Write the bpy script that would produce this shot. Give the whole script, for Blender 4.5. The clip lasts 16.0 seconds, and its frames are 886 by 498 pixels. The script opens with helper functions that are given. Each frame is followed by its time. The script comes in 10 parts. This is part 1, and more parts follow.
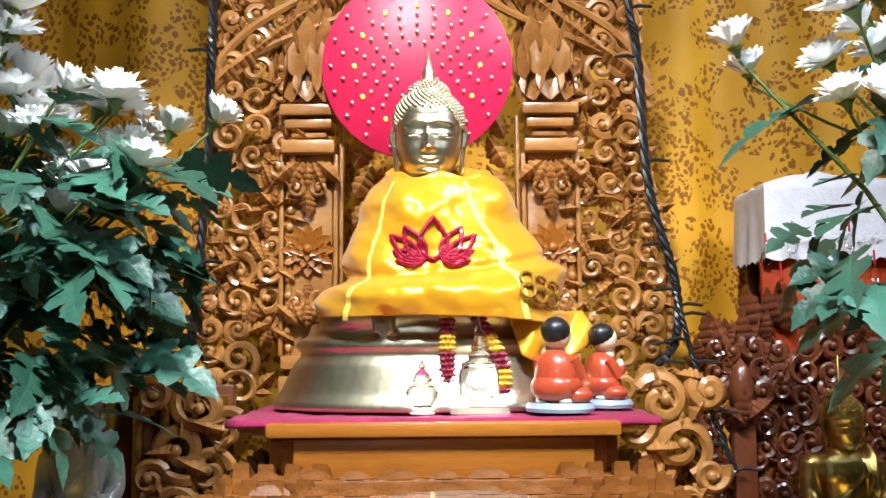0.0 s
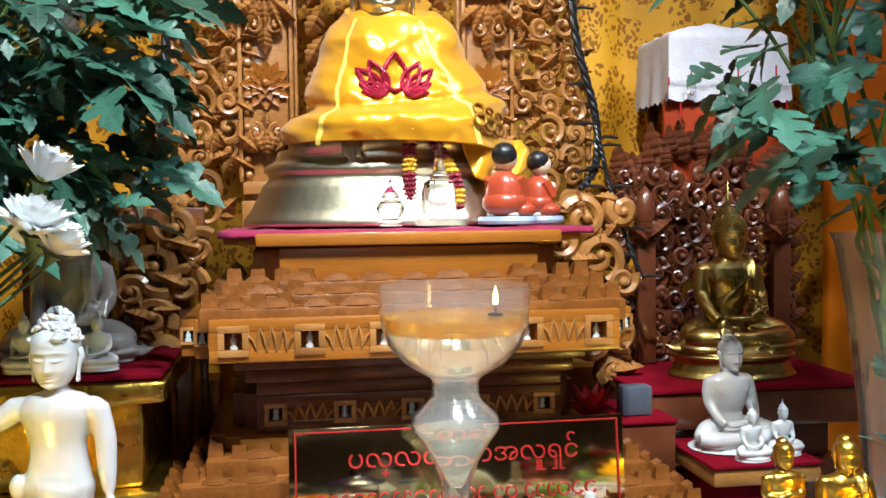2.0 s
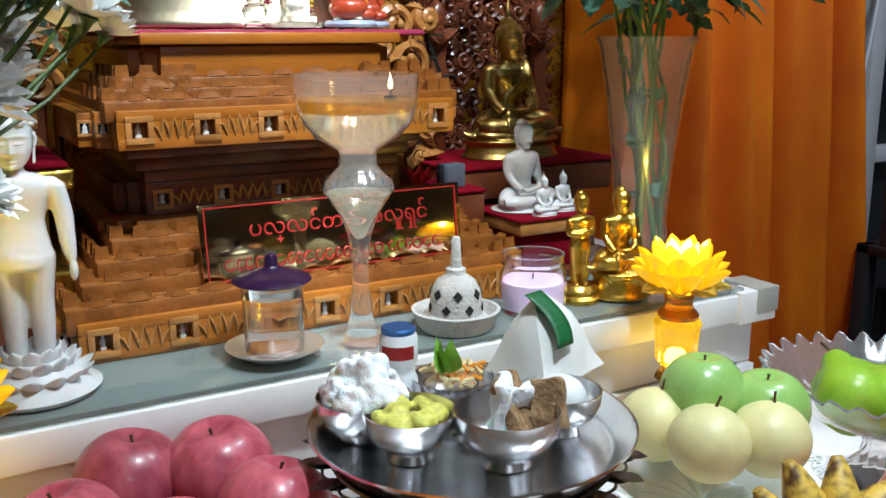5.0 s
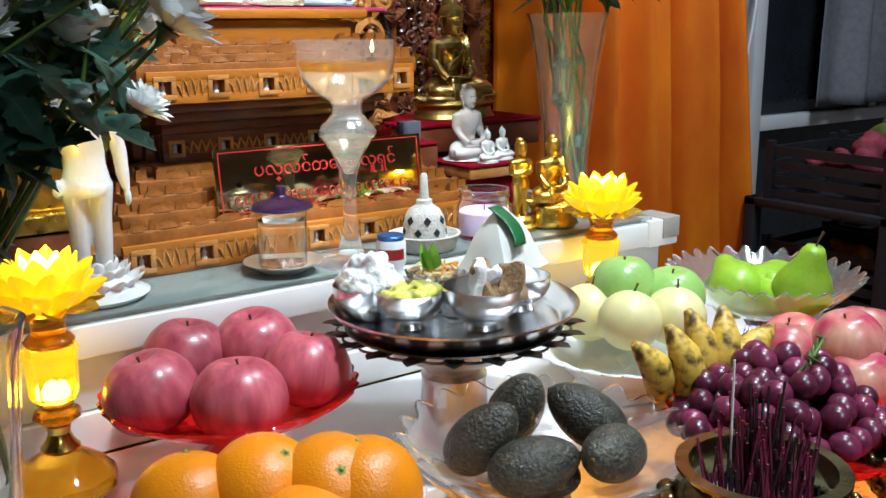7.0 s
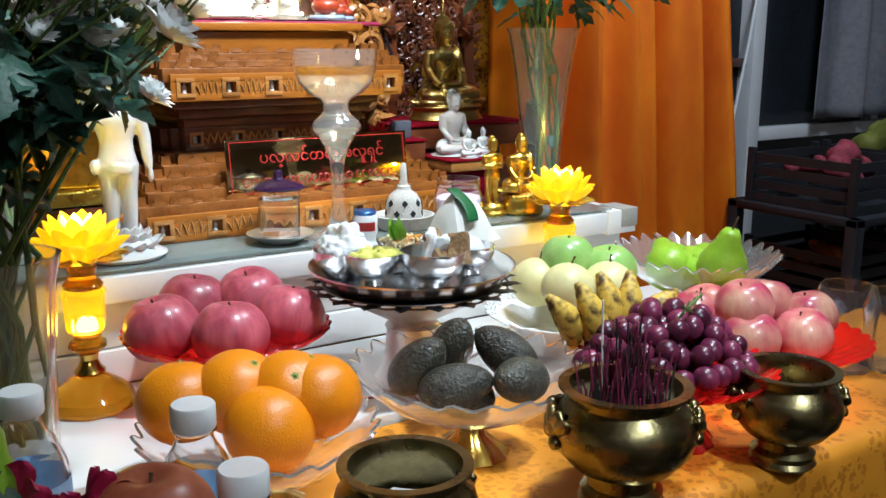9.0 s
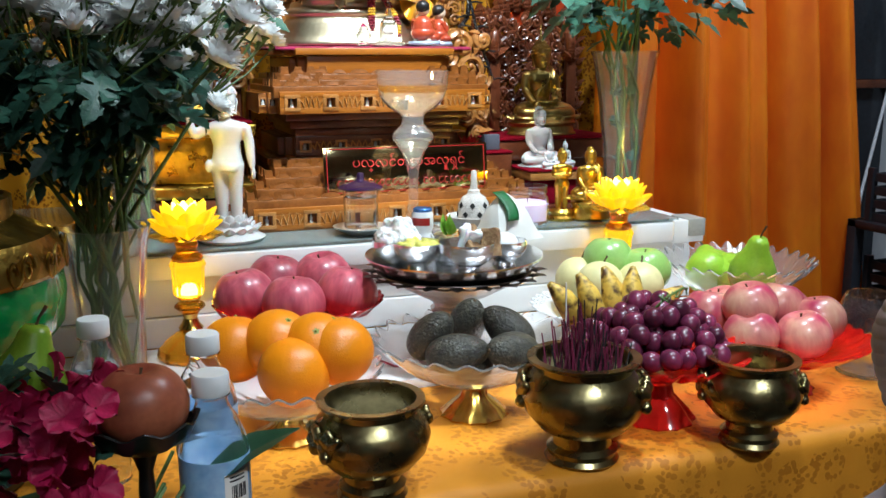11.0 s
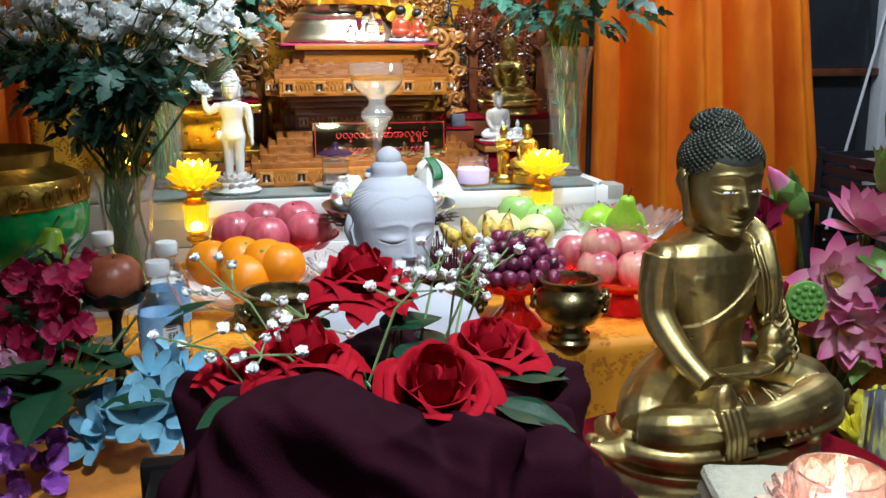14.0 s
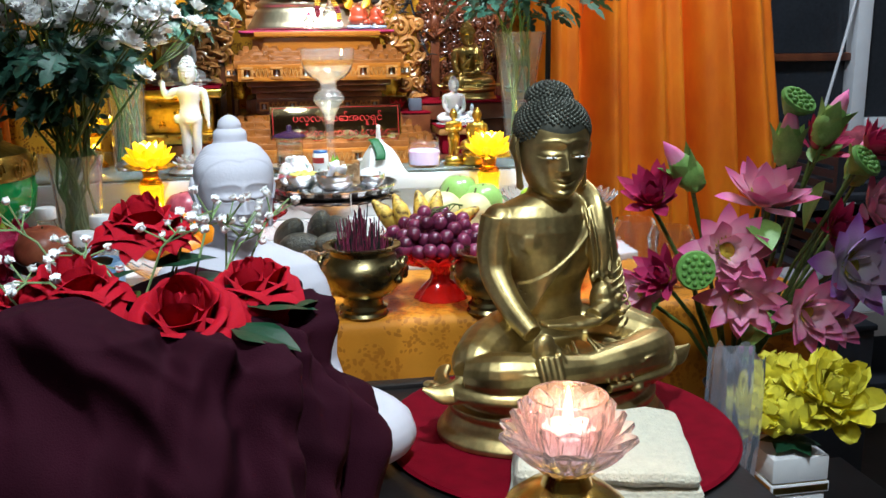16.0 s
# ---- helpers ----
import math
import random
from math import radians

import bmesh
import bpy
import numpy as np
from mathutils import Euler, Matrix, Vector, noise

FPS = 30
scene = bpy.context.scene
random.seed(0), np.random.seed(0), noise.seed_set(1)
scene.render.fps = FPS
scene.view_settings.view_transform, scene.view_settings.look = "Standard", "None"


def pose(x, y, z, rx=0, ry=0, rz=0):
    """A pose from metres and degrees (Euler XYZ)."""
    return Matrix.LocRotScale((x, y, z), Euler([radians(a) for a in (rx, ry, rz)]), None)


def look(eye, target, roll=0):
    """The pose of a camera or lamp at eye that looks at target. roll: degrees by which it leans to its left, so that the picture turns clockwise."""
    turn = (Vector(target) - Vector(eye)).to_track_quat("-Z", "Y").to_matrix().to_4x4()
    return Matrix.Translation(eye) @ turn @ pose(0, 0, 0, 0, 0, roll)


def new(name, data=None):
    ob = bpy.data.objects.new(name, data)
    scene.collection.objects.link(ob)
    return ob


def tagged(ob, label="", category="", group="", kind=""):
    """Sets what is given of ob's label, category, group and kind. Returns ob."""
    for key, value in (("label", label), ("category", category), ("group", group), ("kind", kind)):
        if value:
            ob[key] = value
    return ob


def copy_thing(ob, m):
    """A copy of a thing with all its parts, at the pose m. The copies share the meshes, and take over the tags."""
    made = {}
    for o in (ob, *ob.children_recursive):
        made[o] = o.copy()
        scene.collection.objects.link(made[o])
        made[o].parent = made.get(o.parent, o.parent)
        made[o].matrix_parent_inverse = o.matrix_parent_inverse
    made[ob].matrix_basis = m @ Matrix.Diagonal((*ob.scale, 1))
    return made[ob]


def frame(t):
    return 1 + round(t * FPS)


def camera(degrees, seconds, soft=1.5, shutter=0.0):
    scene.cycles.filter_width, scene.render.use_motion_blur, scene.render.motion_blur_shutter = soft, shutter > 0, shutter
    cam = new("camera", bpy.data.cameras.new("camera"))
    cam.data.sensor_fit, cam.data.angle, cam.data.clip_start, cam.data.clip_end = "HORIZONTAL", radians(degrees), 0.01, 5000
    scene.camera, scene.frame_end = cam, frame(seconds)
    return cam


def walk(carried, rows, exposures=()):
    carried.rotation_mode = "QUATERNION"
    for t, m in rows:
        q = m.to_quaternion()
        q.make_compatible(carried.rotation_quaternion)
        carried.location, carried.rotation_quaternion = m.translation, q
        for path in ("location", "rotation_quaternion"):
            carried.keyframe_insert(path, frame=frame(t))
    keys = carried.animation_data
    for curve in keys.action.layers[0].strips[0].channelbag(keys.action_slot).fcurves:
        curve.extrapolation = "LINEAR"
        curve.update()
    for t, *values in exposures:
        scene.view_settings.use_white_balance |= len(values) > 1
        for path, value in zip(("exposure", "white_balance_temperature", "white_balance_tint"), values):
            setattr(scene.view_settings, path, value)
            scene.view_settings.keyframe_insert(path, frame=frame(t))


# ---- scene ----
cam = camera(50.6, 16.0)
PATH = [
    (0, (-0.002, 0.01, 1.455), (0.005, 1.999, 1.66), -0.5),
    (0.5, (-0.034, 0.0, 1.448), (0.024, 1.994, 1.592), -0.4),
    (1, (-0.062, -0.013, 1.435), (0.053, 1.981, 1.523), -0.6),
    (1.5, (-0.082, -0.042, 1.425), (0.114, 1.949, 1.44), -0.7),
    (2, (-0.112, -0.092, 1.413), (0.202, 1.881, 1.328), -0.7),
    (2.5, (-0.139, -0.122, 1.403), (0.297, 1.823, 1.231), -0.8),
    (3, (-0.166, -0.137, 1.397), (0.397, 1.765, 1.143), -0.6),
    (3.5, (-0.205, -0.15, 1.392), (0.486, 1.698, 1.066), -0.4),
    (4, (-0.266, -0.152, 1.393), (0.543, 1.636, 1.009), -0.2),
    (4.5, (-0.323, -0.162, 1.397), (0.606, 1.551, 0.946), -0.1),
    (4.7, (-0.338, -0.172, 1.395), (0.608, 1.531, 0.942), -0.1),
    (6.8, (-0.539, -0.354, 1.375), (0.58, 1.238, 0.912), -0.5),
    (7, (-0.548, -0.358, 1.369), (0.579, 1.227, 0.905), -0.5),
    (7.5, (-0.561, -0.386, 1.354), (0.578, 1.192, 0.893), -0.3),
    (8, (-0.565, -0.453, 1.355), (0.581, 1.123, 0.902), -0.2),
    (8.5, (-0.573, -0.528, 1.36), (0.562, 1.058, 0.917), 0.1),
    (9, (-0.58, -0.589, 1.367), (0.467, 1.058, 0.93), -0.0),
    (9.5, (-0.556, -0.657, 1.371), (0.357, 1.07, 0.944), -0.6),
    (9.7, (-0.536, -0.69, 1.368), (0.324, 1.067, 0.951), -0.7),
    (11.8, (-0.433, -0.994, 1.374), (0.173, 0.87, 0.974), 0.1),
    (12, (-0.424, -1.035, 1.383), (0.172, 0.831, 0.978), 0.1),
    (12.5, (-0.402, -1.101, 1.386), (0.124, 0.784, 0.974), 0.0),
    (13, (-0.364, -1.195, 1.392), (0.075, 0.71, 0.97), -0.2),
    (13.5, (-0.309, -1.294, 1.395), (0.11, 0.615, 0.967), -0.2),
    (14, (-0.271, -1.364, 1.395), (0.136, 0.546, 0.965), -0.2),
    (14.5, (-0.245, -1.405, 1.391), (0.143, 0.509, 0.956), -0.3),
    (15, (-0.216, -1.423, 1.386), (0.158, 0.492, 0.949), -0.5),
    (15.5, (-0.174, -1.443, 1.38), (0.187, 0.474, 0.94), -0.5),
    (16, (-0.114, -1.476, 1.38), (0.23, 0.443, 0.935), -0.6),
]
EXPOSURE = [(0, -0.05), (1.5, -0.1), (3, -0.36), (4.5, -0.5), (7, -0.08), (9.5, -0.12), (12, -0.1), (13.5, 0.04), (14.5, 0.18), (16, 0.26)]
walk(cam, [(t, look(eye, target, roll)) for t, eye, target, roll in PATH], EXPOSURE)

# ---------------- world, lamps ----------------
world = bpy.data.worlds.new("world")
scene.world = world
world.use_nodes = True
world.node_tree.nodes["Background"].inputs[0].default_value = (0.75, 0.85, 1.0, 1)
world.node_tree.nodes["Background"].inputs[1].default_value = 0.02


def lamp(name, kind, eye, target, power, size, color, spot=60, blend=0.5):
    data = bpy.data.lights.new(name, kind)
    data.energy, data.color = power, color
    if kind == "AREA":
        data.shape, data.size = "DISK", size
    else:
        data.shadow_soft_size = size
    if kind == "SPOT":
        data.spot_size, data.spot_blend = radians(spot), blend
    ob = new(name, data)
    ob.matrix_world = look(eye, target)
    return ob


lamp("altar_spotlight", "SPOT", (-0.12, 0.02, 2.62), (0.0, 0.95, 1.45), 142, 0.035, (0.94, 0.96, 0.95), 44, 0.75)
lamp("shelf_spotlight", "SPOT", (0.15, -0.15, 2.66), (0.03, 0.56, 1.08), 158, 0.05, (0.74, 0.90, 1.0), 56, 0.9)
# unseen fill, added by the velvet curtain to brighten it
lamp("curtain_fill_lamp", "AREA", (0.92, 0.25, 2.66), (0.85, 0.85, 1.4), 34, 0.4, (0.74, 0.87, 1.0))
lamp("rear_ceiling_lamp", "AREA", (-0.65, -2.0, 2.66), (0.0, -0.6, 1.0), 9, 0.4, (0.80, 0.90, 1.0))
lamp("front_downlight", "SPOT", (0.05, -1.50, 2.66), (0.02, -0.60, 1.08), 128, 0.06, (0.76, 0.90, 1.0), 42, 0.6)


# ---------------- materials ----------------
def mat(name, col, rough=0.5, metal=0.0, var=0.15, scale=40.0, bump=0.0, bscale=200.0, trans=0.0, emit=None,
        power=0.0, coat=0.0, sheen=0.0, sss=0.0, col2=None, ior=1.45, thr=0.5, soft=0.25, stretch=None, rand=0.0, rvar=0.0):
    m = bpy.data.materials.new(name)
    m.use_nodes = True
    t = m.node_tree
    b = t.nodes["Principled BSDF"]
    b.inputs["Roughness"].default_value = rough
    b.inputs["Metallic"].default_value = metal
    b.inputs["IOR"].default_value = ior
    b.inputs["Transmission Weight"].default_value = trans
    b.inputs["Coat Weight"].default_value = coat
    b.inputs["Coat Roughness"].default_value = 0.12
    b.inputs["Sheen Weight"].default_value = sheen
    b.inputs["Subsurface Weight"].default_value = sss
    b.inputs["Subsurface Scale"].default_value = 0.01
    if emit:
        b.inputs["Emission Color"].default_value = (*emit, 1)
        b.inputs["Emission Strength"].default_value = power
    tc = t.nodes.new("ShaderNodeTexCoord")
    src = tc.outputs["Object"]
    if stretch:
        mp = t.nodes.new("ShaderNodeMapping")
        mp.inputs["Scale"].default_value = stretch
        t.links.new(src, mp.inputs[0])
        src = mp.outputs[0]
    n = t.nodes.new("ShaderNodeTexNoise")
    n.inputs["Scale"].default_value, n.inputs["Detail"].default_value = scale, 5
    t.links.new(src, n.inputs["Vector"])
    r = t.nodes.new("ShaderNodeValToRGB")
    c2 = col2 or tuple(min(1, c * (1 + var)) for c in col)
    c1 = col if col2 else tuple(c * (1 - var) for c in col)
    r.color_ramp.elements[0].position, r.color_ramp.elements[1].position = max(0, thr - soft), min(1, thr + soft)
    r.color_ramp.elements[0].color, r.color_ramp.elements[1].color = (*c1, 1), (*c2, 1)
    t.links.new(n.outputs["Fac"], r.inputs[0])
    out = r.outputs[0]
    n2 = t.nodes.new("ShaderNodeTexNoise")
    n2.inputs["Scale"].default_value, n2.inputs["Detail"].default_value = bscale, 3
    t.links.new(src, n2.inputs["Vector"])
    if var:
        mx = t.nodes.new("ShaderNodeMix")
        mx.data_type, mx.blend_type = "RGBA", "OVERLAY"
        mx.inputs[0].default_value = min(0.5, var)
        t.links.new(out, mx.inputs[6])
        t.links.new(n2.outputs["Fac"], mx.inputs[7])
        out = mx.outputs[2]
    if rand:
        oi = t.nodes.new("ShaderNodeObjectInfo")
        hs = t.nodes.new("ShaderNodeHueSaturation")
        mr = t.nodes.new("ShaderNodeMapRange")
        mr.inputs["To Min"].default_value, mr.inputs["To Max"].default_value = 1 - rand, 1 + rand
        t.links.new(oi.outputs["Random"], mr.inputs[0])
        t.links.new(mr.outputs[0], hs.inputs["Value"])
        t.links.new(out, hs.inputs["Color"])
        out = hs.outputs[0]
    t.links.new(out, b.inputs["Base Color"])
    if rvar:
        rr = t.nodes.new("ShaderNodeMapRange")
        rr.inputs["To Min"].default_value, rr.inputs["To Max"].default_value = max(0.02, rough - rvar), min(1, rough + rvar)
        t.links.new(n.outputs["Fac"], rr.inputs[0])
        t.links.new(rr.outputs[0], b.inputs["Roughness"])
    if bump:
        bp = t.nodes.new("ShaderNodeBump")
        bp.inputs["Strength"].default_value, bp.inputs["Distance"].default_value = bump, 0.002
        t.links.new(n2.outputs["Fac"], bp.inputs["Height"])
        t.links.new(bp.outputs[0], b.inputs["Normal"])
    return m


def tipped(name, root, tip, reach, rough=0.55):
    """A silk petal dyed from root to tip, measured from the flower's middle."""
    m = mat(name, tip, rough, 0, 0.12, 40, 0.2, 400, rand=0.12, sss=0.1)
    t = m.node_tree
    b = t.nodes["Principled BSDF"]
    old = b.inputs["Base Color"].links[0].from_socket
    tc = t.nodes.new("ShaderNodeTexCoord")
    ln = t.nodes.new("ShaderNodeVectorMath")
    ln.operation = "LENGTH"
    t.links.new(tc.outputs["Object"], ln.inputs[0])
    mr = t.nodes.new("ShaderNodeMapRange")
    mr.inputs["From Min"].default_value, mr.inputs["From Max"].default_value = reach * 0.25, reach
    t.links.new(ln.outputs["Value"], mr.inputs[0])
    mx = t.nodes.new("ShaderNodeMix")
    mx.data_type = "RGBA"
    t.links.new(mr.outputs[0], mx.inputs[0])
    mx.inputs[6].default_value = (*root, 1)
    t.links.new(old, mx.inputs[7])
    t.links.new(mx.outputs[2], b.inputs["Base Color"])
    return m


def brocade(name, base, figure, size=0.055, rough=0.5, metal=0.0, amount=0.47):
    """Woven cloth with blossom sprigs in a half-drop order, the figure in a second colour."""
    m = mat(name, base, rough, metal, 0.18, 9, 0.35, 900)
    t = m.node_tree
    b = t.nodes["Principled BSDF"]
    old = b.inputs["Base Color"].links[0].from_socket
    tc = t.nodes.new("ShaderNodeTexCoord")
    warp = t.nodes.new("ShaderNodeTexNoise")
    warp.inputs["Scale"].default_value = 26
    warp.inputs["Detail"].default_value = 1
    t.links.new(tc.outputs["UV"], warp.inputs["Vector"])
    add = t.nodes.new("ShaderNodeVectorMath")
    add.operation = "MULTIPLY_ADD"
    add.inputs[1].default_value = (0.02, 0.02, 0)
    t.links.new(warp.outputs["Color"], add.inputs[0])
    t.links.new(tc.outputs["UV"], add.inputs[2])
    v1 = t.nodes.new("ShaderNodeTexVoronoi")
    v1.inputs["Scale"].default_value = 1 / size
    v1.inputs["Randomness"].default_value = 0.75
    t.links.new(add.outputs[0], v1.inputs["Vector"])
    v2 = t.nodes.new("ShaderNodeTexVoronoi")
    v2.inputs["Scale"].default_value = 5.2 / size
    t.links.new(add.outputs[0], v2.inputs["Vector"])
    a = t.nodes.new("ShaderNodeMath")
    a.operation = "LESS_THAN"
    a.inputs[1].default_value = amount
    t.links.new(v1.outputs["Distance"], a.inputs[0])
    c = t.nodes.new("ShaderNodeMath")
    c.operation = "LESS_THAN"
    c.inputs[1].default_value = 0.47
    t.links.new(v2.outputs["Distance"], c.inputs[0])
    d = t.nodes.new("ShaderNodeMath")
    d.operation = "MULTIPLY"
    t.links.new(a.outputs[0], d.inputs[0])
    t.links.new(c.outputs[0], d.inputs[1])
    e = t.nodes.new("ShaderNodeMath")
    e.operation = "MULTIPLY"
    e.inputs[1].default_value = 0.95
    t.links.new(d.outputs[0], e.inputs[0])
    b.inputs["Specular IOR Level"].default_value = 0.3
    mx = t.nodes.new("ShaderNodeMix")
    mx.data_type = "RGBA"
    t.links.new(e.outputs[0], mx.inputs[0])
    t.links.new(old, mx.inputs[6])
    mx.inputs[7].default_value = (*figure, 1)
    t.links.new(mx.outputs[2], b.inputs["Base Color"])
    return m


M_WOOD = mat("varnished_teak", (0.20, 0.078, 0.018), 0.34, 0, 0.3, 22, 0.25, 260, coat=0.45, col2=(0.50, 0.225, 0.065), stretch=(0.5, 1, 1), rvar=0.12)
# dusty brown, darkened further to stand for shade between the tiers
M_TILEWOOD = mat("dusty_shaded_teak", (0.125, 0.038, 0.007), 0.36, 0, 0.3, 30, 0.35, 200, coat=0.28, col2=(0.28, 0.094, 0.017), rvar=0.12)
M_WOODHI = mat("polished_teak_board", (0.24, 0.074, 0.009), 0.32, 0, 0.25, 14, 0.12, 190, coat=0.25, col2=(0.42, 0.145, 0.018), stretch=(0.3, 2, 4))
# on the throne's waist this darker wood stands in for shade
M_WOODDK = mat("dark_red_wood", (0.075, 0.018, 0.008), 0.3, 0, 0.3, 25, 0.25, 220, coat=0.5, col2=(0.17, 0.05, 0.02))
M_BLACKWOOD = mat("black_lacquer_wood", (0.007, 0.006, 0.006), 0.42, 0, 0.3, 20, 0.1, 150, coat=0.1)
M_BROC = brocade("gold_brocade", (0.66, 0.325, 0.022), (0.28, 0.100, 0.006), 0.036, amount=0.60)
M_BROC2 = brocade("gold_table_brocade", (0.60, 0.225, 0.018), (0.42, 0.142, 0.011), 0.045, amount=0.56)
M_VELVET = mat("orange_velvet", (0.62, 0.090, 0.002), 0.65, 0, 0.30, 6, 0.7, 26, col2=(0.98, 0.27, 0.005), stretch=(1, 1, 0.45))
M_ORANGECLOTH = mat("orange_satin_cloth", (0.72, 0.24, 0.02), 0.4, 0, 0.2, 20, 0.25, 120, sheen=0.3)
M_WALL = mat("dim_wall_paint", (0.33, 0.30, 0.28), 0.8, 0, 0.12, 5, 0.2, 120)
M_CEIL = mat("ceiling_paint", (0.75, 0.74, 0.72), 0.85, 0, 0.06, 5, 0.1, 120)
M_FLOOR = mat("dark_floor_tile", (0.10, 0.085, 0.075), 0.35, 0, 0.25, 6, 0.1, 100)
M_WHITEPAINT = mat("white_laminate", (0.76, 0.75, 0.74), 0.32, 0, 0.05, 14, 0.06, 180, rvar=0.08)
M_TAPE = mat("grey_tape", (0.36, 0.35, 0.31), 0.4, 0, 0.15, 30, 0.1, 200)
M_GLASS = mat("clear_glass", (0.98, 0.985, 0.985), 0.02, 0, 0.0, 10, 0.0, 100, trans=1.0, ior=1.18, coat=0.9)
M_GLASSGR = mat("green_edge_glass", (0.80, 0.93, 0.90), 0.04, 0, 0.0, 10, 0, 100, trans=0.85, ior=1.46)
M_CRYSTAL = mat("cut_crystal", (0.98, 0.99, 1.0), 0.02, 0, 0.0, 10, 0, 100, trans=1.0, ior=1.5)
M_OIL = mat("amber_oil", (0.78, 0.44, 0.05), 0.03, 0, 0.0, 10, 0, 100, trans=0.92, ior=1.10)
M_CLOUDY = mat("cloudy_water", (0.93, 0.90, 0.72), 0.06, 0, 0.0, 10, 0, 100, trans=0.965, ior=1.05)
M_GOBLET = mat("thin_hazy_glass", (0.97, 0.97, 0.97), 0.03, 0, 0.0, 10, 0, 100, trans=0.965, ior=1.14, coat=1.0)
M_WATER = mat("water", (0.97, 0.99, 0.995), 0.01, 0, 0.0, 10, 0, 100, trans=1.0, ior=1.20)
M_GOLD = mat("polished_gold", (0.72, 0.46, 0.10), 0.22, 1, 0.2, 30, 0.1, 120, rvar=0.1)
M_GOLDLEAF = mat("crinkled_gold_leaf", (0.64, 0.41, 0.075), 0.30, 1, 0.25, 60, 0.8, 90, rvar=0.1)
M_PALEGOLD = mat("pale_gilt_statue", (0.64, 0.59, 0.43), 0.34, 1, 0.15, 25, 0.08, 150, rvar=0.06)
M_BRASS = mat("aged_brass", (0.47, 0.345, 0.115), 0.32, 1, 0.3, 18, 0.15, 130, rvar=0.12)
M_BRASSDK = mat("dark_bronze", (0.27, 0.22, 0.105), 0.28, 1, 0.3, 22, 0.2, 120, rvar=0.12)
M_BRONZEB = mat("antique_gold_bronze", (0.41, 0.315, 0.135), 0.42, 1, 0.3, 26, 0.12, 160, rvar=0.12)
M_STEEL = mat("stainless_steel", (0.74, 0.74, 0.75), 0.20, 1, 0.12, 30, 0.05, 200, rvar=0.06)
M_SAUCER = mat("brushed_steel", (0.66, 0.67, 0.69), 0.38, 1, 0.12, 30, 0.05, 200, rvar=0.06)
M_SILVER = mat("chased_silver", (0.72, 0.70, 0.68), 0.36, 1, 0.2, 50, 0.6, 140)
M_MARBLE = mat("white_marble", (0.58, 0.58, 0.585), 0.26, 0, 0.05, 16, 0.05, 200, sss=0.15, coat=0.2)
M_PLASTER = mat("matt_white_plaster", (0.60, 0.60, 0.67), 0.65, 0, 0.04, 20, 0.12, 300)
M_JADE = mat("grey_alabaster", (0.30, 0.295, 0.28), 0.22, 0, 0.2, 12, 0.05, 150, sss=0.1, coat=0.3)
M_REDCLOTH = mat("magenta_velvet", (0.25, 0.007, 0.050), 0.85, 0, 0.3, 60, 0.6, 700, sheen=0.08)
M_REDFELT = mat("crimson_felt", (0.17, 0.0015, 0.010), 0.9, 0, 0.2, 50, 0.5, 900)
M_MAROON = mat("maroon_robe_cloth", (0.023, 0.0024, 0.0078), 0.85, 0, 0.2, 20, 0.25, 900)
M_REDFELT.node_tree.nodes["Principled BSDF"].inputs["Specular IOR Level"].default_value = 0.1
M_MAROON.node_tree.nodes["Principled BSDF"].inputs["Specular IOR Level"].default_value = 0.12
M_SATIN = mat("yellow_satin", (0.78, 0.36, 0.010), 0.25, 0.35, 0.1, 12, 0.06, 500, sheen=0.2)
M_SATINBAND = mat("pale_yellow_ribbon", (0.95, 0.72, 0.14), 0.35, 0, 0.08, 40, 0.1, 500)
M_EMBLEM = mat("red_sequin", (0.34, 0.006, 0.03), 0.25, 0.3, 0.5, 300, 0.8, 500, coat=0.4)
M_EMBLEM2 = mat("bronze_thread", (0.30, 0.14, 0.01), 0.5, 0.2, 0.3, 200, 0.5, 500)
M_DISC = mat("red_board", (0.64, 0.012, 0.075), 0.4, 0, 0.06, 12, 0.05, 150)
M_LEDOFF = mat("clear_led", (0.72, 0.62, 0.60), 0.15, 0, 0.05, 50, 0, 100, coat=0.6)
M_LEDON = mat("lit_led", (1.0, 0.5, 0.1), 0.3, 0, 0, 10, 0, 100, emit=(1.0, 0.30, 0.02), power=14)
M_BLACK = mat("black_plastic", (0.012, 0.012, 0.014), 0.35, 0, 0.3, 40, 0.1, 200)
M_LEAF = mat("chrysanthemum_leaf", (0.019, 0.072, 0.050), 0.40, 0, 0.35, 45, 0.4, 220, col2=(0.045, 0.138, 0.092), rand=0.45)
M_LEAFRIB = mat("pale_leaf_rib", (0.045, 0.12, 0.07), 0.45, 0, 0.2, 60, 0.1, 200)
M_STEM = mat("green_stem", (0.075, 0.13, 0.028), 0.5, 0, 0.45, 60, 0.2, 200)
M_PETALW = mat("white_petal", (0.94, 0.95, 0.94), 0.55, 0, 0.03, 40, 0.05, 200)
M_PETALC = mat("yellow_green_heart", (0.62, 0.66, 0.18), 0.6, 0, 0.3, 120, 0.5, 300)
M_APPLE = mat("red_apple_skin", (0.26, 0.018, 0.045), 0.33, 0, 0.35, 60, 0.05, 160, coat=0.15, col2=(0.56, 0.13, 0.16), stretch=(1, 1, 0.14), rand=0.24)
M_APPLEPK = mat("pink_apple_skin", (0.50, 0.045, 0.10), 0.30, 0, 0.3, 26, 0.05, 160, coat=0.15, col2=(0.78, 0.46, 0.30), thr=0.56, soft=0.2, stretch=(1, 1, 0.3), rand=0.18)
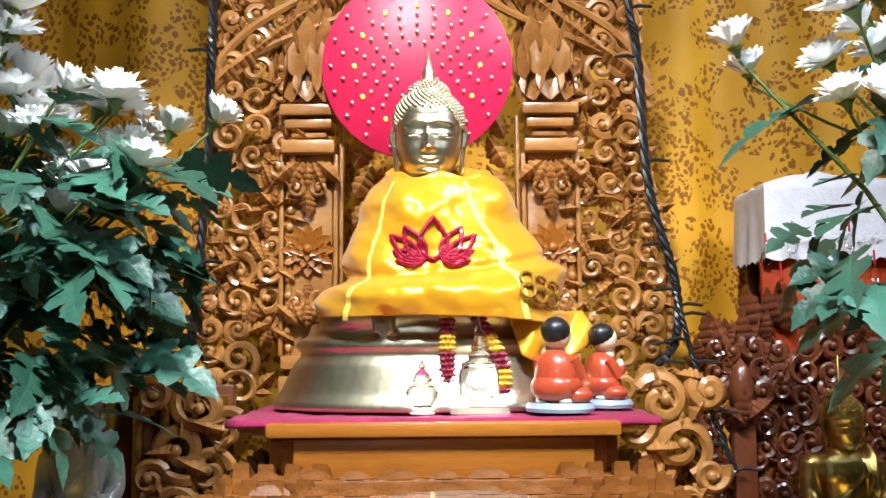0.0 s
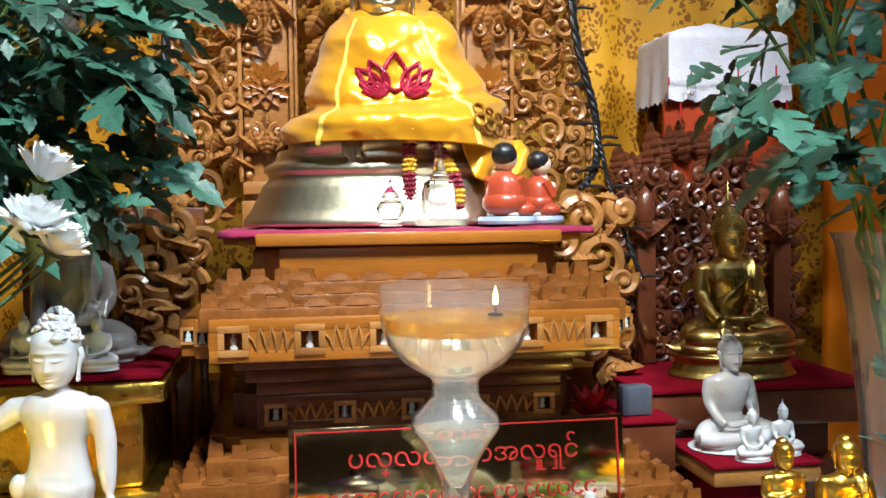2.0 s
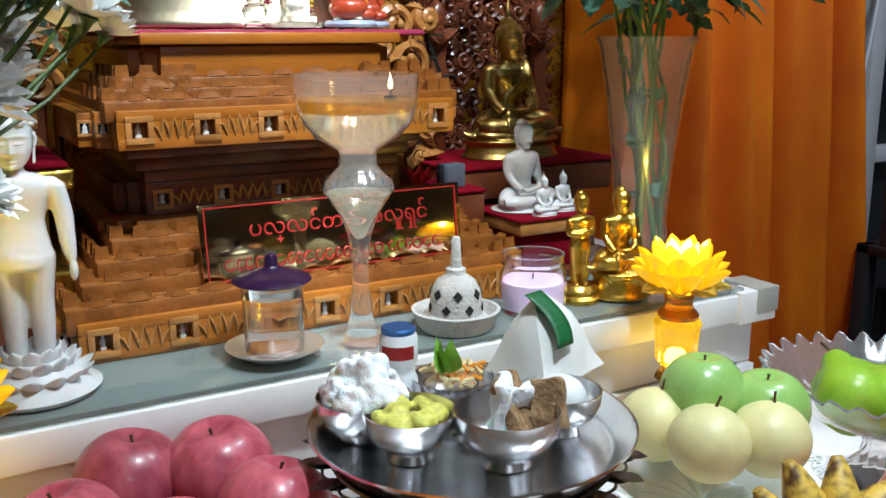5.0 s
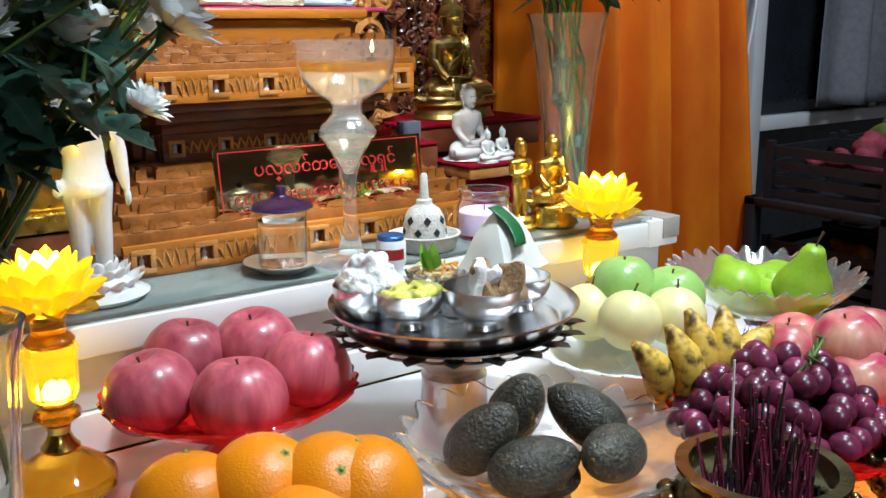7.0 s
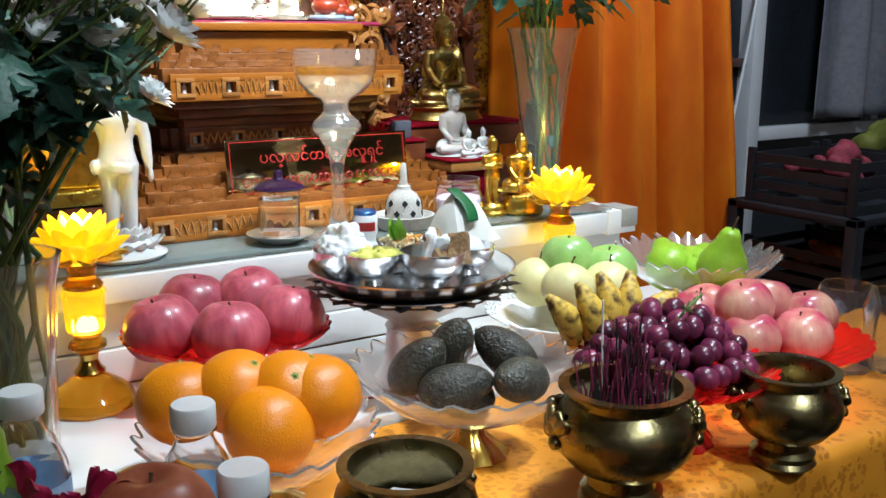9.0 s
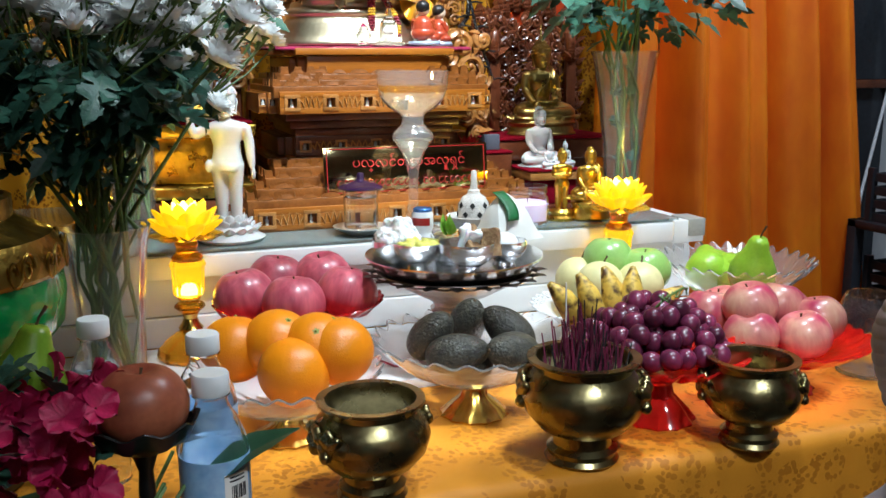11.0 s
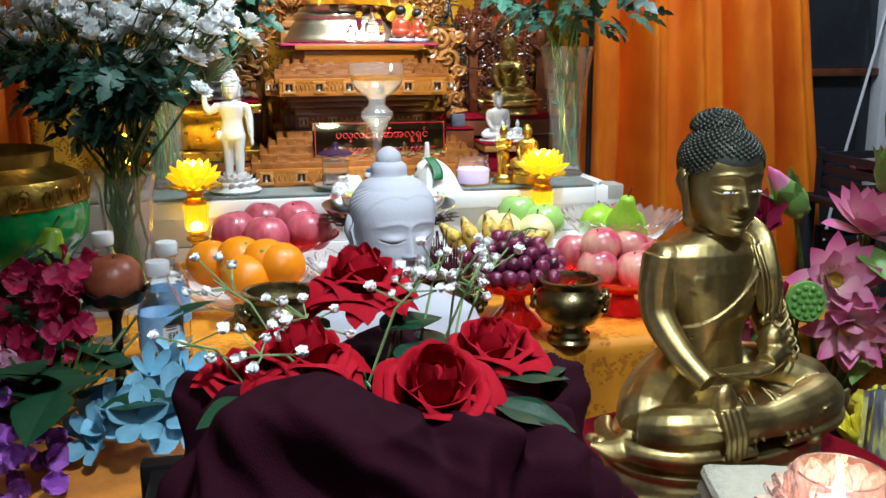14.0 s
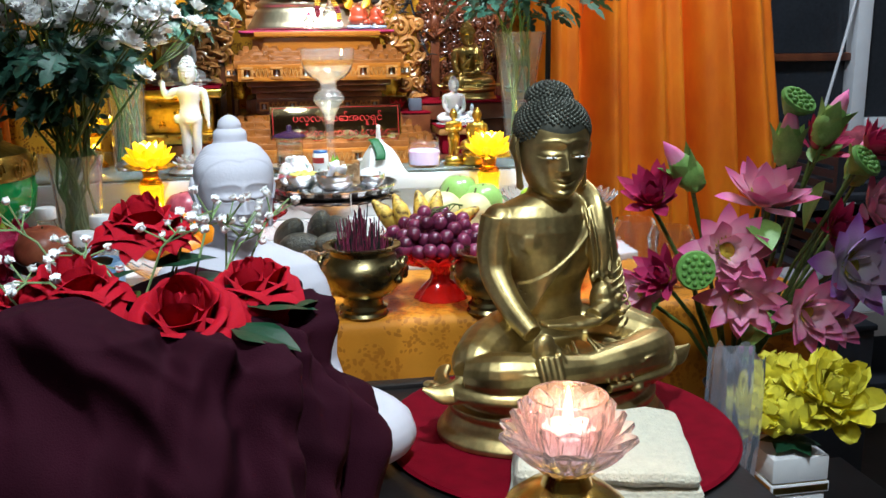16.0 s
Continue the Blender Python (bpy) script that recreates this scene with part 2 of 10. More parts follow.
M_APPLEG = mat("green_apple_skin", (0.24, 0.46, 0.10), 0.28, 0, 0.12, 30, 0.05, 250, coat=0.25, col2=(0.36, 0.56, 0.18), rand=0.1)
M_PEARG = mat("green_pear_skin", (0.20, 0.40, 0.02), 0.33, 0, 0.15, 40, 0.08, 250, col2=(0.32, 0.52, 0.05), rand=0.1)
M_PEARY = mat("pale_yellow_pear_skin", (0.72, 0.65, 0.32), 0.4, 0, 0.08, 60, 0.1, 300, rand=0.05)
M_ORANGE = mat("orange_peel", (0.80, 0.235, 0.006), 0.33, 0, 0.12, 12, 0.28, 420, rand=0.06)
M_AVO = mat("avocado_skin", (0.012, 0.011, 0.011), 0.30, 0, 0.5, 110, 1.6, 260, col2=(0.075, 0.070, 0.050), rand=0.35)
M_GRAPE = mat("red_grape_skin", (0.045, 0.006, 0.022), 0.28, 0, 0.3, 60, 0.05, 200, coat=0.1, col2=(0.19, 0.026, 0.065), sss=0.1, rand=0.5)
M_BANANA = mat("ripe_banana_skin", (0.10, 0.045, 0.012), 0.5, 0, 0.3, 55, 0.2, 200, col2=(0.68, 0.43, 0.07), thr=0.462, soft=0.08)
M_REDGLASS = mat("red_translucent_plastic", (0.85, 0.025, 0.02), 0.08, 0, 0.0, 10, 0, 100, trans=0.7, ior=1.4)
M_PINKGLASS = mat("pale_pink_glass", (0.99, 0.965, 0.955), 0.04, 0, 0.0, 10, 0, 100, trans=0.94, ior=1.16, coat=0.6)
M_AMBER = mat("amber_acrylic", (0.90, 0.40, 0.025), 0.06, 0, 0.0, 10, 0, 100, trans=0.9, ior=1.4)
M_LOTUSCLEAR = mat("clear_amber_acrylic", (0.96, 0.72, 0.14), 0.10, 0, 0.0, 10, 0, 100, trans=0.85, ior=1.35)
M_LOTUSLIT = mat("lit_yellow_acrylic", (0.97, 0.72, 0.04), 0.12, 0, 0.0, 10, 0, 100, trans=0.45, ior=1.4, emit=(1.0, 0.64, 0.01), power=0.34)
M_LOTUSMID = mat("bright_yellow_acrylic", (0.98, 0.76, 0.06), 0.12, 0, 0.0, 10, 0, 100, trans=0.4, ior=1.4, emit=(1.0, 0.70, 0.03), power=0.85)
M_LOTUSCORE = mat("glowing_inner_acrylic", (0.99, 0.80, 0.20), 0.12, 0, 0.0, 10, 0, 100, trans=0.4, ior=1.4, emit=(1.0, 0.80, 0.22), power=2.8)
M_LITCOL = mat("glowing_amber_column", (0.98, 0.68, 0.05), 0.08, 0, 0.0, 10, 0, 100, trans=0.92, ior=1.35, emit=(1.0, 0.60, 0.02), power=0.30)
M_BULB = mat("glowing_lamp_core", (1, 0.85, 0.4), 0.3, 0, 0.0, 10, 0, 100, emit=(1.0, 0.80, 0.28), power=16)
M_FLAME = mat("candle_flame", (1, 0.8, 0.5), 0.5, 0, 0.0, 10, 0, 100, emit=(1.0, 0.62, 0.25), power=18)
M_PLASTICW = mat("white_plastic", (0.80, 0.80, 0.80), 0.35, 0, 0.05, 40, 0.05, 200)
M_COTTON = mat("white_rice_cotton", (0.84, 0.84, 0.84), 0.85, 0, 0.06, 90, 0.8, 300, sss=0.2)
M_PAPER = mat("cream_paper", (0.80, 0.78, 0.74), 0.6, 0, 0.06, 20, 0.15, 120)
M_CERAMIC = mat("grey_white_stoneware", (0.47, 0.455, 0.43), 0.8, 0, 0.14, 60, 0.8, 260)
# flat black for the shade inside openings that are not cut
M_HOLESHADE = mat("hole_shade_black", (0.01, 0.01, 0.01), 0.9, 0, 0, 10, 0, 100)
M_LILAC = mat("lilac_wax", (0.62, 0.48, 0.66), 0.45, 0, 0.06, 30, 0.1, 150, sss=0.2)
M_PURPLE = mat("dark_purple_plastic", (0.022, 0.007, 0.032), 0.25, 0, 0.15, 30, 0.05, 200)
M_MIRROR = mat("black_gold_mirror_plate", (0.64, 0.54, 0.29), 0.09, 1, 0.2, 3, 0, 100)
M_REDPAINT = mat("red_lettering", (0.32, 0.012, 0.010), 0.45, 0, 0.05, 60, 0, 100)
M_LACE = mat("white_lace_cloth", (0.58, 0.57, 0.62), 0.7, 0, 0.08, 60, 0.5, 300)
M_SKIN = mat("cream_glaze", (0.72, 0.60, 0.48), 0.3, 0, 0.05, 30, 0, 100, coat=0.3)
M_ROBERED = mat("red_brown_glaze", (0.42, 0.06, 0.025), 0.3, 0, 0.15, 40, 0.05, 100, coat=0.4)
M_BLUEGLZ = mat("blue_grey_glaze", (0.30, 0.38, 0.50), 0.35, 0, 0.1, 40, 0, 100, coat=0.3)
M_ASH = mat("incense_ash", (0.55, 0.54, 0.55), 0.9, 0, 0.15, 120, 0.8, 300)
M_STICK = mat("magenta_incense_stick", (0.14, 0.008, 0.035), 0.8, 0, 0.3, 200, 0.2, 200, rand=0.4)
M_CHAR = mat("burnt_stick", (0.012, 0.010, 0.010), 0.9, 0, 0.3, 200, 0.2, 200)
M_ROSE = mat("red_silk_rose", (0.42, 0.005, 0.018), 0.75, 0, 0.12, 30, 0.2, 500, sss=0.35)
M_ROSE.node_tree.nodes["Principled BSDF"].inputs["Specular IOR Level"].default_value = 0.15
M_SPRIG = mat("pale_green_sprig", (0.22, 0.34, 0.14), 0.6, 0, 0.2, 40, 0.1, 200)
M_ROSELEAF = mat("dark_silk_leaf", (0.008, 0.05, 0.022), 0.45, 0, 0.25, 40, 0.2, 300)
M_BLUEPET = mat("blue_silk_petal", (0.24, 0.52, 0.68), 0.6, 0, 0.2, 40, 0.2, 400, rand=0.2)
M_PINKPET = mat("pink_silk_petal", (0.95, 0.41, 0.59), 0.55, 0, 0.2, 40, 0.2, 400, rand=0.2)
M_MAGPET = mat("crimson_silk_petal", (0.46, 0.010, 0.075), 0.55, 0, 0.2, 40, 0.2, 400, rand=0.2)
M_PURPET = mat("violet_silk_petal", (0.40, 0.12, 0.52), 0.55, 0, 0.2, 40, 0.2, 400, rand=0.2)
M_YELPET = mat("yellow_silk_petal", (0.76, 0.68, 0.06), 0.6, 0, 0.2, 40, 0.2, 400, rand=0.15)
M_BUDGR = mat("green_bud", (0.22, 0.42, 0.10), 0.5, 0, 0.2, 40, 0.2, 300)
M_BREAD = mat("brown_bread_crumb", (0.17, 0.07, 0.025), 0.85, 0, 0.35, 150, 1.0, 260, col2=(0.46, 0.29, 0.15))
M_EMERALD = mat("emerald_glass", (0.0, 0.26, 0.055), 0.08, 0, 0.3, 20, 0, 100, coat=0.6)
M_TOWEL = mat("cream_terry_towel", (0.60, 0.58, 0.46), 0.95, 0, 0.10, 160, 1.0, 420, sheen=0.2)
M_ALU = mat("white_aluminium", (0.70, 0.72, 0.75), 0.35, 0, 0.05, 20, 0, 100)
M_DARK = mat("dark_crate_plastic", (0.018, 0.02, 0.026), 0.5, 0, 0.3, 15, 0.1, 100)
M_NIGHT = mat("dark_window_glass", (0.02, 0.024, 0.03), 0.12, 0, 0.3, 3, 0, 100)


# ---------------- mesh helpers ----------------
def mesh_of(name, bm, materials, smooth=38):
    bm.normal_update()
    lim = radians(smooth)
    for e in bm.edges:
        if len(e.link_faces) == 2 and e.calc_face_angle(0) > lim:
            e.smooth = False
    for f in bm.faces:
        f.smooth = smooth > 0
    me = bpy.data.meshes.new(name)
    bm.to_mesh(me)
    bm.free()
    for m in materials if isinstance(materials, (list, tuple)) else [materials]:
        me.materials.append(m)
    return me


def solid(name, bm, material, label="", category="", group="", kind="", at=None, smooth=38):
    ob = new(name, mesh_of(name, bm, material, smooth))
    if at is not None:
        ob.matrix_basis = at
    return tagged(ob, label, category, group, kind)


def thing(name, at, label, category, group="", kind=""):
    ob = new(name)
    ob.empty_display_size = 0.02
    ob.matrix_basis = at
    return tagged(ob, label, category, group, kind)


def part(name, bm, material, parent, label="", at=None, smooth=38):
    ob = new(name, bm if isinstance(bm, bpy.types.Mesh) else mesh_of(name, bm, material, smooth))
    ob.parent = parent
    if at is not None:
        ob.matrix_basis = at
    return tagged(ob, label)


def T(x=0, y=0, z=0):
    return Matrix.Translation((x, y, z))


def join(bm, small):
    """Adds a small bmesh to a larger one, and frees it."""
    vs = {v: bm.verts.new(v.co) for v in small.verts}
    for f in small.faces:
        bm.faces.new([vs[v] for v in f.verts]).material_index = f.material_index
    small.free()
    return bm


def box(bm, lo, hi, bev=0.0, mi=0):
    if bev:
        small = box(bmesh.new(), lo, hi, 0, mi)
        bmesh.ops.bevel(small, geom=small.edges[:], offset=bev, segments=2, affect="EDGES", profile=0.5)
        return join(bm, small)
    v = [bm.verts.new(((lo, hi)[i][0], (lo, hi)[j][1], (lo, hi)[k][2])) for i in (0, 1) for j in (0, 1) for k in (0, 1)]
    for f in ((0, 1, 3, 2), (4, 6, 7, 5), (0, 4, 5, 1), (2, 3, 7, 6), (0, 2, 6, 4), (1, 5, 7, 3)):
        bm.faces.new([v[i] for i in f]).material_index = mi
    return bm


def lathe(bm, prof, seg=32, c=(0, 0, 0), sx=1.0, sy=1.0, mi=0, wave=None, m=None):
    rings = []
    for k, (r, z) in enumerate(prof):
        ring = []
        for i in range(seg if r > 1e-6 else 1):
            a = 2 * math.pi * i / seg
            w = wave(a, k, r) if wave else (1.0, 0.0)
            p = Vector((c[0] + r * w[0] * math.cos(a) * sx, c[1] + r * w[0] * math.sin(a) * sy, c[2] + z + w[1]))
            ring.append(bm.verts.new(m @ p if m else p))
        rings.append(ring)
    for a, b in zip(rings, rings[1:]):
        n = max(len(a), len(b))
        for i in range(n):
            j = (i + 1) % n
            q = [a[i % len(a)], a[j % len(a)], b[j % len(b)], b[i % len(b)]]
            q = list(dict.fromkeys(q))
            if len(q) > 2:
                try:
                    bm.faces.new(q).material_index = mi
                except ValueError:
                    pass
    return bm


def ball(bm, c, r, seg=16, rot=None, mi=0, fn=None):
    r = (r, r, r) if isinstance(r, (int, float)) else r
    m = Matrix.Translation(c) @ (rot.to_4x4() if rot else Matrix()) @ Matrix.Diagonal((*r, 1))
    k = max(5, seg * 2 // 3)
    rows = []
    for j in range(k + 1):
        t = math.pi * j / k
        row = []
        for i in range(seg if 0 < j < k else 1):
            a = 2 * math.pi * i / seg
            p = Vector((math.sin(t) * math.cos(a), math.sin(t) * math.sin(a), -math.cos(t)))
            row.append(bm.verts.new(m @ (fn(p) if fn else p)))
        rows.append(row)
    for a, b in zip(rows, rows[1:]):
        for i in range(seg):
            j = (i + 1) % seg
            q = list(dict.fromkeys((a[i % len(a)], a[j % len(a)], b[j % len(b)], b[i % len(b)])))
            bm.faces.new(q).material_index = mi
    return bm


def tube(bm, pts, rad, seg=8, mi=0, cap=True, flat=1.0):
    pts = [Vector(p) for p in pts]
    rad = [rad] * len(pts) if isinstance(rad, (int, float)) else rad
    up = None
    rings = []
    for i, p in enumerate(pts):
        d = (pts[min(i + 1, len(pts) - 1)] - pts[max(i - 1, 0)])
        d = d.normalized() if d.length > 1e-9 else Vector((0, 0, 1))
        if up is None:
            up = d.orthogonal().normalized()
        up = (up - d * up.dot(d))
        up = up.normalized() if up.length > 1e-6 else d.orthogonal().normalized()
        side = d.cross(up)
        rings.append([bm.verts.new(p + rad[i] * (math.cos(a) * up + flat * math.sin(a) * side)) for a in [2 * math.pi * k / seg for k in range(seg)]])
    for a, b in zip(rings, rings[1:]):
        for k in range(seg):
            bm.faces.new((a[k], a[(k + 1) % seg], b[(k + 1) % seg], b[k])).material_index = mi
    if cap:
        bm.faces.new(rings[0][::-1]).material_index = mi
        bm.faces.new(rings[-1]).material_index = mi
    return bm


def limb(bm, pts, rad, seg=8, flat=1.0):
    """A tube along a smooth curve through the points, its thickness eased between them."""
    P = [Vector(p) for p in pts]
    R = [rad] * len(P) if isinstance(rad, (int, float)) else list(rad)
    out, rr = [], []
    n = 5
    for i in range(len(P) - 1):
        a, b = P[i], P[i + 1]
        pa, pb = P[max(i - 1, 0)], P[min(i + 2, len(P) - 1)]
        for k in range(n + (i == len(P) - 2)):
            t = k / n
            out.append(0.5 * (2 * a + (b - pa) * t + (2 * pa - 5 * a + 4 * b - pb) * t * t + (3 * a - pa - 3 * b + pb) * t ** 3))
            rr.append(R[i] + (R[i + 1] - R[i]) * t * t * (3 - 2 * t))
    return tube(bm, out, rr, seg, flat=flat)


def sheet(bm, fn, nu, nv, uv=None, mi=0):
    lay = bm.loops.layers.uv.verify() if uv else None
    g = [[bm.verts.new(fn(i / nu, j / nv)) for j in range(nv + 1)] for i in range(nu + 1)]
    for i in range(nu):
        for j in range(nv):
            f = bm.faces.new((g[i][j], g[i + 1][j], g[i + 1][j + 1], g[i][j + 1]))
            f.material_index = mi
            if uv:
                for lp, (a, b) in zip(f.loops, ((i, j), (i + 1, j), (i + 1, j + 1), (i, j + 1))):
                    lp[lay].uv = (a / nu * uv[0], b / nv * uv[1])
    return bm


def prism(bm, outline, m, depth, mi=0):
    """A flat outline in the xz plane of m, given thickness along its y."""
    a = [bm.verts.new(m @ Vector((x, -depth / 2, z))) for x, z in outline]
    b = [bm.verts.new(m @ Vector((x, depth / 2, z))) for x, z in outline]
    n = len(a)
    for f in (a, b[::-1]):
        bm.faces.new(f).material_index = mi
    for i in range(n):
        bm.faces.new((a[i], b[i], b[(i + 1) % n], a[(i + 1) % n])).material_index = mi
    return bm


def petal(bm, m, length, width, cup=0.3, curl=0.2, n=5, tip=0.6, mi=0, thick=0.0):
    """A pointed petal along +y of m, cupped across and curled up towards the tip."""
    rows = []
    for i in range(n + 1):
        v = i / n
        w = width * (math.sin(math.pi * min(1, v ** tip * 0.97 + 0.03)) * 0.5 + 0.02)
        row = []
        for s in (-1, 0, 1):
            row.append(bm.verts.new(m @ Vector((s * w, v * length, curl * length * v * v + cup * w * abs(s)))))
        rows.append(row)
    for a, b in zip(rows, rows[1:]):
        for k in (0, 1):
            bm.faces.new((a[k], a[k + 1], b[k + 1], b[k])).material_index = mi
    return bm


def round_petal(bm, m, length, width, cup=0.3, curl=0.2, ruffle=0.1, ph=0.0, mi=0, n=6, k=3):
    """A broad petal along +y of m with a rounded, softly ruffled end."""
    g = []
    for j in range(n + 1):
        v = j / n
        w = width * 0.5 * (0.18 + 0.82 * math.sin(math.pi * min(1, 0.04 + v * 0.64))) * (1 if v < 0.66 else math.sqrt(max(0.02, 1 - ((v - 0.66) / 0.345) ** 2)))
        g.append([bm.verts.new(m @ Vector((u * w, v * length, curl * length * v * v + cup * w * u * u + ruffle * width * 0.3 * v * v * math.sin(4.2 * u + ph)))) for u in [c / k - 1 for c in range(2 * k + 1)]])
    for ra, rb in zip(g, g[1:]):
        for c in range(2 * k):
            bm.faces.new((ra[c], ra[c + 1], rb[c + 1], rb[c])).material_index = mi
    return bm


def spoon_petal(bm, m, length, width, cup=0.8, curl=0.25, thick=0.0014, n=8, k=3):
    """A solid spoon-shaped petal along +y of m with a pointed tip, cupped across and curled up."""
    skins = []
    for off in (0.0, -thick):
        g = []
        for j in range(n + 1):
            v = j / n
            w = width * 0.5 * min(1, 0.30 + 1.5 * v) * max(0.015, 1 - v ** 3.4) ** 0.85
            g.append([bm.verts.new(m @ Vector((u * w, v * length, curl * length * v * v + cup * w * u * u + off))) for u in [c / k - 1 for c in range(2 * k + 1)]])
        skins.append(g)
    a, b = skins
    for j in range(n):
        for c in range(2 * k):
            bm.faces.new((a[j][c], a[j][c + 1], a[j + 1][c + 1], a[j + 1][c]))
            bm.faces.new((b[j][c], b[j + 1][c], b[j + 1][c + 1], b[j][c + 1]))
        for c, f in ((0, 1), (2 * k, 0)):
            q = (a[j][c], a[j + 1][c], b[j + 1][c], b[j][c])
            bm.faces.new(q if f else q[::-1])
    for c in range(2 * k):
        bm.faces.new((a[0][c + 1], a[0][c], b[0][c], b[0][c + 1]))
        bm.faces.new((a[n][c], a[n][c + 1], b[n][c + 1], b[n][c]))
    return bm


def rotz(a):
    return Matrix.Rotation(a, 4, "Z")


def rotx(a):
    return Matrix.Rotation(a, 4, "X")


def roty(a):
    return Matrix.Rotation(a, 4, "Y")


# ---------------- the room ----------------
bm = bmesh.new()
box(bm, (-2.6, -3.2, -0.1), (2.9, 2.2, 0.0))
solid("floor", bm, M_FLOOR, "dark tiled floor of the room", "floor", kind="structure")
bm = bmesh.new()
box(bm, (-2.6, -3.2, 2.7), (2.9, 2.2, 2.8))
solid("ceiling", bm, M_CEIL, "plain pale painted ceiling", "ceiling", kind="structure")
for nm, lo, hi in (("wall_north", (-2.6, 1.35, 0), (1.32, 1.47, 2.7)), ("wall_south", (-2.6, -3.2, 0), (2.9, -3.08, 2.7)),
                   ("wall_west", (-2.6, -3.08, 0), (-2.48, 1.35, 2.7)), ("wall_east", (2.78, -3.08, 0), (2.9, 2.08, 2.7)),
                   ("wall_under_window", (1.32, 1.35, 0), (2.78, 1.47, 0.42)), ("wall_over_window", (1.32, 1.35, 2.45), (2.78, 1.47, 2.7)), ("wall_outer", (1.25, 2.08, 0), (2.9, 2.2, 2.7)), ("wall_return", (1.20, 1.47, 0), (1.32, 2.08, 2.7))):
    bm = bmesh.new()
    box(bm, lo, hi)
    solid(nm, bm, M_WALL, "plain dim painted wall", "wall", kind="structure")


def drape(name, a, b, z0, z1, material, label, folds, amp, seed, deep=0.0, spread=0.0):
    """A hanging curtain from a to b (x, y), with uneven pleats that widen downwards."""
    rnd = random.Random(seed)
    ax, ay = a
    bx, by = b
    length = math.hypot(bx - ax, by - ay)
    nx, ny = -(by - ay) / length, (bx - ax) / length
    ph = [rnd.uniform(0, 6.3) for _ in range(4)]

    def fn(u, v):
        s = u * length
        k = 2 * math.pi * folds
        w = k * u + ph[0] + 0.9 * math.sin(2.3 * u * folds + ph[1]) + 0.25 * math.sin(2.2 * v + ph[2])
        crease = 1 - abs(math.sin(w / 2)) ** deep if deep else 0.5 - 0.5 * math.sin(w)
        d = -amp * 2 * crease + amp * (0.30 * math.sin(2.1 * k * u + ph[2] + 0.6 * v) + 0.4 * math.sin(0.43 * k * u + ph[3] + v))
        d *= 0.55 + 0.45 * (1 - v)
        d += 0.006 * noise.noise((s * 9, v * 6, seed)) + 0.003 * noise.noise((s * 30, v * 14, seed))
        wide = 1 + spread * max(0, 1.6 - (z0 + (z1 - z0) * v))
        return Vector((ax + (bx - ax) * u * wide - nx * d, ay + (by - ay) * u - ny * d, z0 + (z1 - z0) * v))

    bm = bmesh.new()
    sheet(bm, fn, int(folds * 26), 40, uv=(length * 1.15, z1 - z0))
    ob = solid(name, bm, material, label, "curtain", at=None, smooth=80)
    sol = ob.modifiers.new("cloth_thickness", "SOLIDIFY")
    sol.thickness = 0.003
    return ob


drape("brocade_curtain", (-0.95, 1.16), (0.66, 1.16), 0.55, 2.66, M_BROC, "gold brocade curtain with brown blossoms behind the throne", 9, 0.016, 3)
drape("velvet_curtain", (0.60, 0.95), (1.265, 1.01), 0.02, 2.66, M_VELVET, "heavy orange velvet curtain hanging in deep folds", 4.6, 0.066, 21, 0.8, 0.22)
drape("velvet_curtain", (-1.75, 1.0), (-0.78, 1.1), 0.02, 2.66, M_VELVET, "orange velvet curtain in dim light beside the altar", 9, 0.03, 12, 0.7)
bm = bmesh.new()
tube(bm, [(0.592, 0.90, 0.0), (0.592, 0.90, 2.6)], 0.007, 10)
tube(bm, [(0.592, 0.90, 0.0), (0.592, 0.90, 0.012)], 0.03, 16)
solid("curtain_pole", bm, M_BLACK, "thin dark metal curtain pole standing by the velvet", "pole")

# window beyond the curtain
win = thing("window_1", T(1.79, 1.41, 0), "dark window in a white aluminium frame", "window", kind="structure")
for lo, hi in (((-0.026, -0.06, 0.42), (0.026, 0.03, 2.45)), ((0.027, -0.05, 1.055), (0.989, 0.03, 1.095)), ((0.62, -0.045, 1.096), (0.66, 0.03, 2.41)), ((0.027, -0.05, 2.411), (0.989, 0.03, 2.45)), ((0.027, -0.05, 0.42), (0.989, 0.03, 0.46))):
    bm = bmesh.new()
    box(bm, lo, hi, 0.004)
    part("window_frame", bm, M_ALU, win)
for lo, hi in (((-0.47, -0.04, 1.285), (-0.027, 0.03, 1.31)), ((-0.47, -0.04, 0.42), (-0.027, 0.03, 0.46)), ((-0.47, -0.04, 2.41), (-0.027, 0.03, 2.45))):
    bm = bmesh.new()
    box(bm, lo, hi, 0.003)
    part("wooden_rail", bm, M_WOODDK, win, "dark brown wooden rail")
for lo, hi in (((0.027, -0.006, 1.096), (0.619, 0.006, 2.410)), ((0.661, -0.006, 1.096), (0.989, 0.006, 2.410)), ((0.027, -0.006, 0.461), (0.989, 0.006, 1.054)), ((-0.47, -0.006, 1.311), (-0.027, 0.006, 2.409)), ((-0.47, -0.006, 0.461), (-0.027, 0.006, 1.284))):
    bm = bmesh.new()
    box(bm, lo, hi)
    part("pane", bm, M_NIGHT, win)
bm = bmesh.new()
tube(bm, [(1.42, 1.26, 0.002), (1.60, 1.295, 1.0), (1.70, 1.315, 1.36), (1.76, 1.335, 1.58)], 0.005, 10)
solid("leaning_pole", bm, M_ALU, "thin pale aluminium pole leaning against the window", "pole")
M_SHEER = mat("grey_sheer_print", (0.14, 0.15, 0.19), 0.8, 0, 0.3, 3, 0.1, 60, col2=(0.26, 0.26, 0.29))
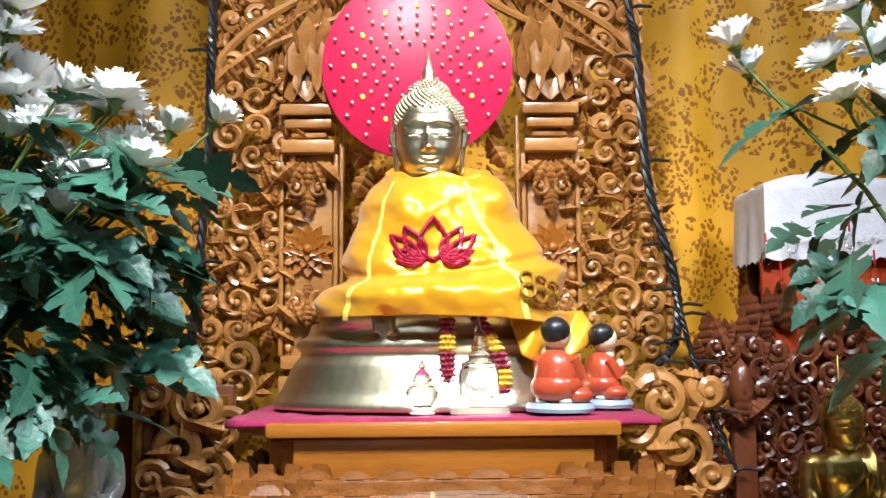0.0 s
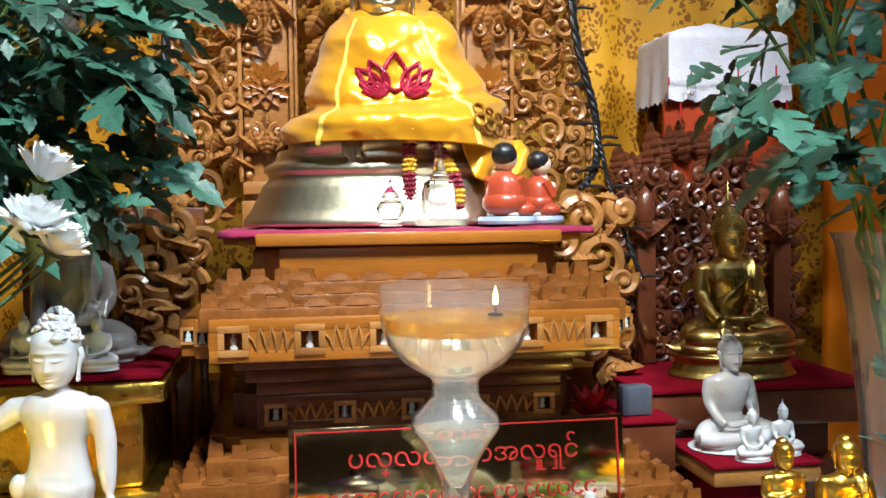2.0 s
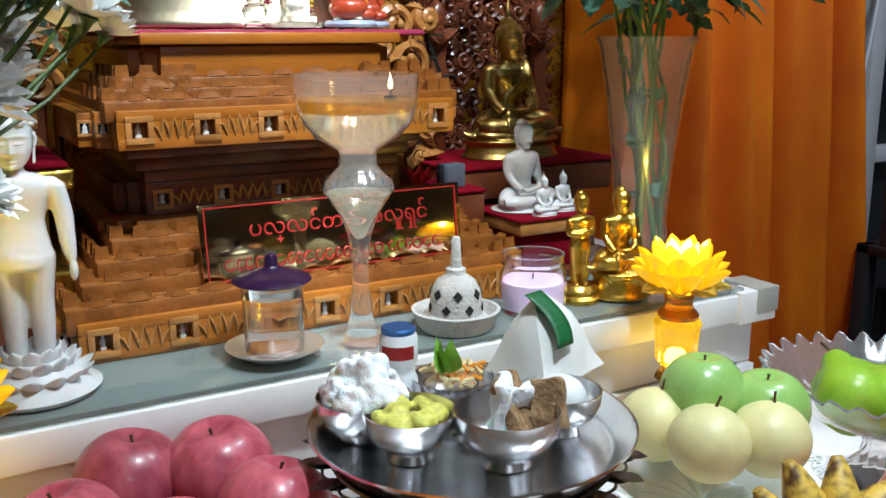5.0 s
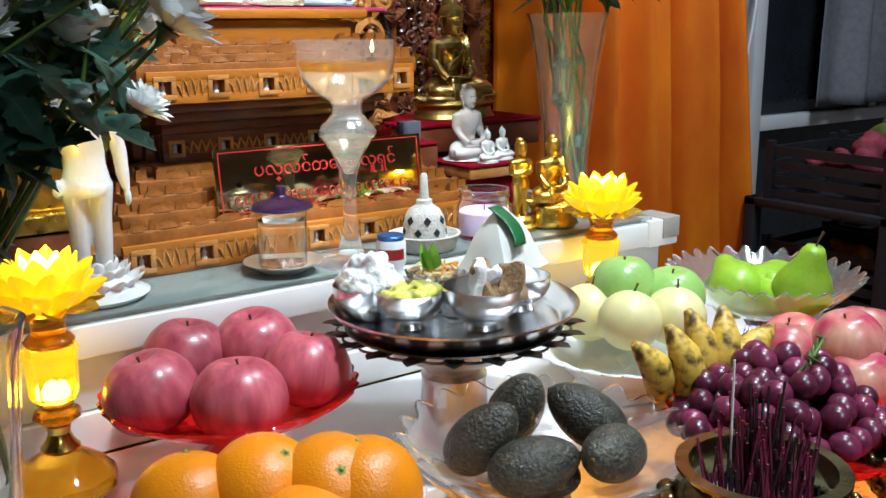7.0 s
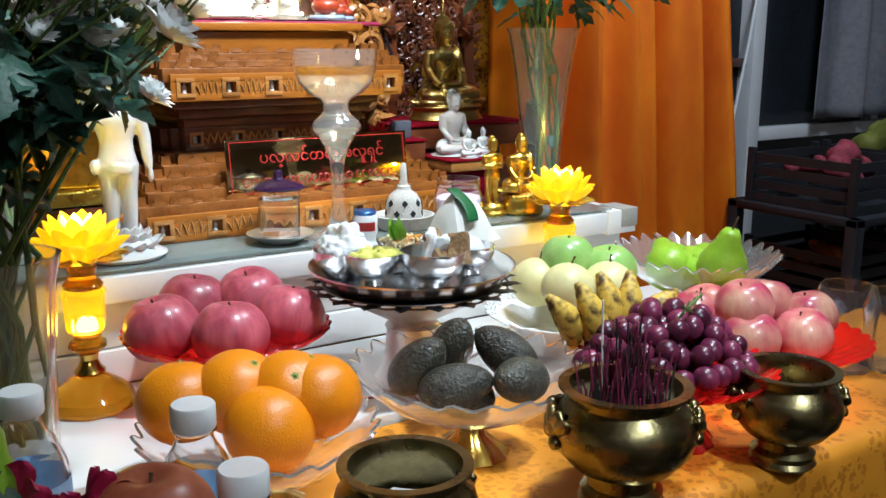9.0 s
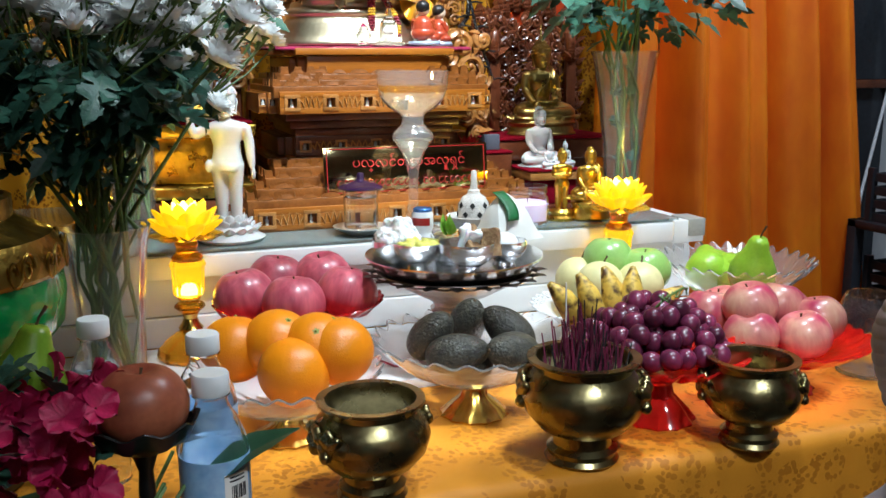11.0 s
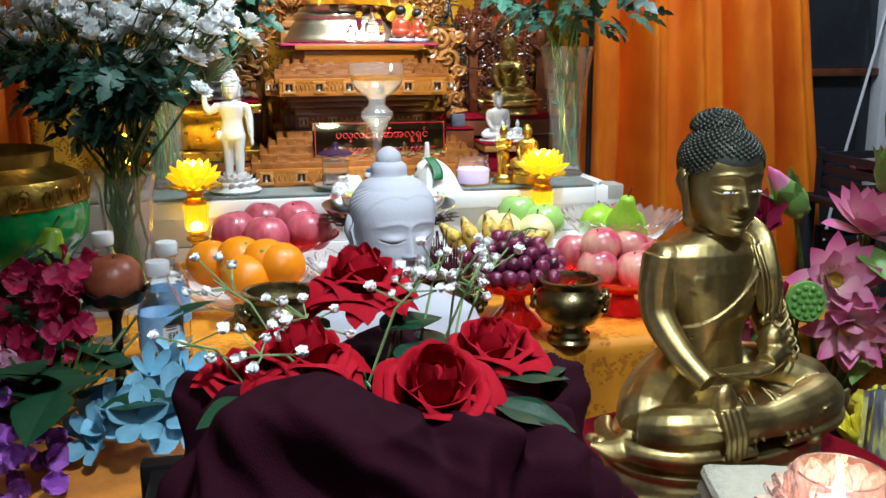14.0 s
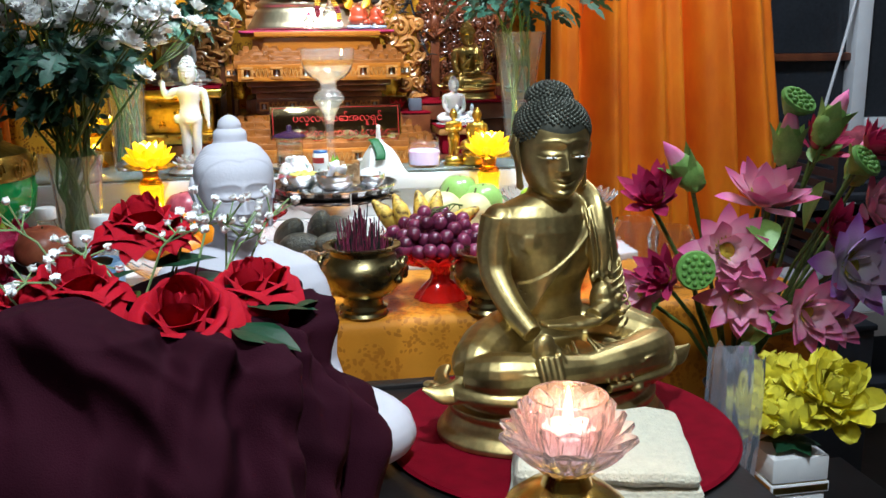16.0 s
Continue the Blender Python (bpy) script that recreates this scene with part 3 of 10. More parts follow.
drape("sheer_curtain", (2.02, 1.28), (2.6, 1.27), 1.12, 2.6, M_SHEER, "pale grey sheer curtain in front of the window", 2.2, 0.025, 5)

# ---------------- altar furniture ----------------
SHELF, TABLE, CLOTH, FRONT = 1.088, 0.938, 0.925, 0.985
alt = thing("altar_shelf", T(0, 0, 0), "white laminate altar shelf with a glass sheet on top", "shelf")
for nm, m, lo, hi, bv in (("top_board", M_WHITEPAINT, (-0.85, 0.572, 1.047), (0.545, 1.13, 1.081), 0.002),
                          ("front_panel", M_WHITEPAINT, (-0.83, 0.592, 0.985), (0.535, 0.61, 1.046), 0.0015),
                          ("base_panel", M_WHITEPAINT, (-0.83, 0.584, 0.9385), (0.535, 0.604, 0.9835), 0.0015),
                          ("glass_top", M_GLASSGR, (-0.84, 0.577, 1.0825), (0.50, 1.12, 1.088), 0.001),
                          ("side_panel", M_WHITEPAINT, (0.515, 0.611, 0.50), (0.535, 1.12, 1.046), 0.0015),
                          ("corner_block", M_WHITEPAINT, (0.486, 0.5685, 1.044), (0.549, 0.60, 1.0845), 0.002),
                          ("corner_tape", M_TAPE, (0.515, 0.567, 1.055), (0.551, 0.625, 1.0868), 0.0015)):
    bm = bmesh.new()
    box(bm, lo, hi, bv)
    part(nm, bm, m, alt)

tab = thing("offering_table", T(0, 0, 0), "white laminate offering table set against the shelf", "table")
for nm, lo, hi in (("tabletop", (-0.95, 0.315, 0.9185), (0.62, 0.582, TABLE)), ("apron", (-0.93, 0.34, 0.80), (0.60, 0.36, 0.918)),
                   ("leg", (-0.93, 0.37, 0), (-0.88, 0.42, 0.918)), ("leg", (0.55, 0.37, 0), (0.60, 0.42, 0.918)),
                   ("leg", (-0.93, 0.52, 0), (-0.88, 0.57, 0.918)), ("leg", (0.55, 0.52, 0), (0.60, 0.57, 0.918))):
    bm = bmesh.new()
    box(bm, lo, hi, 0.002)
    part(nm, bm, M_WHITEPAINT, tab)

lt = thing("low_table", T(0, 0, 0), "plain wooden table hidden under a gold brocade cloth", "table")
for nm, lo, hi in (("tabletop", (-0.78, 0.0, 0.885), (0.80, 0.312, 0.9215)), ("leg", (-0.76, 0.02, 0), (-0.71, 0.07, 0.884)),
                   ("leg", (0.73, 0.02, 0), (0.78, 0.07, 0.884)), ("leg", (-0.76, 0.25, 0), (-0.71, 0.30, 0.884)), ("leg", (0.73, 0.25, 0), (0.78, 0.30, 0.884))):
    bm = bmesh.new()
    box(bm, lo, hi, 0.002)
    part(nm, bm, M_WOODDK, lt)


def cloth_fn(u, v):
    x = -0.80 + 1.62 * u
    s = v * 0.86
    ripple = 0.0012 * noise.noise((x * 14, s * 14, 2))
    if s < 0.312:
        return Vector((x, 0.312 - s, CLOTH + ripple + 0.0006))
    d = s - 0.312
    a = min(d / 0.012, math.pi / 2)
    y = -0.012 * math.sin(a)
    z = CLOTH - 0.012 * (1 - math.cos(a)) - max(0, d - 0.0188)
    w = max(0, d - 0.02)
    return Vector((x, y - 0.02 * w * (1 + math.sin(x * 21)) - 0.010 * min(1, w * 6) * math.sin(x * 33 + 1.3) ** 2 + ripple, z))


bm = bmesh.new()
sheet(bm, cloth_fn, 110, 70, uv=(1.62, 0.86))
solid("table_cloth", bm, M_BROC2, "gold brocade cloth draped over the low table", "cloth", smooth=80)

fr = thing("front_table", T(0, 0, 0), "low black lacquered wooden table in front of the altar", "table")
for nm, lo, hi in (("tabletop", (-0.378, -1.02, 0.945), (0.312, -0.44, FRONT - 0.008)), ("rim", (-0.388, -0.452, 0.93), (0.322, -0.43, FRONT - 0.002)),
                   ("leg", (-0.37, -1.0, 0), (-0.32, -0.95, 0.944)), ("leg", (0.25, -1.0, 0), (0.30, -0.95, 0.944)),
                   ("leg", (-0.37, -0.51, 0), (-0.32, -0.46, 0.944)), ("leg", (0.25, -0.51, 0), (0.30, -0.46, 0.944))):
    bm = bmesh.new()
    box(bm, lo, hi, 0.004)
    part(nm, bm, M_BLACKWOOD, fr)

# ---------------- the carved throne ----------------
throne = thing("carved_throne_pedestal", T(0, 0, SHELF), "tiered varnished teak pedestal with carved niches and tile rows", "pedestal")


def niche_face(xs, x0, x1, yf, z0, z1, hw, name):
    """A front board with real square openings, a recessed back and a tiny white figure in each."""
    zc, hh = (z0 + z1) / 2, hw * 1.05
    bm = bmesh.new()
    box(bm, (x0, yf, z0), (x1, yf + 0.012, zc - hh), 0.0012)
    box(bm, (x0, yf, zc + hh), (x1, yf + 0.012, z1), 0.0012)
    edge = x0
    for x in list(xs) + [x1 + hw]:
        box(bm, (edge, yf + 0.0002, zc - hh), (x - hw, yf + 0.012, zc + hh))
        edge = x + hw
    # the waist board (smallest niches) goes darker for the overhang's shade
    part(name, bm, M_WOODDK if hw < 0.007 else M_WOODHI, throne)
    for x in xs:
        bm = bmesh.new()
        o, i = hw * 1.75, hw * 0.98
        for lo, hi in (((x - o, -0.0025, zc - o), (x + o, 0.0, zc - i)), ((x - o, -0.0025, zc + i), (x + o, 0.0, zc + o)),
                       ((x - o, -0.0025, zc - i), (x - i, 0.0, zc + i)), ((x + i, -0.0025, zc - i), (x + o, 0.0, zc + i))):
            box(bm, (lo[0], yf + lo[1], lo[2]), (hi[0], yf + hi[1], hi[2]), 0.0006)
        fr_ = part("niche_frame", bm, M_WOOD, throne)
        bm = bmesh.new()
        lathe(bm, [(0, 0), (0.0034, 0.0002), (0.0036, 0.002), (0.0022, 0.004), (0.0031, 0.007), (0.0027, 0.010), (0.0012, 0.0115), (0.0018, 0.0135), (0.001, 0.0155), (0, 0.0165)], 10, (x, yf + 0.0065, zc - hh), sy=0.7)
        part("niche_figure", bm, M_MARBLE, fr_, "tiny white figure in the niche")
    for a, b in zip(xs, xs[1:]):
        bm = bmesh.new()
        w = (b - a) / 2 - hw * 2.1
        cx = (a + b) / 2
        k = 5
        for i in range(k):
            px = cx - w + 2 * w * i / (k - 1)
            hgt = hh * (1.0, 1.35, 0.55)[abs(i - 2)] if i != 2 else hh * 1.5
            lean = (i - 2) * w * 0.10
            for e in (-1, 1):
                tube(bm, [(px + e * w * 0.26, yf - 0.0004, zc - hh * 1.15), (px + e * w * 0.16 + lean * 0.6, yf - 0.0014, zc + hgt * 0.15), (px + lean, yf - 0.0008, zc + hgt)], [0.0011, 0.0016, 0.0007], 5)
        part("carved_grass_motif", bm, M_WOOD, throne)


def stepped(z0, z1, half, yf, yb, name, m=M_WOODHI, step=0.016, bev=0.0015, cx=0.0):
    for k in range(3):
        bm = bmesh.new()
        box(bm, (cx - half - k * step, yf + k * step * 1.25, z0 + k * 0.0004), (cx + half + k * step, yb - k * 0.001, z1 - k * 0.0015), bev)
        part(name, bm, m, throne)


def hump_mesh(w, h, d):
    bm = bmesh.new()
    pts = [(-w / 2, 0)] + [(w / 2 * math.cos(a), h * math.sin(a)) for a in [math.pi * (1 - i / 8) for i in range(1, 8)]] + [(w / 2, 0)]
    prism(bm, pts, Matrix(), d)
    pts2 = [(x * 0.6, z * 0.6) for x, z in pts]
    prism(bm, pts2, T(0, -d * 0.35, 0), d)
    return mesh_of("carved_tile", bm, M_TILEWOOD, 30)


def wedge_mesh(w, h, d):
    bm = bmesh.new()
    a = [bm.verts.new(v) for v in ((-w / 2, -d / 2, 0), (w / 2, -d / 2, 0), (w / 2, d / 2, 0), (-w / 2, d / 2, 0), (-w * 0.42, -d / 2 + 0.001, h), (w * 0.42, -d / 2 + 0.001, h), (w * 0.42, d * 0.1, h * 0.75), (-w * 0.42, d * 0.1, h * 0.75))]
    for f in ((3, 2, 1, 0), (0, 1, 5, 4), (1, 2, 6, 5), (2, 3, 7, 6), (3, 0, 4, 7), (4, 5, 6, 7)):
        bm.faces.new([a[i] for i in f])
    return mesh_of("carved_tile", bm, M_TILEWOOD, 30)


HUMP, HUMPB, WEDGE = hump_mesh(0.034, 0.0090, 0.006), hump_mesh(0.024, 0.0075, 0.006), wedge_mesh(0.0145, 0.0135, 0.013)


def tile_slope(y0, z0, y1, z1, half0, half1, rows):
    """A sloping roof in low terraces, each edged with half-round tiles and wedge blocks."""
    for k in range(rows):
        bm = bmesh.new()
        a, b = k / rows, (k + 1) / rows
        ya, yb_ = y0 + (y1 - y0) * a, y0 + (y1 - y0) * b
        za, zb = z0 + (z1 - z0) * a, z0 + (z1 - z0) * b
        ha = half0 + (half1 - half0) * a
        box(bm, (-ha, ya, za - 0.01), (ha, 1.05, zb), 0.002)
        part("roof_terrace", bm, M_TILEWOOD, throne)
    rnd = random.Random(int(z0 * 1000))
    for k in range(rows):
        a = k / rows
        ya = y0 + (y1 - y0) * a + 0.004
        zb = z0 + (z1 - z0) * (k + 1) / rows - 0.0005
        ha = half0 + (half1 - half0) * a
        n = max(4, int(ha * 2 / 0.040))
        for i in range(n):
            x = -ha + 0.03 + (2 * ha - 0.06) * (i + (0.5 if k % 2 else 0)) / n
            part("carved_tile", HUMP if (i + k) % 2 else HUMPB, None, throne, at=T(x, ya + 0.002, zb) @ rotx(rnd.uniform(-0.30, -0.15)))
        for sgn in (-1, 1):
            for j in range(4):
                part("carved_tile", WEDGE, None, throne, at=T(sgn * (ha - 0.008 - j * 0.0225), ya + 0.007 + (0.010 if j == 0 else 0.0), zb) @ rotz(sgn * 0.1 * j))
            for j in range(4):
                part("carved_tile", WEDGE, None, throne, at=T(sgn * (ha - 0.008), ya + 0.034 + j * 0.03, zb) @ rotz(sgn * 1.57))
    # incised wave lines on the treads
    bm = bmesh.new()
    for k in range(rows):
        a = (k + 0.55) / rows
        y, z, ha = y0 + (y1 - y0) * a, z0 + (z1 - z0) * (k + 1) / rows, (half0 + (half1 - half0) * a) * 0.9
        tube(bm, [(-ha + 2 * ha * i / 60, y + 0.003 * math.sin(i * 1.3), z + 0.0006) for i in range(61)], 0.0011, 5)
    part("carved_wave_line", bm, M_TILEWOOD, throne)


def z_(v):
    return v - SHELF


W3 = [-0.224 + 0.0752 * i for i in range(7)]
niche_face(W3, -0.246, 0.248, 0.690, z_(1.0885), z_(1.1275), 0.0082, "lower_front_board")
stepped(z_(1.0882), z_(1.127), 0.247, 0.7025, 1.06, "lower_tier", step=0.014)
tile_slope(0.697, z_(1.126), 0.80, z_(1.186), 0.255, 0.175, 4)
W2 = [-0.132 + 0.066 * i for i in range(5)]
stepped(z_(1.184), z_(1.20), 0.165, 0.795, 1.05, "waist_ledge")
# waist and corbels: shade under the upper tier put into the wood colour
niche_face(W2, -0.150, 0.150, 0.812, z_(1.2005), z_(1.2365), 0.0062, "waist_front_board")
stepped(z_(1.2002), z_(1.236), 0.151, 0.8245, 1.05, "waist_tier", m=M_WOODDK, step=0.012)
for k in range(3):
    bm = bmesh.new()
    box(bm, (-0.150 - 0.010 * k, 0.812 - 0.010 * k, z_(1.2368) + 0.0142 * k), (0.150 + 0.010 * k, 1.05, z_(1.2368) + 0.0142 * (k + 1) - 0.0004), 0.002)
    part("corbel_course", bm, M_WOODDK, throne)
W1 = [-0.166 + 0.0664 * i for i in range(6)]
niche_face(W1, -0.187, 0.187, 0.742, z_(1.2802), z_(1.3185), 0.0078, "upper_front_board")
stepped(z_(1.2798), z_(1.318), 0.188, 0.7545, 1.06, "upper_tier", step=0.014)


def return_niches(half, yf, step, zc, hw):
    """Small niches on the two stepped returns at each end of a tier."""
    for sgn in (-1, 1):
        for k in (1, 2):
            x, y = sgn * (half + (k - 0.5) * step), yf + k * step * 1.25
            bm = bmesh.new()
            for lo, hi in (((-1.45, -1.6), (1.45, -1.0)), ((-1.45, 1.0), (1.45, 1.6)), ((-1.45, -1.0), (-0.9, 1.0)), ((0.9, -1.0), (1.45, 1.0))):
                box(bm, (x + lo[0] * hw, y - 0.003, zc + lo[1] * hw), (x + hi[0] * hw, y - 0.0002, zc + hi[1] * hw), 0.0004)
            fr_ = part("niche_frame", bm, M_WOOD, throne)
            # a thin black plate paints the niche's inner shade on the solid face
            bm = bmesh.new()
            box(bm, (x - hw * 0.9, y - 0.0008, zc - hw), (x + hw * 0.9, y - 0.0002, zc + hw))
            part("niche_shade", bm, M_HOLESHADE, fr_)
            bm = bmesh.new()
            lathe(bm, [(0, 0), (0.0028, 0.0002), (0.0030, 0.002), (0.0018, 0.004), (0.0026, 0.006), (0.0010, 0.0085), (0.0014, 0.010), (0, 0.0115)], 8, (x, y - 0.0022, zc - hw), sy=0.45)
            part("niche_figure", bm, M_MARBLE, fr_)


return_niches(0.188, 0.7545, 0.014, z_(1.2995), 0.0050)
return_niches(0.247, 0.7025, 0.014, z_(1.1080), 0.0050)
tile_slope(0.749, z_(1.317), 0.80, z_(1.347), 0.196, 0.165, 3)
stepped(z_(1.3465), z_(1.378), 0.126, 0.806, 1.05, "drawer_block", step=0.013)
stepped(z_(1.3795), z_(1.392), 0.148, 0.796, 1.06, "top_slab", step=0.016, bev=0.003)

# the red-purple velvet on the slab
bm = bmesh.new()


def velvet(u, v):
    x, y = -0.182 + 0.364 * u, 0.800 + 0.265 * v
    z = 1.3945 + 0.0012 * noise.noise((x * 40, y * 40, 1))
    if v < 0.01:
        z -= 0.004
    return Vector((x + 0.003 * noise.noise((y * 30, 0, 3)), y, z))


sheet(bm, velvet, 60, 40)
ob = solid("velvet_mat", bm, M_REDCLOTH, "magenta velvet cloth under the enthroned statue", "cloth", smooth=80)
ob.modifiers.new("pile", "SOLIDIFY").thickness = 0.0035

# ---- the throne back: pillars and pierced scrollwork
YB = 1.0
CX = -0.012
back = thing("carved_throne", T(CX, YB, 1.392), "tall varnished teak throne back with pillars and pierced scrollwork", "throne")


def rel(z):
    return z - 1.392


def spiral(bm, cx, cz, r, turns, hand, start, y=0.0, thick=0.0036):
    pts, rad = [], []
    n = int(26 * turns)
    for i in range(n + 1):
        f = i / n
        a = start + hand * 2 * math.pi * turns * f
        rr = r * (1 - 0.86 * f)
        pts.append((cx + rr * math.cos(a), y - 0.006 * f, cz + rr * math.sin(a)))
        rad.append(thick * (1.25 - 0.55 * f))
    tube(bm, pts, rad, 6, flat=1.5)
    ball(bm, (pts[-1][0], pts[-1][1], pts[-1][2]), thick * 1.35, 8)


def acanthus(bm, cx, cz, ang, size, y=0.0, lobes=5):
    """A lobed carved leaf in the plane of the panel."""
    m = T(cx, y, cz) @ roty(-ang)
    out = []
    n = lobes * 6
    for i in range(n + 1):
        f = i / n
        w = size * 0.30 * math.sin(math.pi * f ** 0.8) * (0.72 + 0.28 * abs(math.sin(f * lobes * math.pi)))
        out.append((f * size, w))
    pts = out + [(x, -w) for x, w in out[-2:0:-1]]
    a = [bm.verts.new(m @ Vector((x, 0.004, z))) for x, z in pts]
    ridge = [bm.verts.new(m @ Vector((x, -0.006 - 0.12 * size * math.sin(math.pi * x / size), 0))) for x, _ in out]
    k = len(out)
    for i in range(k - 1):
        bm.faces.new((a[i], a[i + 1], ridge[i + 1], ridge[i]))
        j = (len(pts) - i) % len(pts)
        j2 = len(pts) - i - 1
        try:
            bm.faces.new((a[j], ridge[i], ridge[i + 1], a[j2 if j2 != k - 1 else k - 1]))
        except ValueError:
            pass


def scroll_panel(sgn, seed):
    rnd = random.Random(seed)
    cols = ((0.164, 0.0155), (0.195, 0.0175), (0.224, 0.0145))
    for ci, (cx, r0) in enumerate(cols):
        z = 1.40 + ci * 0.012
        k = 0
        while z < 1.87:
            wide = 1.02 - 0.14 * min(1, max(0, (z - 1.56) / 0.10))
            x = 0.148 + (cx - 0.148) * wide + 0.006 * math.sin((z - 1.40) * 14)
            r = r0 * rnd.uniform(0.72, 1.22)
            if not (ci == 0 and z < 1.47):
                bm = bmesh.new()
                hand = (1 if (k + ci) % 2 else -1) * sgn
                spiral(bm, sgn * x, rel(z), r, rnd.uniform(1.05, 1.5), hand, rnd.uniform(0, 6.3), -0.004 * ci + rnd.uniform(-0.008, 0.004), rnd.uniform(0.0026, 0.0034))
                for q in range(4):
                    a = rnd.uniform(0, 6.3)
                    acanthus(bm, sgn * x + r * 0.7 * math.cos(a), rel(z) + r * 0.7 * math.sin(a), a + rnd.uniform(-0.9, 0.9), rnd.uniform(0.016, 0.030), rnd.uniform(-0.010, 0.002))
                part("carved_scroll", bm, M_WOOD, back)
            z += r0 * 1.75
            k += 1
    for cx, amp, r in ((0.146, 0.003, 0.0040), (0.243, 0.006, 0.0036)):
        bm = bmesh.new()
        pts = []
        for z in np.arange(1.40, 1.87, 0.009):
            wide = 1.02 - 0.14 * min(1, max(0, (z - 1.56) / 0.10))
            pts.append((sgn * (0.148 + (cx - 0.148) * wide + amp * math.sin((z - 1.40) * 14)), -0.006, rel(z)))
        tube(bm, pts, r, 6)
        for p in pts[::2]:
            ball(bm, (p[0], p[1] - 0.003, p[2]), r * 1.25, 6)
        part("beaded_border", bm, M_WOOD, back)


scroll_panel(-1, 4)
scroll_panel(1, 4)

# sweeping acanthus arms over the pillars
for sgn in (-1, 1):
    bm = bmesh.new()
    for k, (r0, off) in enumerate(((0.10, 0.0), (0.085, 0.006), (0.118, 0.003))):
        pts = []
        for i in range(25):
            f = i / 24
            pts.append((sgn * (0.235 - 0.175 * f + 0.012 * math.sin(6 * f)), -0.012 - off, rel(1.705 + r0 * 1.3 * f ** 0.75 + 0.012 * k)))
        tube(bm, pts, [0.0055 - 0.002 * f / 24 for f in range(25)], 6)
    for i in range(9):
        acanthus(bm, sgn * (0.225 - 0.018 * i), rel(1.735 + 0.014 * i), 1.57 + sgn * 0.9, 0.04, -0.016)
    for i in range(6):
        acanthus(bm, sgn * (0.09 - 0.012 * i), rel(1.83 + 0.006 * i), 1.57 + sgn * 0.3, 0.045, -0.012)
    part("acanthus_arm", bm, M_WOOD, back)

# lower scroll feet at either side
for sgn in (-1, 1):
    rnd = random.Random(21)
    for cx, cz, r in ((0.225, 1.40, 0.026), (0.243, 1.355, 0.030), (0.215, 1.335, 0.020), (0.25, 1.30, 0.022), (0.235, 1.262, 0.02), (0.262, 1.225, 0.018), (0.20, 1.375, 0.018), (0.27, 1.41, 0.017), (0.27, 1.33, 0.015), (0.265, 1.265, 0.016)):
        bm = bmesh.new()
        spiral(bm, sgn * cx, rel(cz), r, 1.35, sgn * rnd.choice((-1, 1)), rnd.uniform(0, 6.3), -0.06 + rnd.uniform(-0.01, 0.005), 0.0046)
        acanthus(bm, sgn * cx, rel(cz), rnd.uniform(0, 6.3), 0.034, -0.066)
        acanthus(bm, sgn * cx, rel(cz) + 0.01, rnd.uniform(0, 6.3), 0.03, -0.062)
        part("carved_scroll", bm, M_WOOD, back)
    bm = bmesh.new()
    box(bm, (min(sgn * 0.185, sgn * 0.26), -0.03, rel(1.10)), (max(sgn * 0.185, sgn * 0.26), 0.03, rel(1.225)), 0.004)
    part("side_foot", bm, M_WOOD, back)


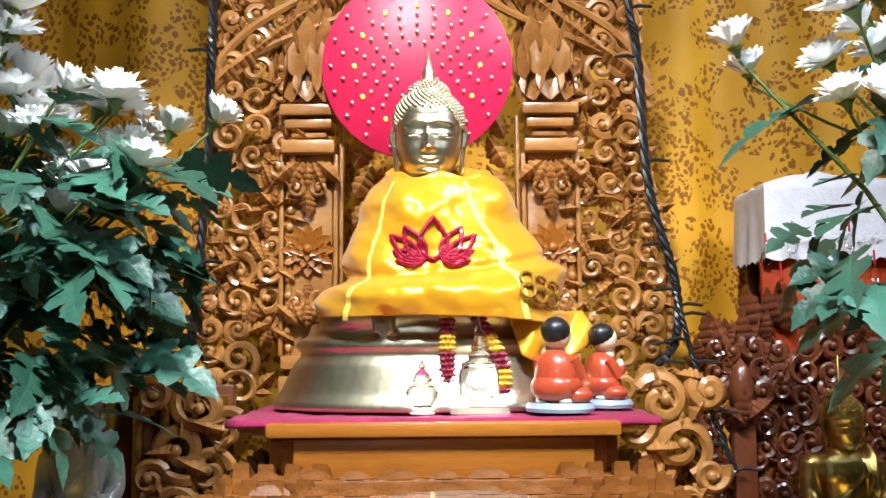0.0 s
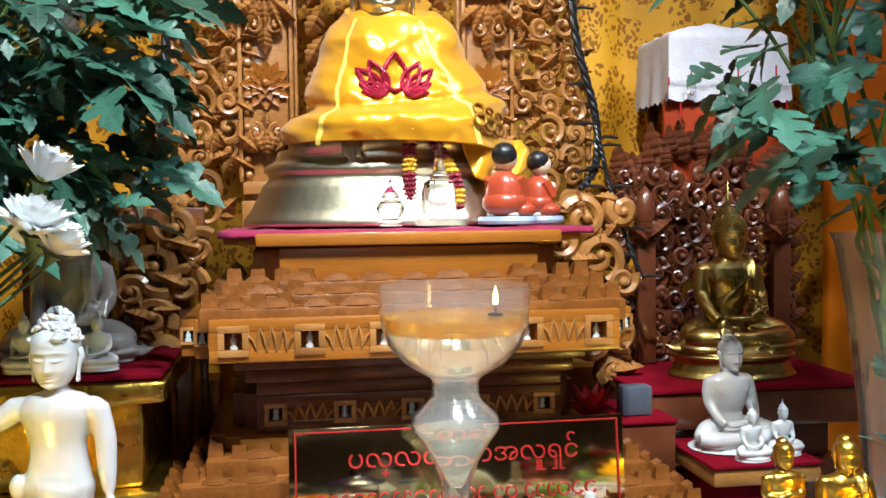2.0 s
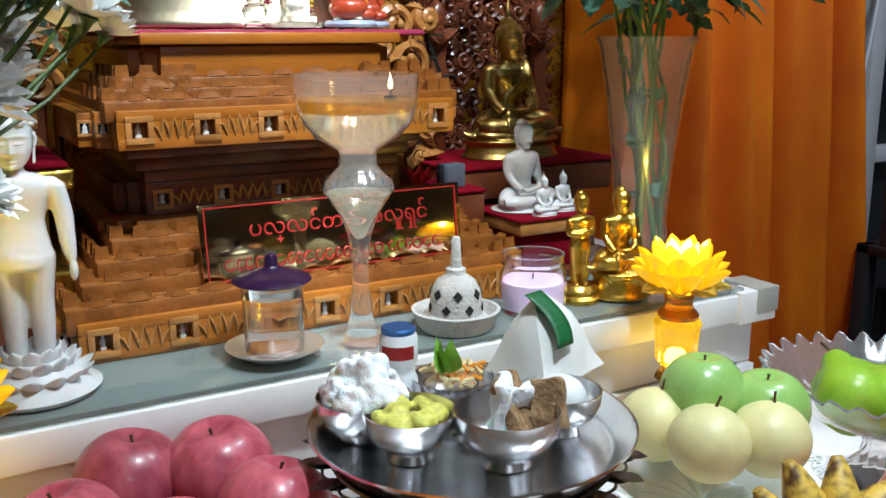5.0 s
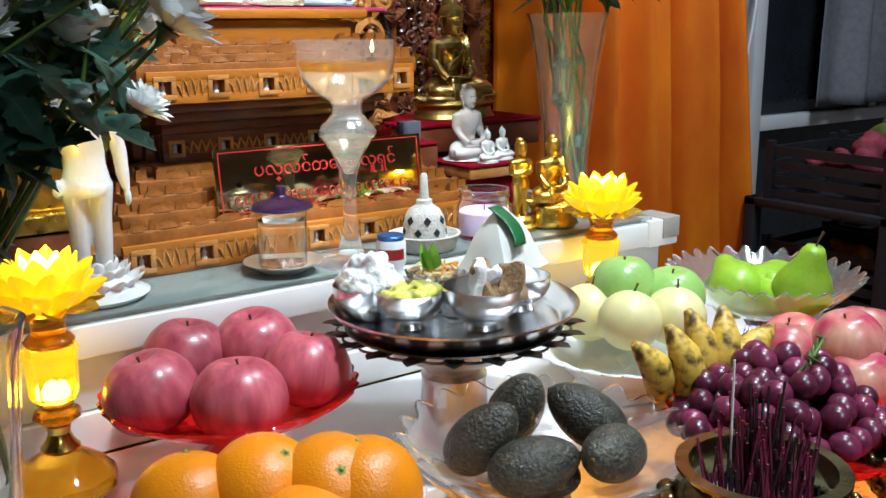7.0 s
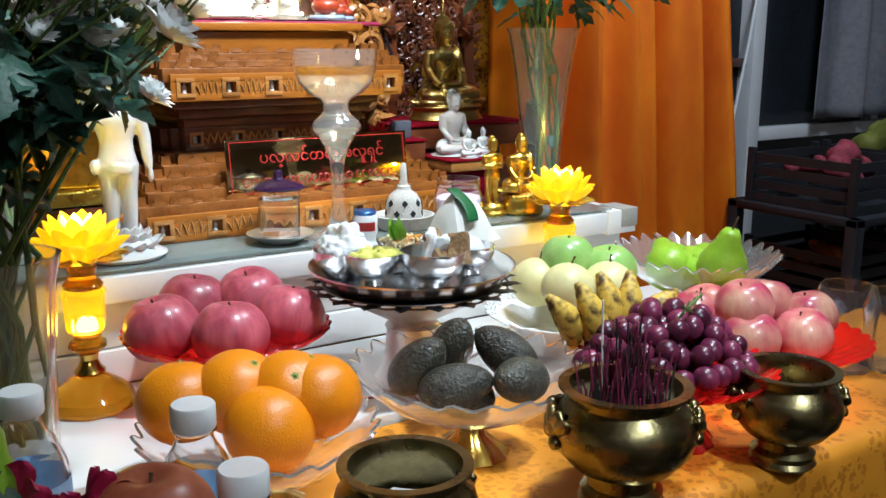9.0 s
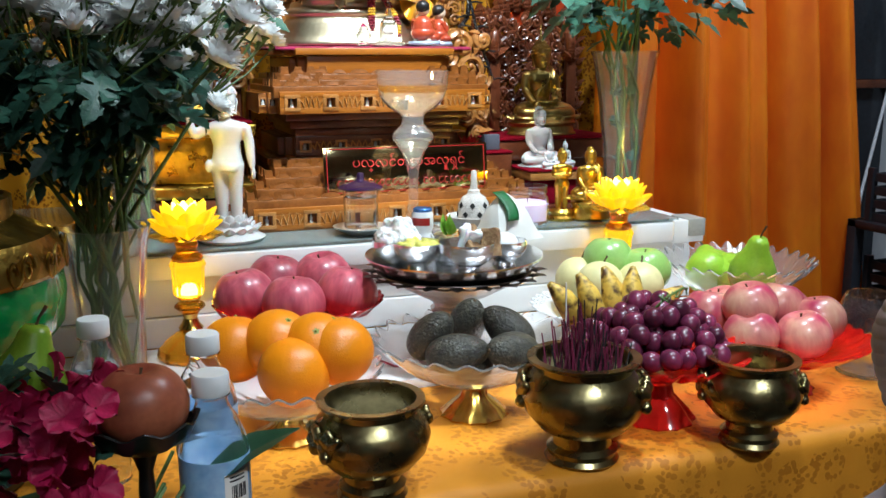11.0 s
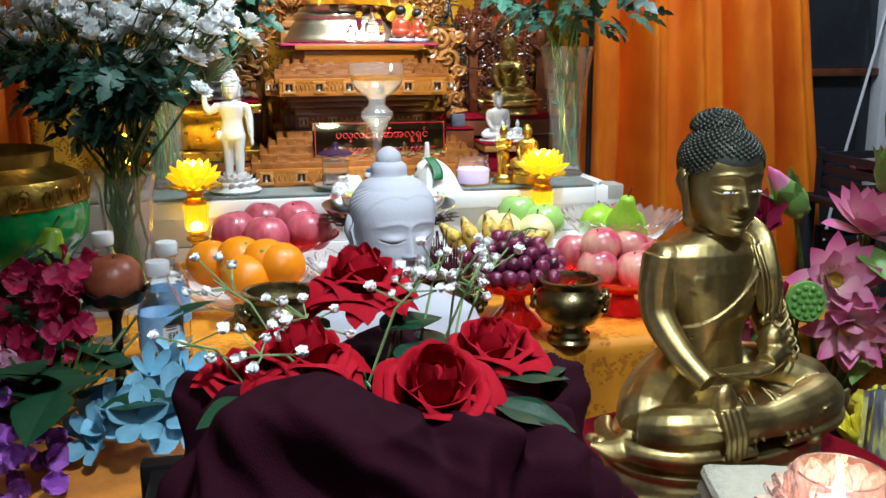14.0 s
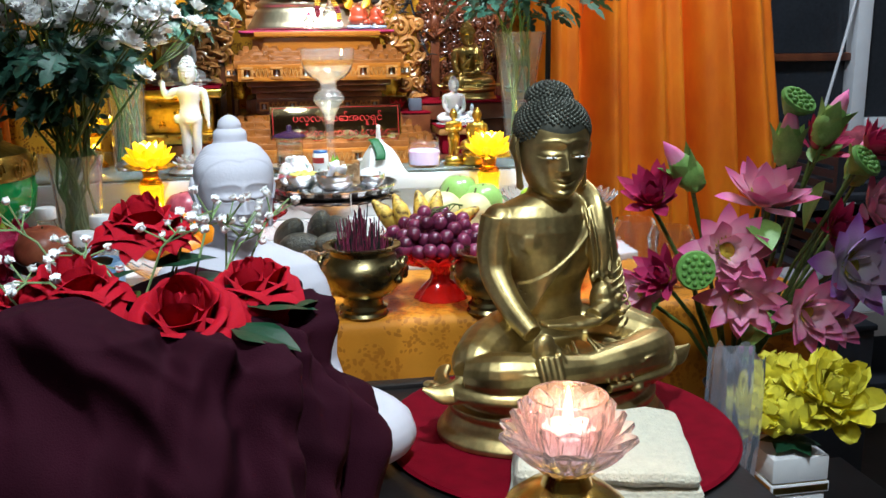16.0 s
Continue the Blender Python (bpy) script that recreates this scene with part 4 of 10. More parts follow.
def pillar(sgn):
    m = T(sgn * 0.128, -0.004, 0)
    w = 0.025
    p = solid("pillar", bmesh.new(), M_WOOD)
    p.parent = back
    bm = bmesh.new()
    box(bm, (-w, -0.004, rel(1.392)), (w, 0.024, rel(1.66)), 0.002)
    bm.transform(m)
    p.data = mesh_of("pillar", bm, M_WOOD)
    for x in (-w - 0.006, w + 0.001):
        bm = bmesh.new()
        box(bm, (x, -0.008, rel(1.446)), (x + 0.005, 0.02, rel(1.658)), 0.0015)
        bm.transform(m)
        part("edge_strip", bm, M_WOOD, p)
    for z0, z1, e in ((1.392, 1.425, 0.004), (1.432, 1.446, 0.002), (1.658, 1.672, 0.003), (1.676, 1.682, -0.006), (1.685, 1.695, 0.0), (1.698, 1.710, 0.005)):
        bm = bmesh.new()
        box(bm, (-w - e, -0.014 - e, rel(z0)), (w + e, 0.0265, rel(z1)), 0.002)
        bm.transform(m)
        part("moulding", bm, M_WOOD, p)
    # flame capital: a bud with pointed carved leaves round it
    bm = bmesh.new()
    lathe(bm, [(0.0, 0), (0.022, 0.002), (0.028, 0.018), (0.026, 0.045), (0.016, 0.08), (0.005, 0.105), (0, 0.112)], 20, (0, 0, rel(1.710)), sy=0.6)
    bm.transform(m)
    part("bud_capital", bm, M_WOOD, p, smooth=50)
    for k in range(4):
        ln = 0.052 - 0.004 * k
        me = mesh_of("capital_leaf", petal(bmesh.new(), Matrix(), ln, 0.030 - 0.003 * k, 0.45, -0.16 + 0.05 * k, 8, 0.8), M_WOOD, 50)
        for i in range(6 if k % 2 else 5):
            a = (i - (2.5 if k % 2 else 2)) * 0.60
            rr = (0.029, 0.030, 0.025, 0.015)[k]
            part("capital_leaf", me, None, p, at=m @ T(rr * math.sin(a), -0.62 * rr * math.cos(a), rel(1.710) + 0.003 + 0.024 * k) @ rotz(a) @ rotx(radians((84, 96, 104, 106)[k])))
    for ring, n, ln, wd, yy in ((0, 12, 0.027, 0.013, -0.006), (1, 10, 0.018, 0.010, -0.010), (2, 6, 0.010, 0.008, -0.013)):
        me = mesh_of("rosette_petal", petal(bmesh.new(), T(0, 0.002, 0), ln, wd, 0.4, 0.12, 5, 0.9), M_WOODHI, 50)
        for i in range(n):
            a = 2 * math.pi * (i + ring * 0.5) / n
            part("rosette_petal", me, None, p, at=m @ T(0, yy, rel(1.556)) @ roty(a) @ rotx(radians(90)))
    bm = ball(bmesh.new(), (0, -0.013, rel(1.556)), 0.0055, 10)
    bm.transform(m)
    part("rosette_heart", bm, M_WOODHI, p, smooth=50)
    # pendant of three leaves with pierced curls above and below the rosette
    for cz, s in ((1.625, 1.0), (1.505, 0.9)):
        bm = bmesh.new()
        for a in (-0.85, -0.4, 0, 0.4, 0.85):
            up = 1 if s == 1.0 else -1
            acanthus(bm, 0.012 * math.sin(a), rel(cz) + (0.024 if up > 0 else -0.026), -1.57 * up + a * up, 0.034 * s, -0.012)
        for q in (-1, 1):
            spiral(bm, q * 0.012, rel(cz) - 0.004, 0.0095, 1.4, q, 1.57, -0.010, 0.0026)
        acanthus(bm, 0, rel(cz) - 0.006, -1.57, 0.03, -0.014)
        acanthus(bm, 0, rel(cz) + 0.0, 1.57, 0.02, -0.014)
        bm.transform(m)
        part("leaf_pendant", bm, M_WOOD, p)


pillar(-1)
pillar(1)
bm = bmesh.new()
for sgn in (-1, 1):
    for i in range(9):
        acanthus(bm, sgn * 0.080, rel(1.42 + 0.032 * i), 1.57 + sgn * 0.5, 0.04, -0.002)
    box(bm, (sgn * 0.094 - 0.002, -0.006, rel(1.392)), (sgn * 0.094 + 0.002, 0.012, rel(1.70)), 0.001)
part("inner_leaf_border", bm, M_WOOD, back)
# ornate arch above the disc
bm = bmesh.new()
for k in range(2):
    pts = [(0.115 * math.cos(a) * (1 + 0.1 * k), -0.002, rel(1.745) + 0.125 * math.sin(a) * (1 + 0.1 * k)) for a in np.linspace(0.35, math.pi - 0.35, 30)]
    tube(bm, pts, 0.005, 6)
for a in np.linspace(0.3, math.pi - 0.3, 17):
    acanthus(bm, 0.125 * math.cos(a), rel(1.745) + 0.135 * math.sin(a), a, 0.05, 0.0)
part("arch", bm, M_WOOD, back)

# LED halo
halo = thing("halo_disc", T(-0.024, 0.972, 1.748), "red round halo board studded with small lamps", "halo")
bm = bmesh.new()
lathe(bm, [(0, -0.002), (0.0985, -0.002), (0.1, -0.001), (0.1, 0.001), (0.0985, 0.002), (0, 0.002)], 72, wave=lambda a, k, r: (1 + 0.006 * math.sin(36 * a) * (r > 0.05), 0.0))
bm.transform(rotx(radians(90)))
part("board", bm, M_DISC, halo)
bm = bmesh.new()
lathe(bm, [(0.0021, -0.001), (0.0021, 0.0018), (0.0014, 0.0034), (0, 0.004)], 8)
bm.transform(rotx(radians(90)))
LED = mesh_of("led", bm, M_LEDOFF)
LEDLIT = LED.copy()
LEDLIT.materials.clear()
LEDLIT.materials.append(M_LEDON)
for k, (r, n) in enumerate(((0.091, 20), (0.079, 18), (0.066, 24), (0.056, 18), (0.046, 16), (0.036, 14), (0.026, 10))):
    for i in range(n):
        a = 2 * math.pi * (i + 0.5 * (k % 2)) / n
        lit = r == 0.066 and i % 2 == 0
        part("led", LEDLIT if lit else LED, None, halo, at=T(r * math.cos(a), -0.0028, r * math.sin(a)))


# ---------------- statues ----------------
def organic(ob, voxel, smooth=9):
    r = ob.modifiers.new("blend", "REMESH")
    r.mode, r.voxel_size, r.use_smooth_shade = "VOXEL", voxel, True
    s = ob.modifiers.new("soften", "SMOOTH")
    s.factor, s.iterations = 0.5, smooth
    return ob


def smooth_at(z, zs, vs):
    """A smooth curve through the values vs at the ascending places zs."""
    zs, vs = np.asarray(zs, float), np.asarray(vs, float)
    z = min(max(z, zs[0]), zs[-1])
    i = min(int(np.searchsorted(zs, z, "right")) - 1, len(zs) - 2)
    m = np.gradient(vs, zs)
    h = zs[i + 1] - zs[i]
    t = (z - zs[i]) / h
    return float((1 + 2 * t) * (1 - t) ** 2 * vs[i] + t * (1 - t) ** 2 * h * m[i] + t * t * (3 - 2 * t) * vs[i + 1] + t * t * (t - 1) * h * m[i + 1])


def ramp(v, a, b):
    t = min(1, max(0, (v - a) / (b - a)))
    return t * t * (3 - 2 * t)


def head_form(bm, c, s, hair="curls", peak=0.06, seed=1, yaw=0.0, n=64, depth=1.0, eyes=False):
    """A statue head of height about 0.34 s, looking along -y; c is the middle of the face."""
    first = len(bm.verts)
    zs = (-0.131, -0.128, -0.118, -0.10, -0.07, -0.03, 0.01, 0.05, 0.09, 0.12, 0.145, 0.16)
    wide = (0.004, 0.030, 0.052, 0.070, 0.087, 0.098, 0.102, 0.104, 0.099, 0.082, 0.054, 0.004)
    front = (0.070, 0.080, 0.092, 0.098, 0.102, 0.106, 0.108, 0.110, 0.100, 0.080, 0.050, 0.004)
    rear = (-0.050, -0.030, 0.0, 0.026, 0.052, 0.074, 0.090, 0.102, 0.100, 0.086, 0.056, 0.004)

    if hair == "waves":
        wide = (0.004, 0.028, 0.047, 0.063, 0.082, 0.099, 0.107, 0.111, 0.107, 0.090, 0.060, 0.004)
        front, rear = tuple(1.04 * q for q in front), tuple(1.08 * q for q in rear)

    waved = hair == "waves"

    def g(x, m, w):
        return math.exp(-((x - m) / w) ** 2)

    def relief(x, z):
        ax = abs(x)
        up = min(1, max(0, (0.034 - z) / 0.078))
        d = (0.005 + 0.022 * up ** 1.3) * g(x, 0, 0.0090 + 0.0050 * up) * (1 if z > -0.040 else g(z, -0.040, 0.008)) * (1 if z < 0.034 else g(z, 0.034, 0.012))
        d += 0.0070 * g(ax, 0.0125, 0.0065) * g(z, -0.044, 0.007)
        zb = 0.026 + 0.017 * math.sin(math.pi * min(1, (ax / 0.090) ** 0.62) * 0.9)
        d += (0.0022 if waved else 0.0040) * g(z, zb, 0.0060) * min(1, ax / 0.01) * g(max(0, ax - 0.075), 0, 0.01)
        d -= (0.0034 if waved else 0.0055) * g(ax, 0.042, 0.030) * g(z, 0.012, 0.015)
        d += 0.0100 * g(ax, 0.043, 0.024) * g(z, 0.003, 0.0115)
        lid = -0.006 + 0.006 * ((ax - 0.043) / 0.028) ** 2
        d -= 0.0045 * g(z, lid, 0.0028) * (1 if ax < 0.070 else g(ax, 0.070, 0.004)) * (1 if ax > 0.018 else g(ax, 0.018, 0.004))
        d += 0.006 * g(ax, 0.052, 0.026) * g(z, -0.045, 0.026)
        zm = -0.0805 + 0.010 * (ax / 0.034) ** 2
        d += 0.0060 * g(x, 0, 0.021) * g(z, -0.0735 + 0.004 * (ax / 0.03) ** 2 - 0.002 * g(x, 0, 0.005), 0.0052) + 0.0068 * g(x, 0, 0.017) * g(z, -0.0885, 0.0062)
        d -= 0.0050 * g(z, zm, 0.0028) * g(max(0, ax - 0.028), 0, 0.006)
        d -= 0.004 * g(z, -0.0995, 0.006) * g(x, 0, 0.03)
        d += 0.009 * g(x, 0, 0.026) * g(z, -0.116, 0.012)
        return d

    rings = []
    rows_ = n * 5 // 4
    for j in range(rows_ + 1):
        z = -0.131 + 0.291 * (0.5 - 0.5 * math.cos(math.pi * j / rows_)) if n < 40 else -0.131 + 0.291 * j / rows_
        w, f, r = (smooth_at(z, zs, q) for q in (wide, front, rear))
        ring = []
        for i in range(n):
            a = 2 * math.pi * (i + 0.5 * math.sin(4 * math.pi * i / n) * 0.0) / n
            x, cy = w * math.sin(a), math.cos(a)
            y = -f * max(0, cy) ** 0.85 if cy > 0 else r * -cy
            if cy > 0:
                y -= relief(x, z) * depth * min(1, cy * 2.2)
            if waved:
                # combed hair: a soft step at the hairline, and grooves that sweep back from the parting
                q = abs(math.atan2(x, -y))
                zh = smooth_at(q, (0, 0.25, 0.6, 0.95, 1.2, 1.45, 1.8, 2.4, 3.15), (0.102, 0.108, 0.104, 0.080, 0.040, 0.004, -0.04, -0.07, -0.075))
                on = ramp(z - zh, -0.003, 0.005)
                if on:
                    ph = math.pi * (13 * (z - zh) / (0.160 - zh) + 0.25 * math.sin(3 * q))
                    lift = on * (0.0022 + 0.0028 * (abs(math.sin(ph)) ** 0.55 - 0.8) * ramp(q, 0.30, 0.85) * ramp(0.150 - z, 0.0, 0.03))
                    d = Vector((x, y - 0.01, z - 0.04)).normalized() * lift
                    x, y = x + d.x, y + d.y
            ring.append(bm.verts.new((x, y, z)))
        rings.append(ring)
    for ra, rb in zip(rings, rings[1:]):
        for i in range(n):
            bm.faces.new((ra[i], ra[(i + 1) % n], rb[(i + 1) % n], rb[i]))
    bm.faces.new(rings[0][::-1])
    bm.faces.new(rings[-1])
    for e in (-1, 1):
        tube(bm, [(e * 0.094, 0.006, 0.052), (e * 0.110, 0.012, 0.046), (e * 0.116, 0.012, 0.015), (e * 0.108, 0.004, -0.02), (e * 0.104, 0.0, -0.06), (e * 0.102, -0.004, -0.10), (e * 0.098, -0.004, -0.108)], [0.006, 0.018, 0.022, 0.014, 0.012, 0.015, 0.006], 10, flat=0.5)
        tube(bm, [(e * 0.106, -0.008, 0.045), (e * 0.118, -0.006, 0.02), (e * 0.110, -0.010, -0.02)], 0.005, 6)

    if waved:
        lathe(bm, [(0.060, -0.016), (0.053, -0.004), (0.0475, 0.004), (0.0480, 0.012), (0.0485, 0.022), (0.0455, 0.032), (0.0370, 0.0385), (0.0335, 0.041), (0.0345, 0.046), (0.0330, 0.055), (0.0275, 0.065), (0.0180, 0.0735), (0.0075, 0.0785), (0, 0.0795)], 56, (0, 0.016, 0.148))
    else:
        ball(bm, (0, 0.008, 0.066), (0.1095, 0.1165, 0.099), 24 if n < 40 else 72, mi=1)
        ball(bm, (0, 0.034, 0.152), (0.068, 0.070, 0.052), 24, mi=1)
    if peak:
        lathe(bm, [(0.030, 0), (0.020, 0.018), (0.024, 0.03), (0.012, 0.05), (0.003, 0.05 + peak), (0, 0.052 + peak)], 12, (0, 0.03, 0.20))
    if hair == "curls":
        for (cz, cy, rx, rz, lo, cnt) in ((0.066, 0.008, 0.1105, 0.100, -0.30, 620), (0.152, 0.034, 0.068, 0.052, 0.0, 160)):
            for i in range(cnt):
                zz = lo + (1 - lo) * (i + 0.5) / cnt
                a = i * 2.39996
                rr = math.sqrt(max(0, 1 - zz * zz))
                p = Vector((rx * rr * math.cos(a), cy + rx * 1.055 * rr * math.sin(a), cz + rz * zz))
                if p.y < -0.04 and p.z < 0.083 + 0.10 * abs(p.x) - 1.6 * max(0, abs(p.x) - 0.06):
                    continue
                d = Vector((p.x / rx, (p.y - cy) / rx, (p.z - cz) / rz)).normalized()
                m = Matrix.Translation(p) @ d.to_track_quat("Z", "Y").to_matrix().to_4x4()
                lathe(bm, [(0.0068, -0.004), (0.0062, 0.0020), (0.0038, 0.0052), (0, 0.0062)], 6, m=m, mi=1)
    if eyes:
        for e in (-1, 1):
            ball(bm, (e * 0.043, -0.1065 + 0.004, -0.0045), (0.018, 0.008, 0.0042), 12, mi=2)
            ball(bm, (e * 0.041, -0.111 + 0.004, -0.0040), (0.0045, 0.004, 0.0044), 8, mi=1)
    m = Matrix.Translation(c) @ rotz(yaw) @ Matrix.Scale(s, 4)
    bm.verts.ensure_lookup_table()
    for v in list(bm.verts)[first:]:
        v.co = m @ v.co


def blended(bm, voxel, smooth, thick=0.0):
    """The outer skin of overlapping forms as one smooth bmesh."""
    me = mesh_of("form", bm, M_PLASTER)
    ob = bpy.data.objects.new("form", me)
    scene.collection.objects.link(ob)
    if thick:
        ob.modifiers.new("thickness", "SOLIDIFY").thickness = thick
    organic(ob, voxel, smooth)
    skin = bpy.data.meshes.new_from_object(ob.evaluated_get(bpy.context.evaluated_depsgraph_get()))
    out = bmesh.new()
    out.from_mesh(skin)
    bpy.data.objects.remove(ob)
    bpy.data.meshes.remove(me)
    bpy.data.meshes.remove(skin)
    return out


def seated_form(robe="folds", touch=True):
    """A cross-legged statue's body of unit height from its seat, looking along -y, without the head."""
    bm = bmesh.new()
    ball(bm, (0, 0.07, 0.12), (0.22, 0.16, 0.13), 20)
    ball(bm, (0, -0.06, 0.07), (0.38, 0.22, 0.075), 24)
    for g in (-1, 1):
        limb(bm, [(g * 0.11, 0.05, 0.13), (g * 0.24, -0.03, 0.125), (g * 0.33, -0.10, 0.105), (g * 0.375, -0.14, 0.085)], [0.11, 0.105, 0.09, 0.06], 16)
        limb(bm, [(g * 0.375, -0.13, 0.085), (g * 0.29, -0.20, 0.090), (g * 0.14, -0.25, 0.092), (-g * 0.02, -0.265, 0.090), (-g * 0.14, -0.245, 0.10)], [0.062, 0.078, 0.068, 0.052, 0.036], 16)
        ball(bm, (g * 0.180, 0.03, 0.556), (0.060, 0.066, 0.060), 16)
    if robe == "full":
        prof = ((0.0, 0.36, 0.20), (0.08, 0.36, 0.21), (0.16, 0.33, 0.20), (0.26, 0.30, 0.17), (0.36, 0.305, 0.15), (0.45, 0.295, 0.14), (0.53, 0.275, 0.130), (0.59, 0.235, 0.110), (0.635, 0.150, 0.088), (0.665, 0.080, 0.068))
    else:
        prof = ((0.10, 0.160, 0.140), (0.20, 0.140, 0.115), (0.29, 0.138, 0.106), (0.37, 0.155, 0.114), (0.45, 0.182, 0.124), (0.52, 0.205, 0.122), (0.575, 0.205, 0.108), (0.61, 0.170, 0.090), (0.638, 0.095, 0.070))
    if robe == "full":
        for g in (-1, 1):
            limb(bm, [(g * 0.20, -0.02, 0.10), (g * 0.36, -0.10, 0.085), (g * 0.45, -0.17, 0.065), (g * 0.30, -0.28, 0.06), (0, -0.31, 0.05)], [0.12, 0.11, 0.085, 0.08, 0.07], 16)
    rings = [[bm.verts.new((rx * math.cos(q * math.pi / 18), 0.04 - 0.02 * (z > 0.3) + ry * math.sin(q * math.pi / 18), z)) for q in range(36)] for z, rx, ry in prof]
    for ra, rb in zip(rings, rings[1:]):
        for q in range(36):
            bm.faces.new((ra[q], ra[(q + 1) % 36], rb[(q + 1) % 36], rb[q]))
    bm.faces.new(rings[0][::-1])
    bm.faces.new(rings[-1])
    for g in (-1, 1):
        ball(bm, (g * 0.075, -0.060, 0.49), (0.080, 0.032, 0.055), 12)
    limb(bm, [(0, 0.035, 0.58), (0, 0.015, 0.66), (0, 0.0, 0.73)], [0.088, 0.072, 0.070], 14)
    for k in range(3):
        limb(bm, [(0.080 * math.sin(q), 0.018 - 0.078 * math.cos(q), 0.632 + 0.018 * k + 0.012 * abs(math.sin(q))) for q in np.linspace(-1.4, 1.4, 9)], 0.0035, 5)
    limb(bm, [(-0.188, 0.03, 0.57), (-0.208, 0.025, 0.47), (-0.212, 0.0, 0.375), (-0.198, -0.10, 0.280), (-0.175, -0.20, 0.215)], [0.062, 0.059, 0.052, 0.044, 0.035], 14)
    if touch:
        ball(bm, (-0.166, -0.262, 0.180), (0.042, 0.030, 0.055), 12)
        for i in range(4):
            x = -0.198 + 0.021 * i
            limb(bm, [(x, -0.288, 0.16), (x + 0.002, -0.322, 0.09), (x + 0.003, -0.326, 0.022 - 0.012 * (i in (1, 2)))], [0.0125, 0.011, 0.008], 8)
        limb(bm, [(-0.131, -0.262, 0.19), (-0.112, -0.290, 0.145), (-0.109, -0.300, 0.110)], [0.012, 0.011, 0.008], 8)
    else:
        ball(bm, (-0.08, -0.20, 0.21), (0.09, 0.05, 0.028), 12)
    limb(bm, [(0.188, 0.03, 0.57), (0.212, 0.025, 0.46), (0.218, -0.01, 0.35), (0.16, -0.13, 0.265), (0.07, -0.18, 0.235)], [0.064, 0.062, 0.058, 0.046, 0.036], 14)
    ball(bm, (0.0, -0.19, 0.228), (0.10, 0.045, 0.022), 12)
    for i in range(4):
        limb(bm, [(-0.03, -0.168 - 0.018 * i, 0.232), (-0.13 - 0.006 * (i in (1, 2)), -0.162 - 0.016 * i, 0.238)], [0.011, 0.008], 8)
    if robe == "folds":
        # chest drape: a hem across the breast and fine folds under it
        for k in range(9):
            f = k / 8
            limb(bm, [(0.120 - 0.020 * f, -0.075 - 0.01 * f, 0.60 - 0.03 * f), (0.085 - 0.06 * f, -0.104, 0.50 - 0.06 * f), (-0.02 - 0.045 * f, -0.102 + 0.008 * f, 0.405 - 0.075 * f), (-0.100 - 0.01 * f, -0.072 - 0.010 * f, 0.355 - 0.095 * f), (-0.140, -0.020, 0.335 - 0.105 * f)], 0.0055 if k == 0 else 0.0042, 6)
        # the folded shawl over the shoulder, with its scalloped end
        limb(bm, [(0.125, 0.03, 0.655), (0.128, -0.050, 0.61), (0.122, -0.098, 0.52), (0.126, -0.112, 0.44), (0.130, -0.112, 0.375)], [0.040, 0.044, 0.042, 0.040, 0.030], 12, flat=0.42)
        for k in range(5):
            limb(bm, [(0.090 + 0.018 * k, -0.072, 0.60), (0.086 + 0.019 * k, -0.121, 0.51), (0.092 + 0.019 * k, -0.132, 0.44), (0.098 + 0.018 * k, -0.128, 0.365 + 0.010 * (k % 2))], 0.0050, 6)
            ball(bm, (0.094 + 0.019 * k, -0.130, 0.358 + 0.012 * (k % 2)), (0.012, 0.012, 0.014), 8)
        # folds round the forearm, and the end that falls to the lap
        for k in range(6):
            limb(bm, [(0.272 - 0.006 * k, -0.02 - 0.014 * k, 0.40 - 0.026 * k), (0.235, -0.082 - 0.014 * k, 0.372 - 0.024 * k), (0.165, -0.118 - 0.014 * k, 0.352 - 0.024 * k)], 0.0060, 6)
            ball(bm, (0.135 + 0.022 * (k % 3), -0.150 - 0.008 * k, 0.325 - 0.016 * k), (0.017, 0.013, 0.013), 8)
        ball(bm, (0.135, -0.130, 0.285), (0.045, 0.045, 0.06), 12)
        # sweeping folds over knees and shins, and the skirt's frilled hem
        for g in (-1, 1):
            for k in range(5):
                limb(bm, [(g * (0.300 - 0.012 * k), -0.03 - 0.034 * k, 0.205 - 0.010 * k), (g * (0.385 - 0.016 * k), -0.13 - 0.026 * k, 0.150 - 0.012 * k), (g * (0.330 - 0.030 * k), -0.245 - 0.012 * k, 0.120 - 0.010 * k), (g * (0.20 - 0.02 * k), -0.312, 0.110 - 0.010 * k)], 0.0042, 6)
            for k in range(4):
                limb(bm, [(g * (0.03 + 0.020 * k), -0.21, 0.175 - 0.010 * k), (g * (0.04 + 0.026 * k), -0.275, 0.13), (g * (0.05 + 0.032 * k), -0.318, 0.05)], 0.0070, 6)
            limb(bm, [(g * 0.40, 0.02, 0.055), (g * 0.44, -0.06, 0.040), (g * 0.40, -0.18, 0.030), (g * 0.28, -0.27, 0.024), (g * 0.06, -0.30, 0.020)], [0.034, 0.030, 0.028, 0.026, 0.022], 8, flat=0.6)
            limb(bm, [(g * 0.36, -0.13, 0.040), (g * 0.455, -0.13, 0.026), (g * 0.535, -0.11, 0.052)], [0.060, 0.040, 0.008], 10, flat=0.45)
            for k in range(12):
                f = k / 11
                ball(bm, (g * (0.475 - 0.30 * f ** 1.6), -0.03 - 0.27 * f ** 0.9, 0.018 - 0.010 * f + 0.012 * (1 - f) ** 3), (0.024, 0.024, 0.014 + 0.006 * (k % 2)), 8)
    return bm


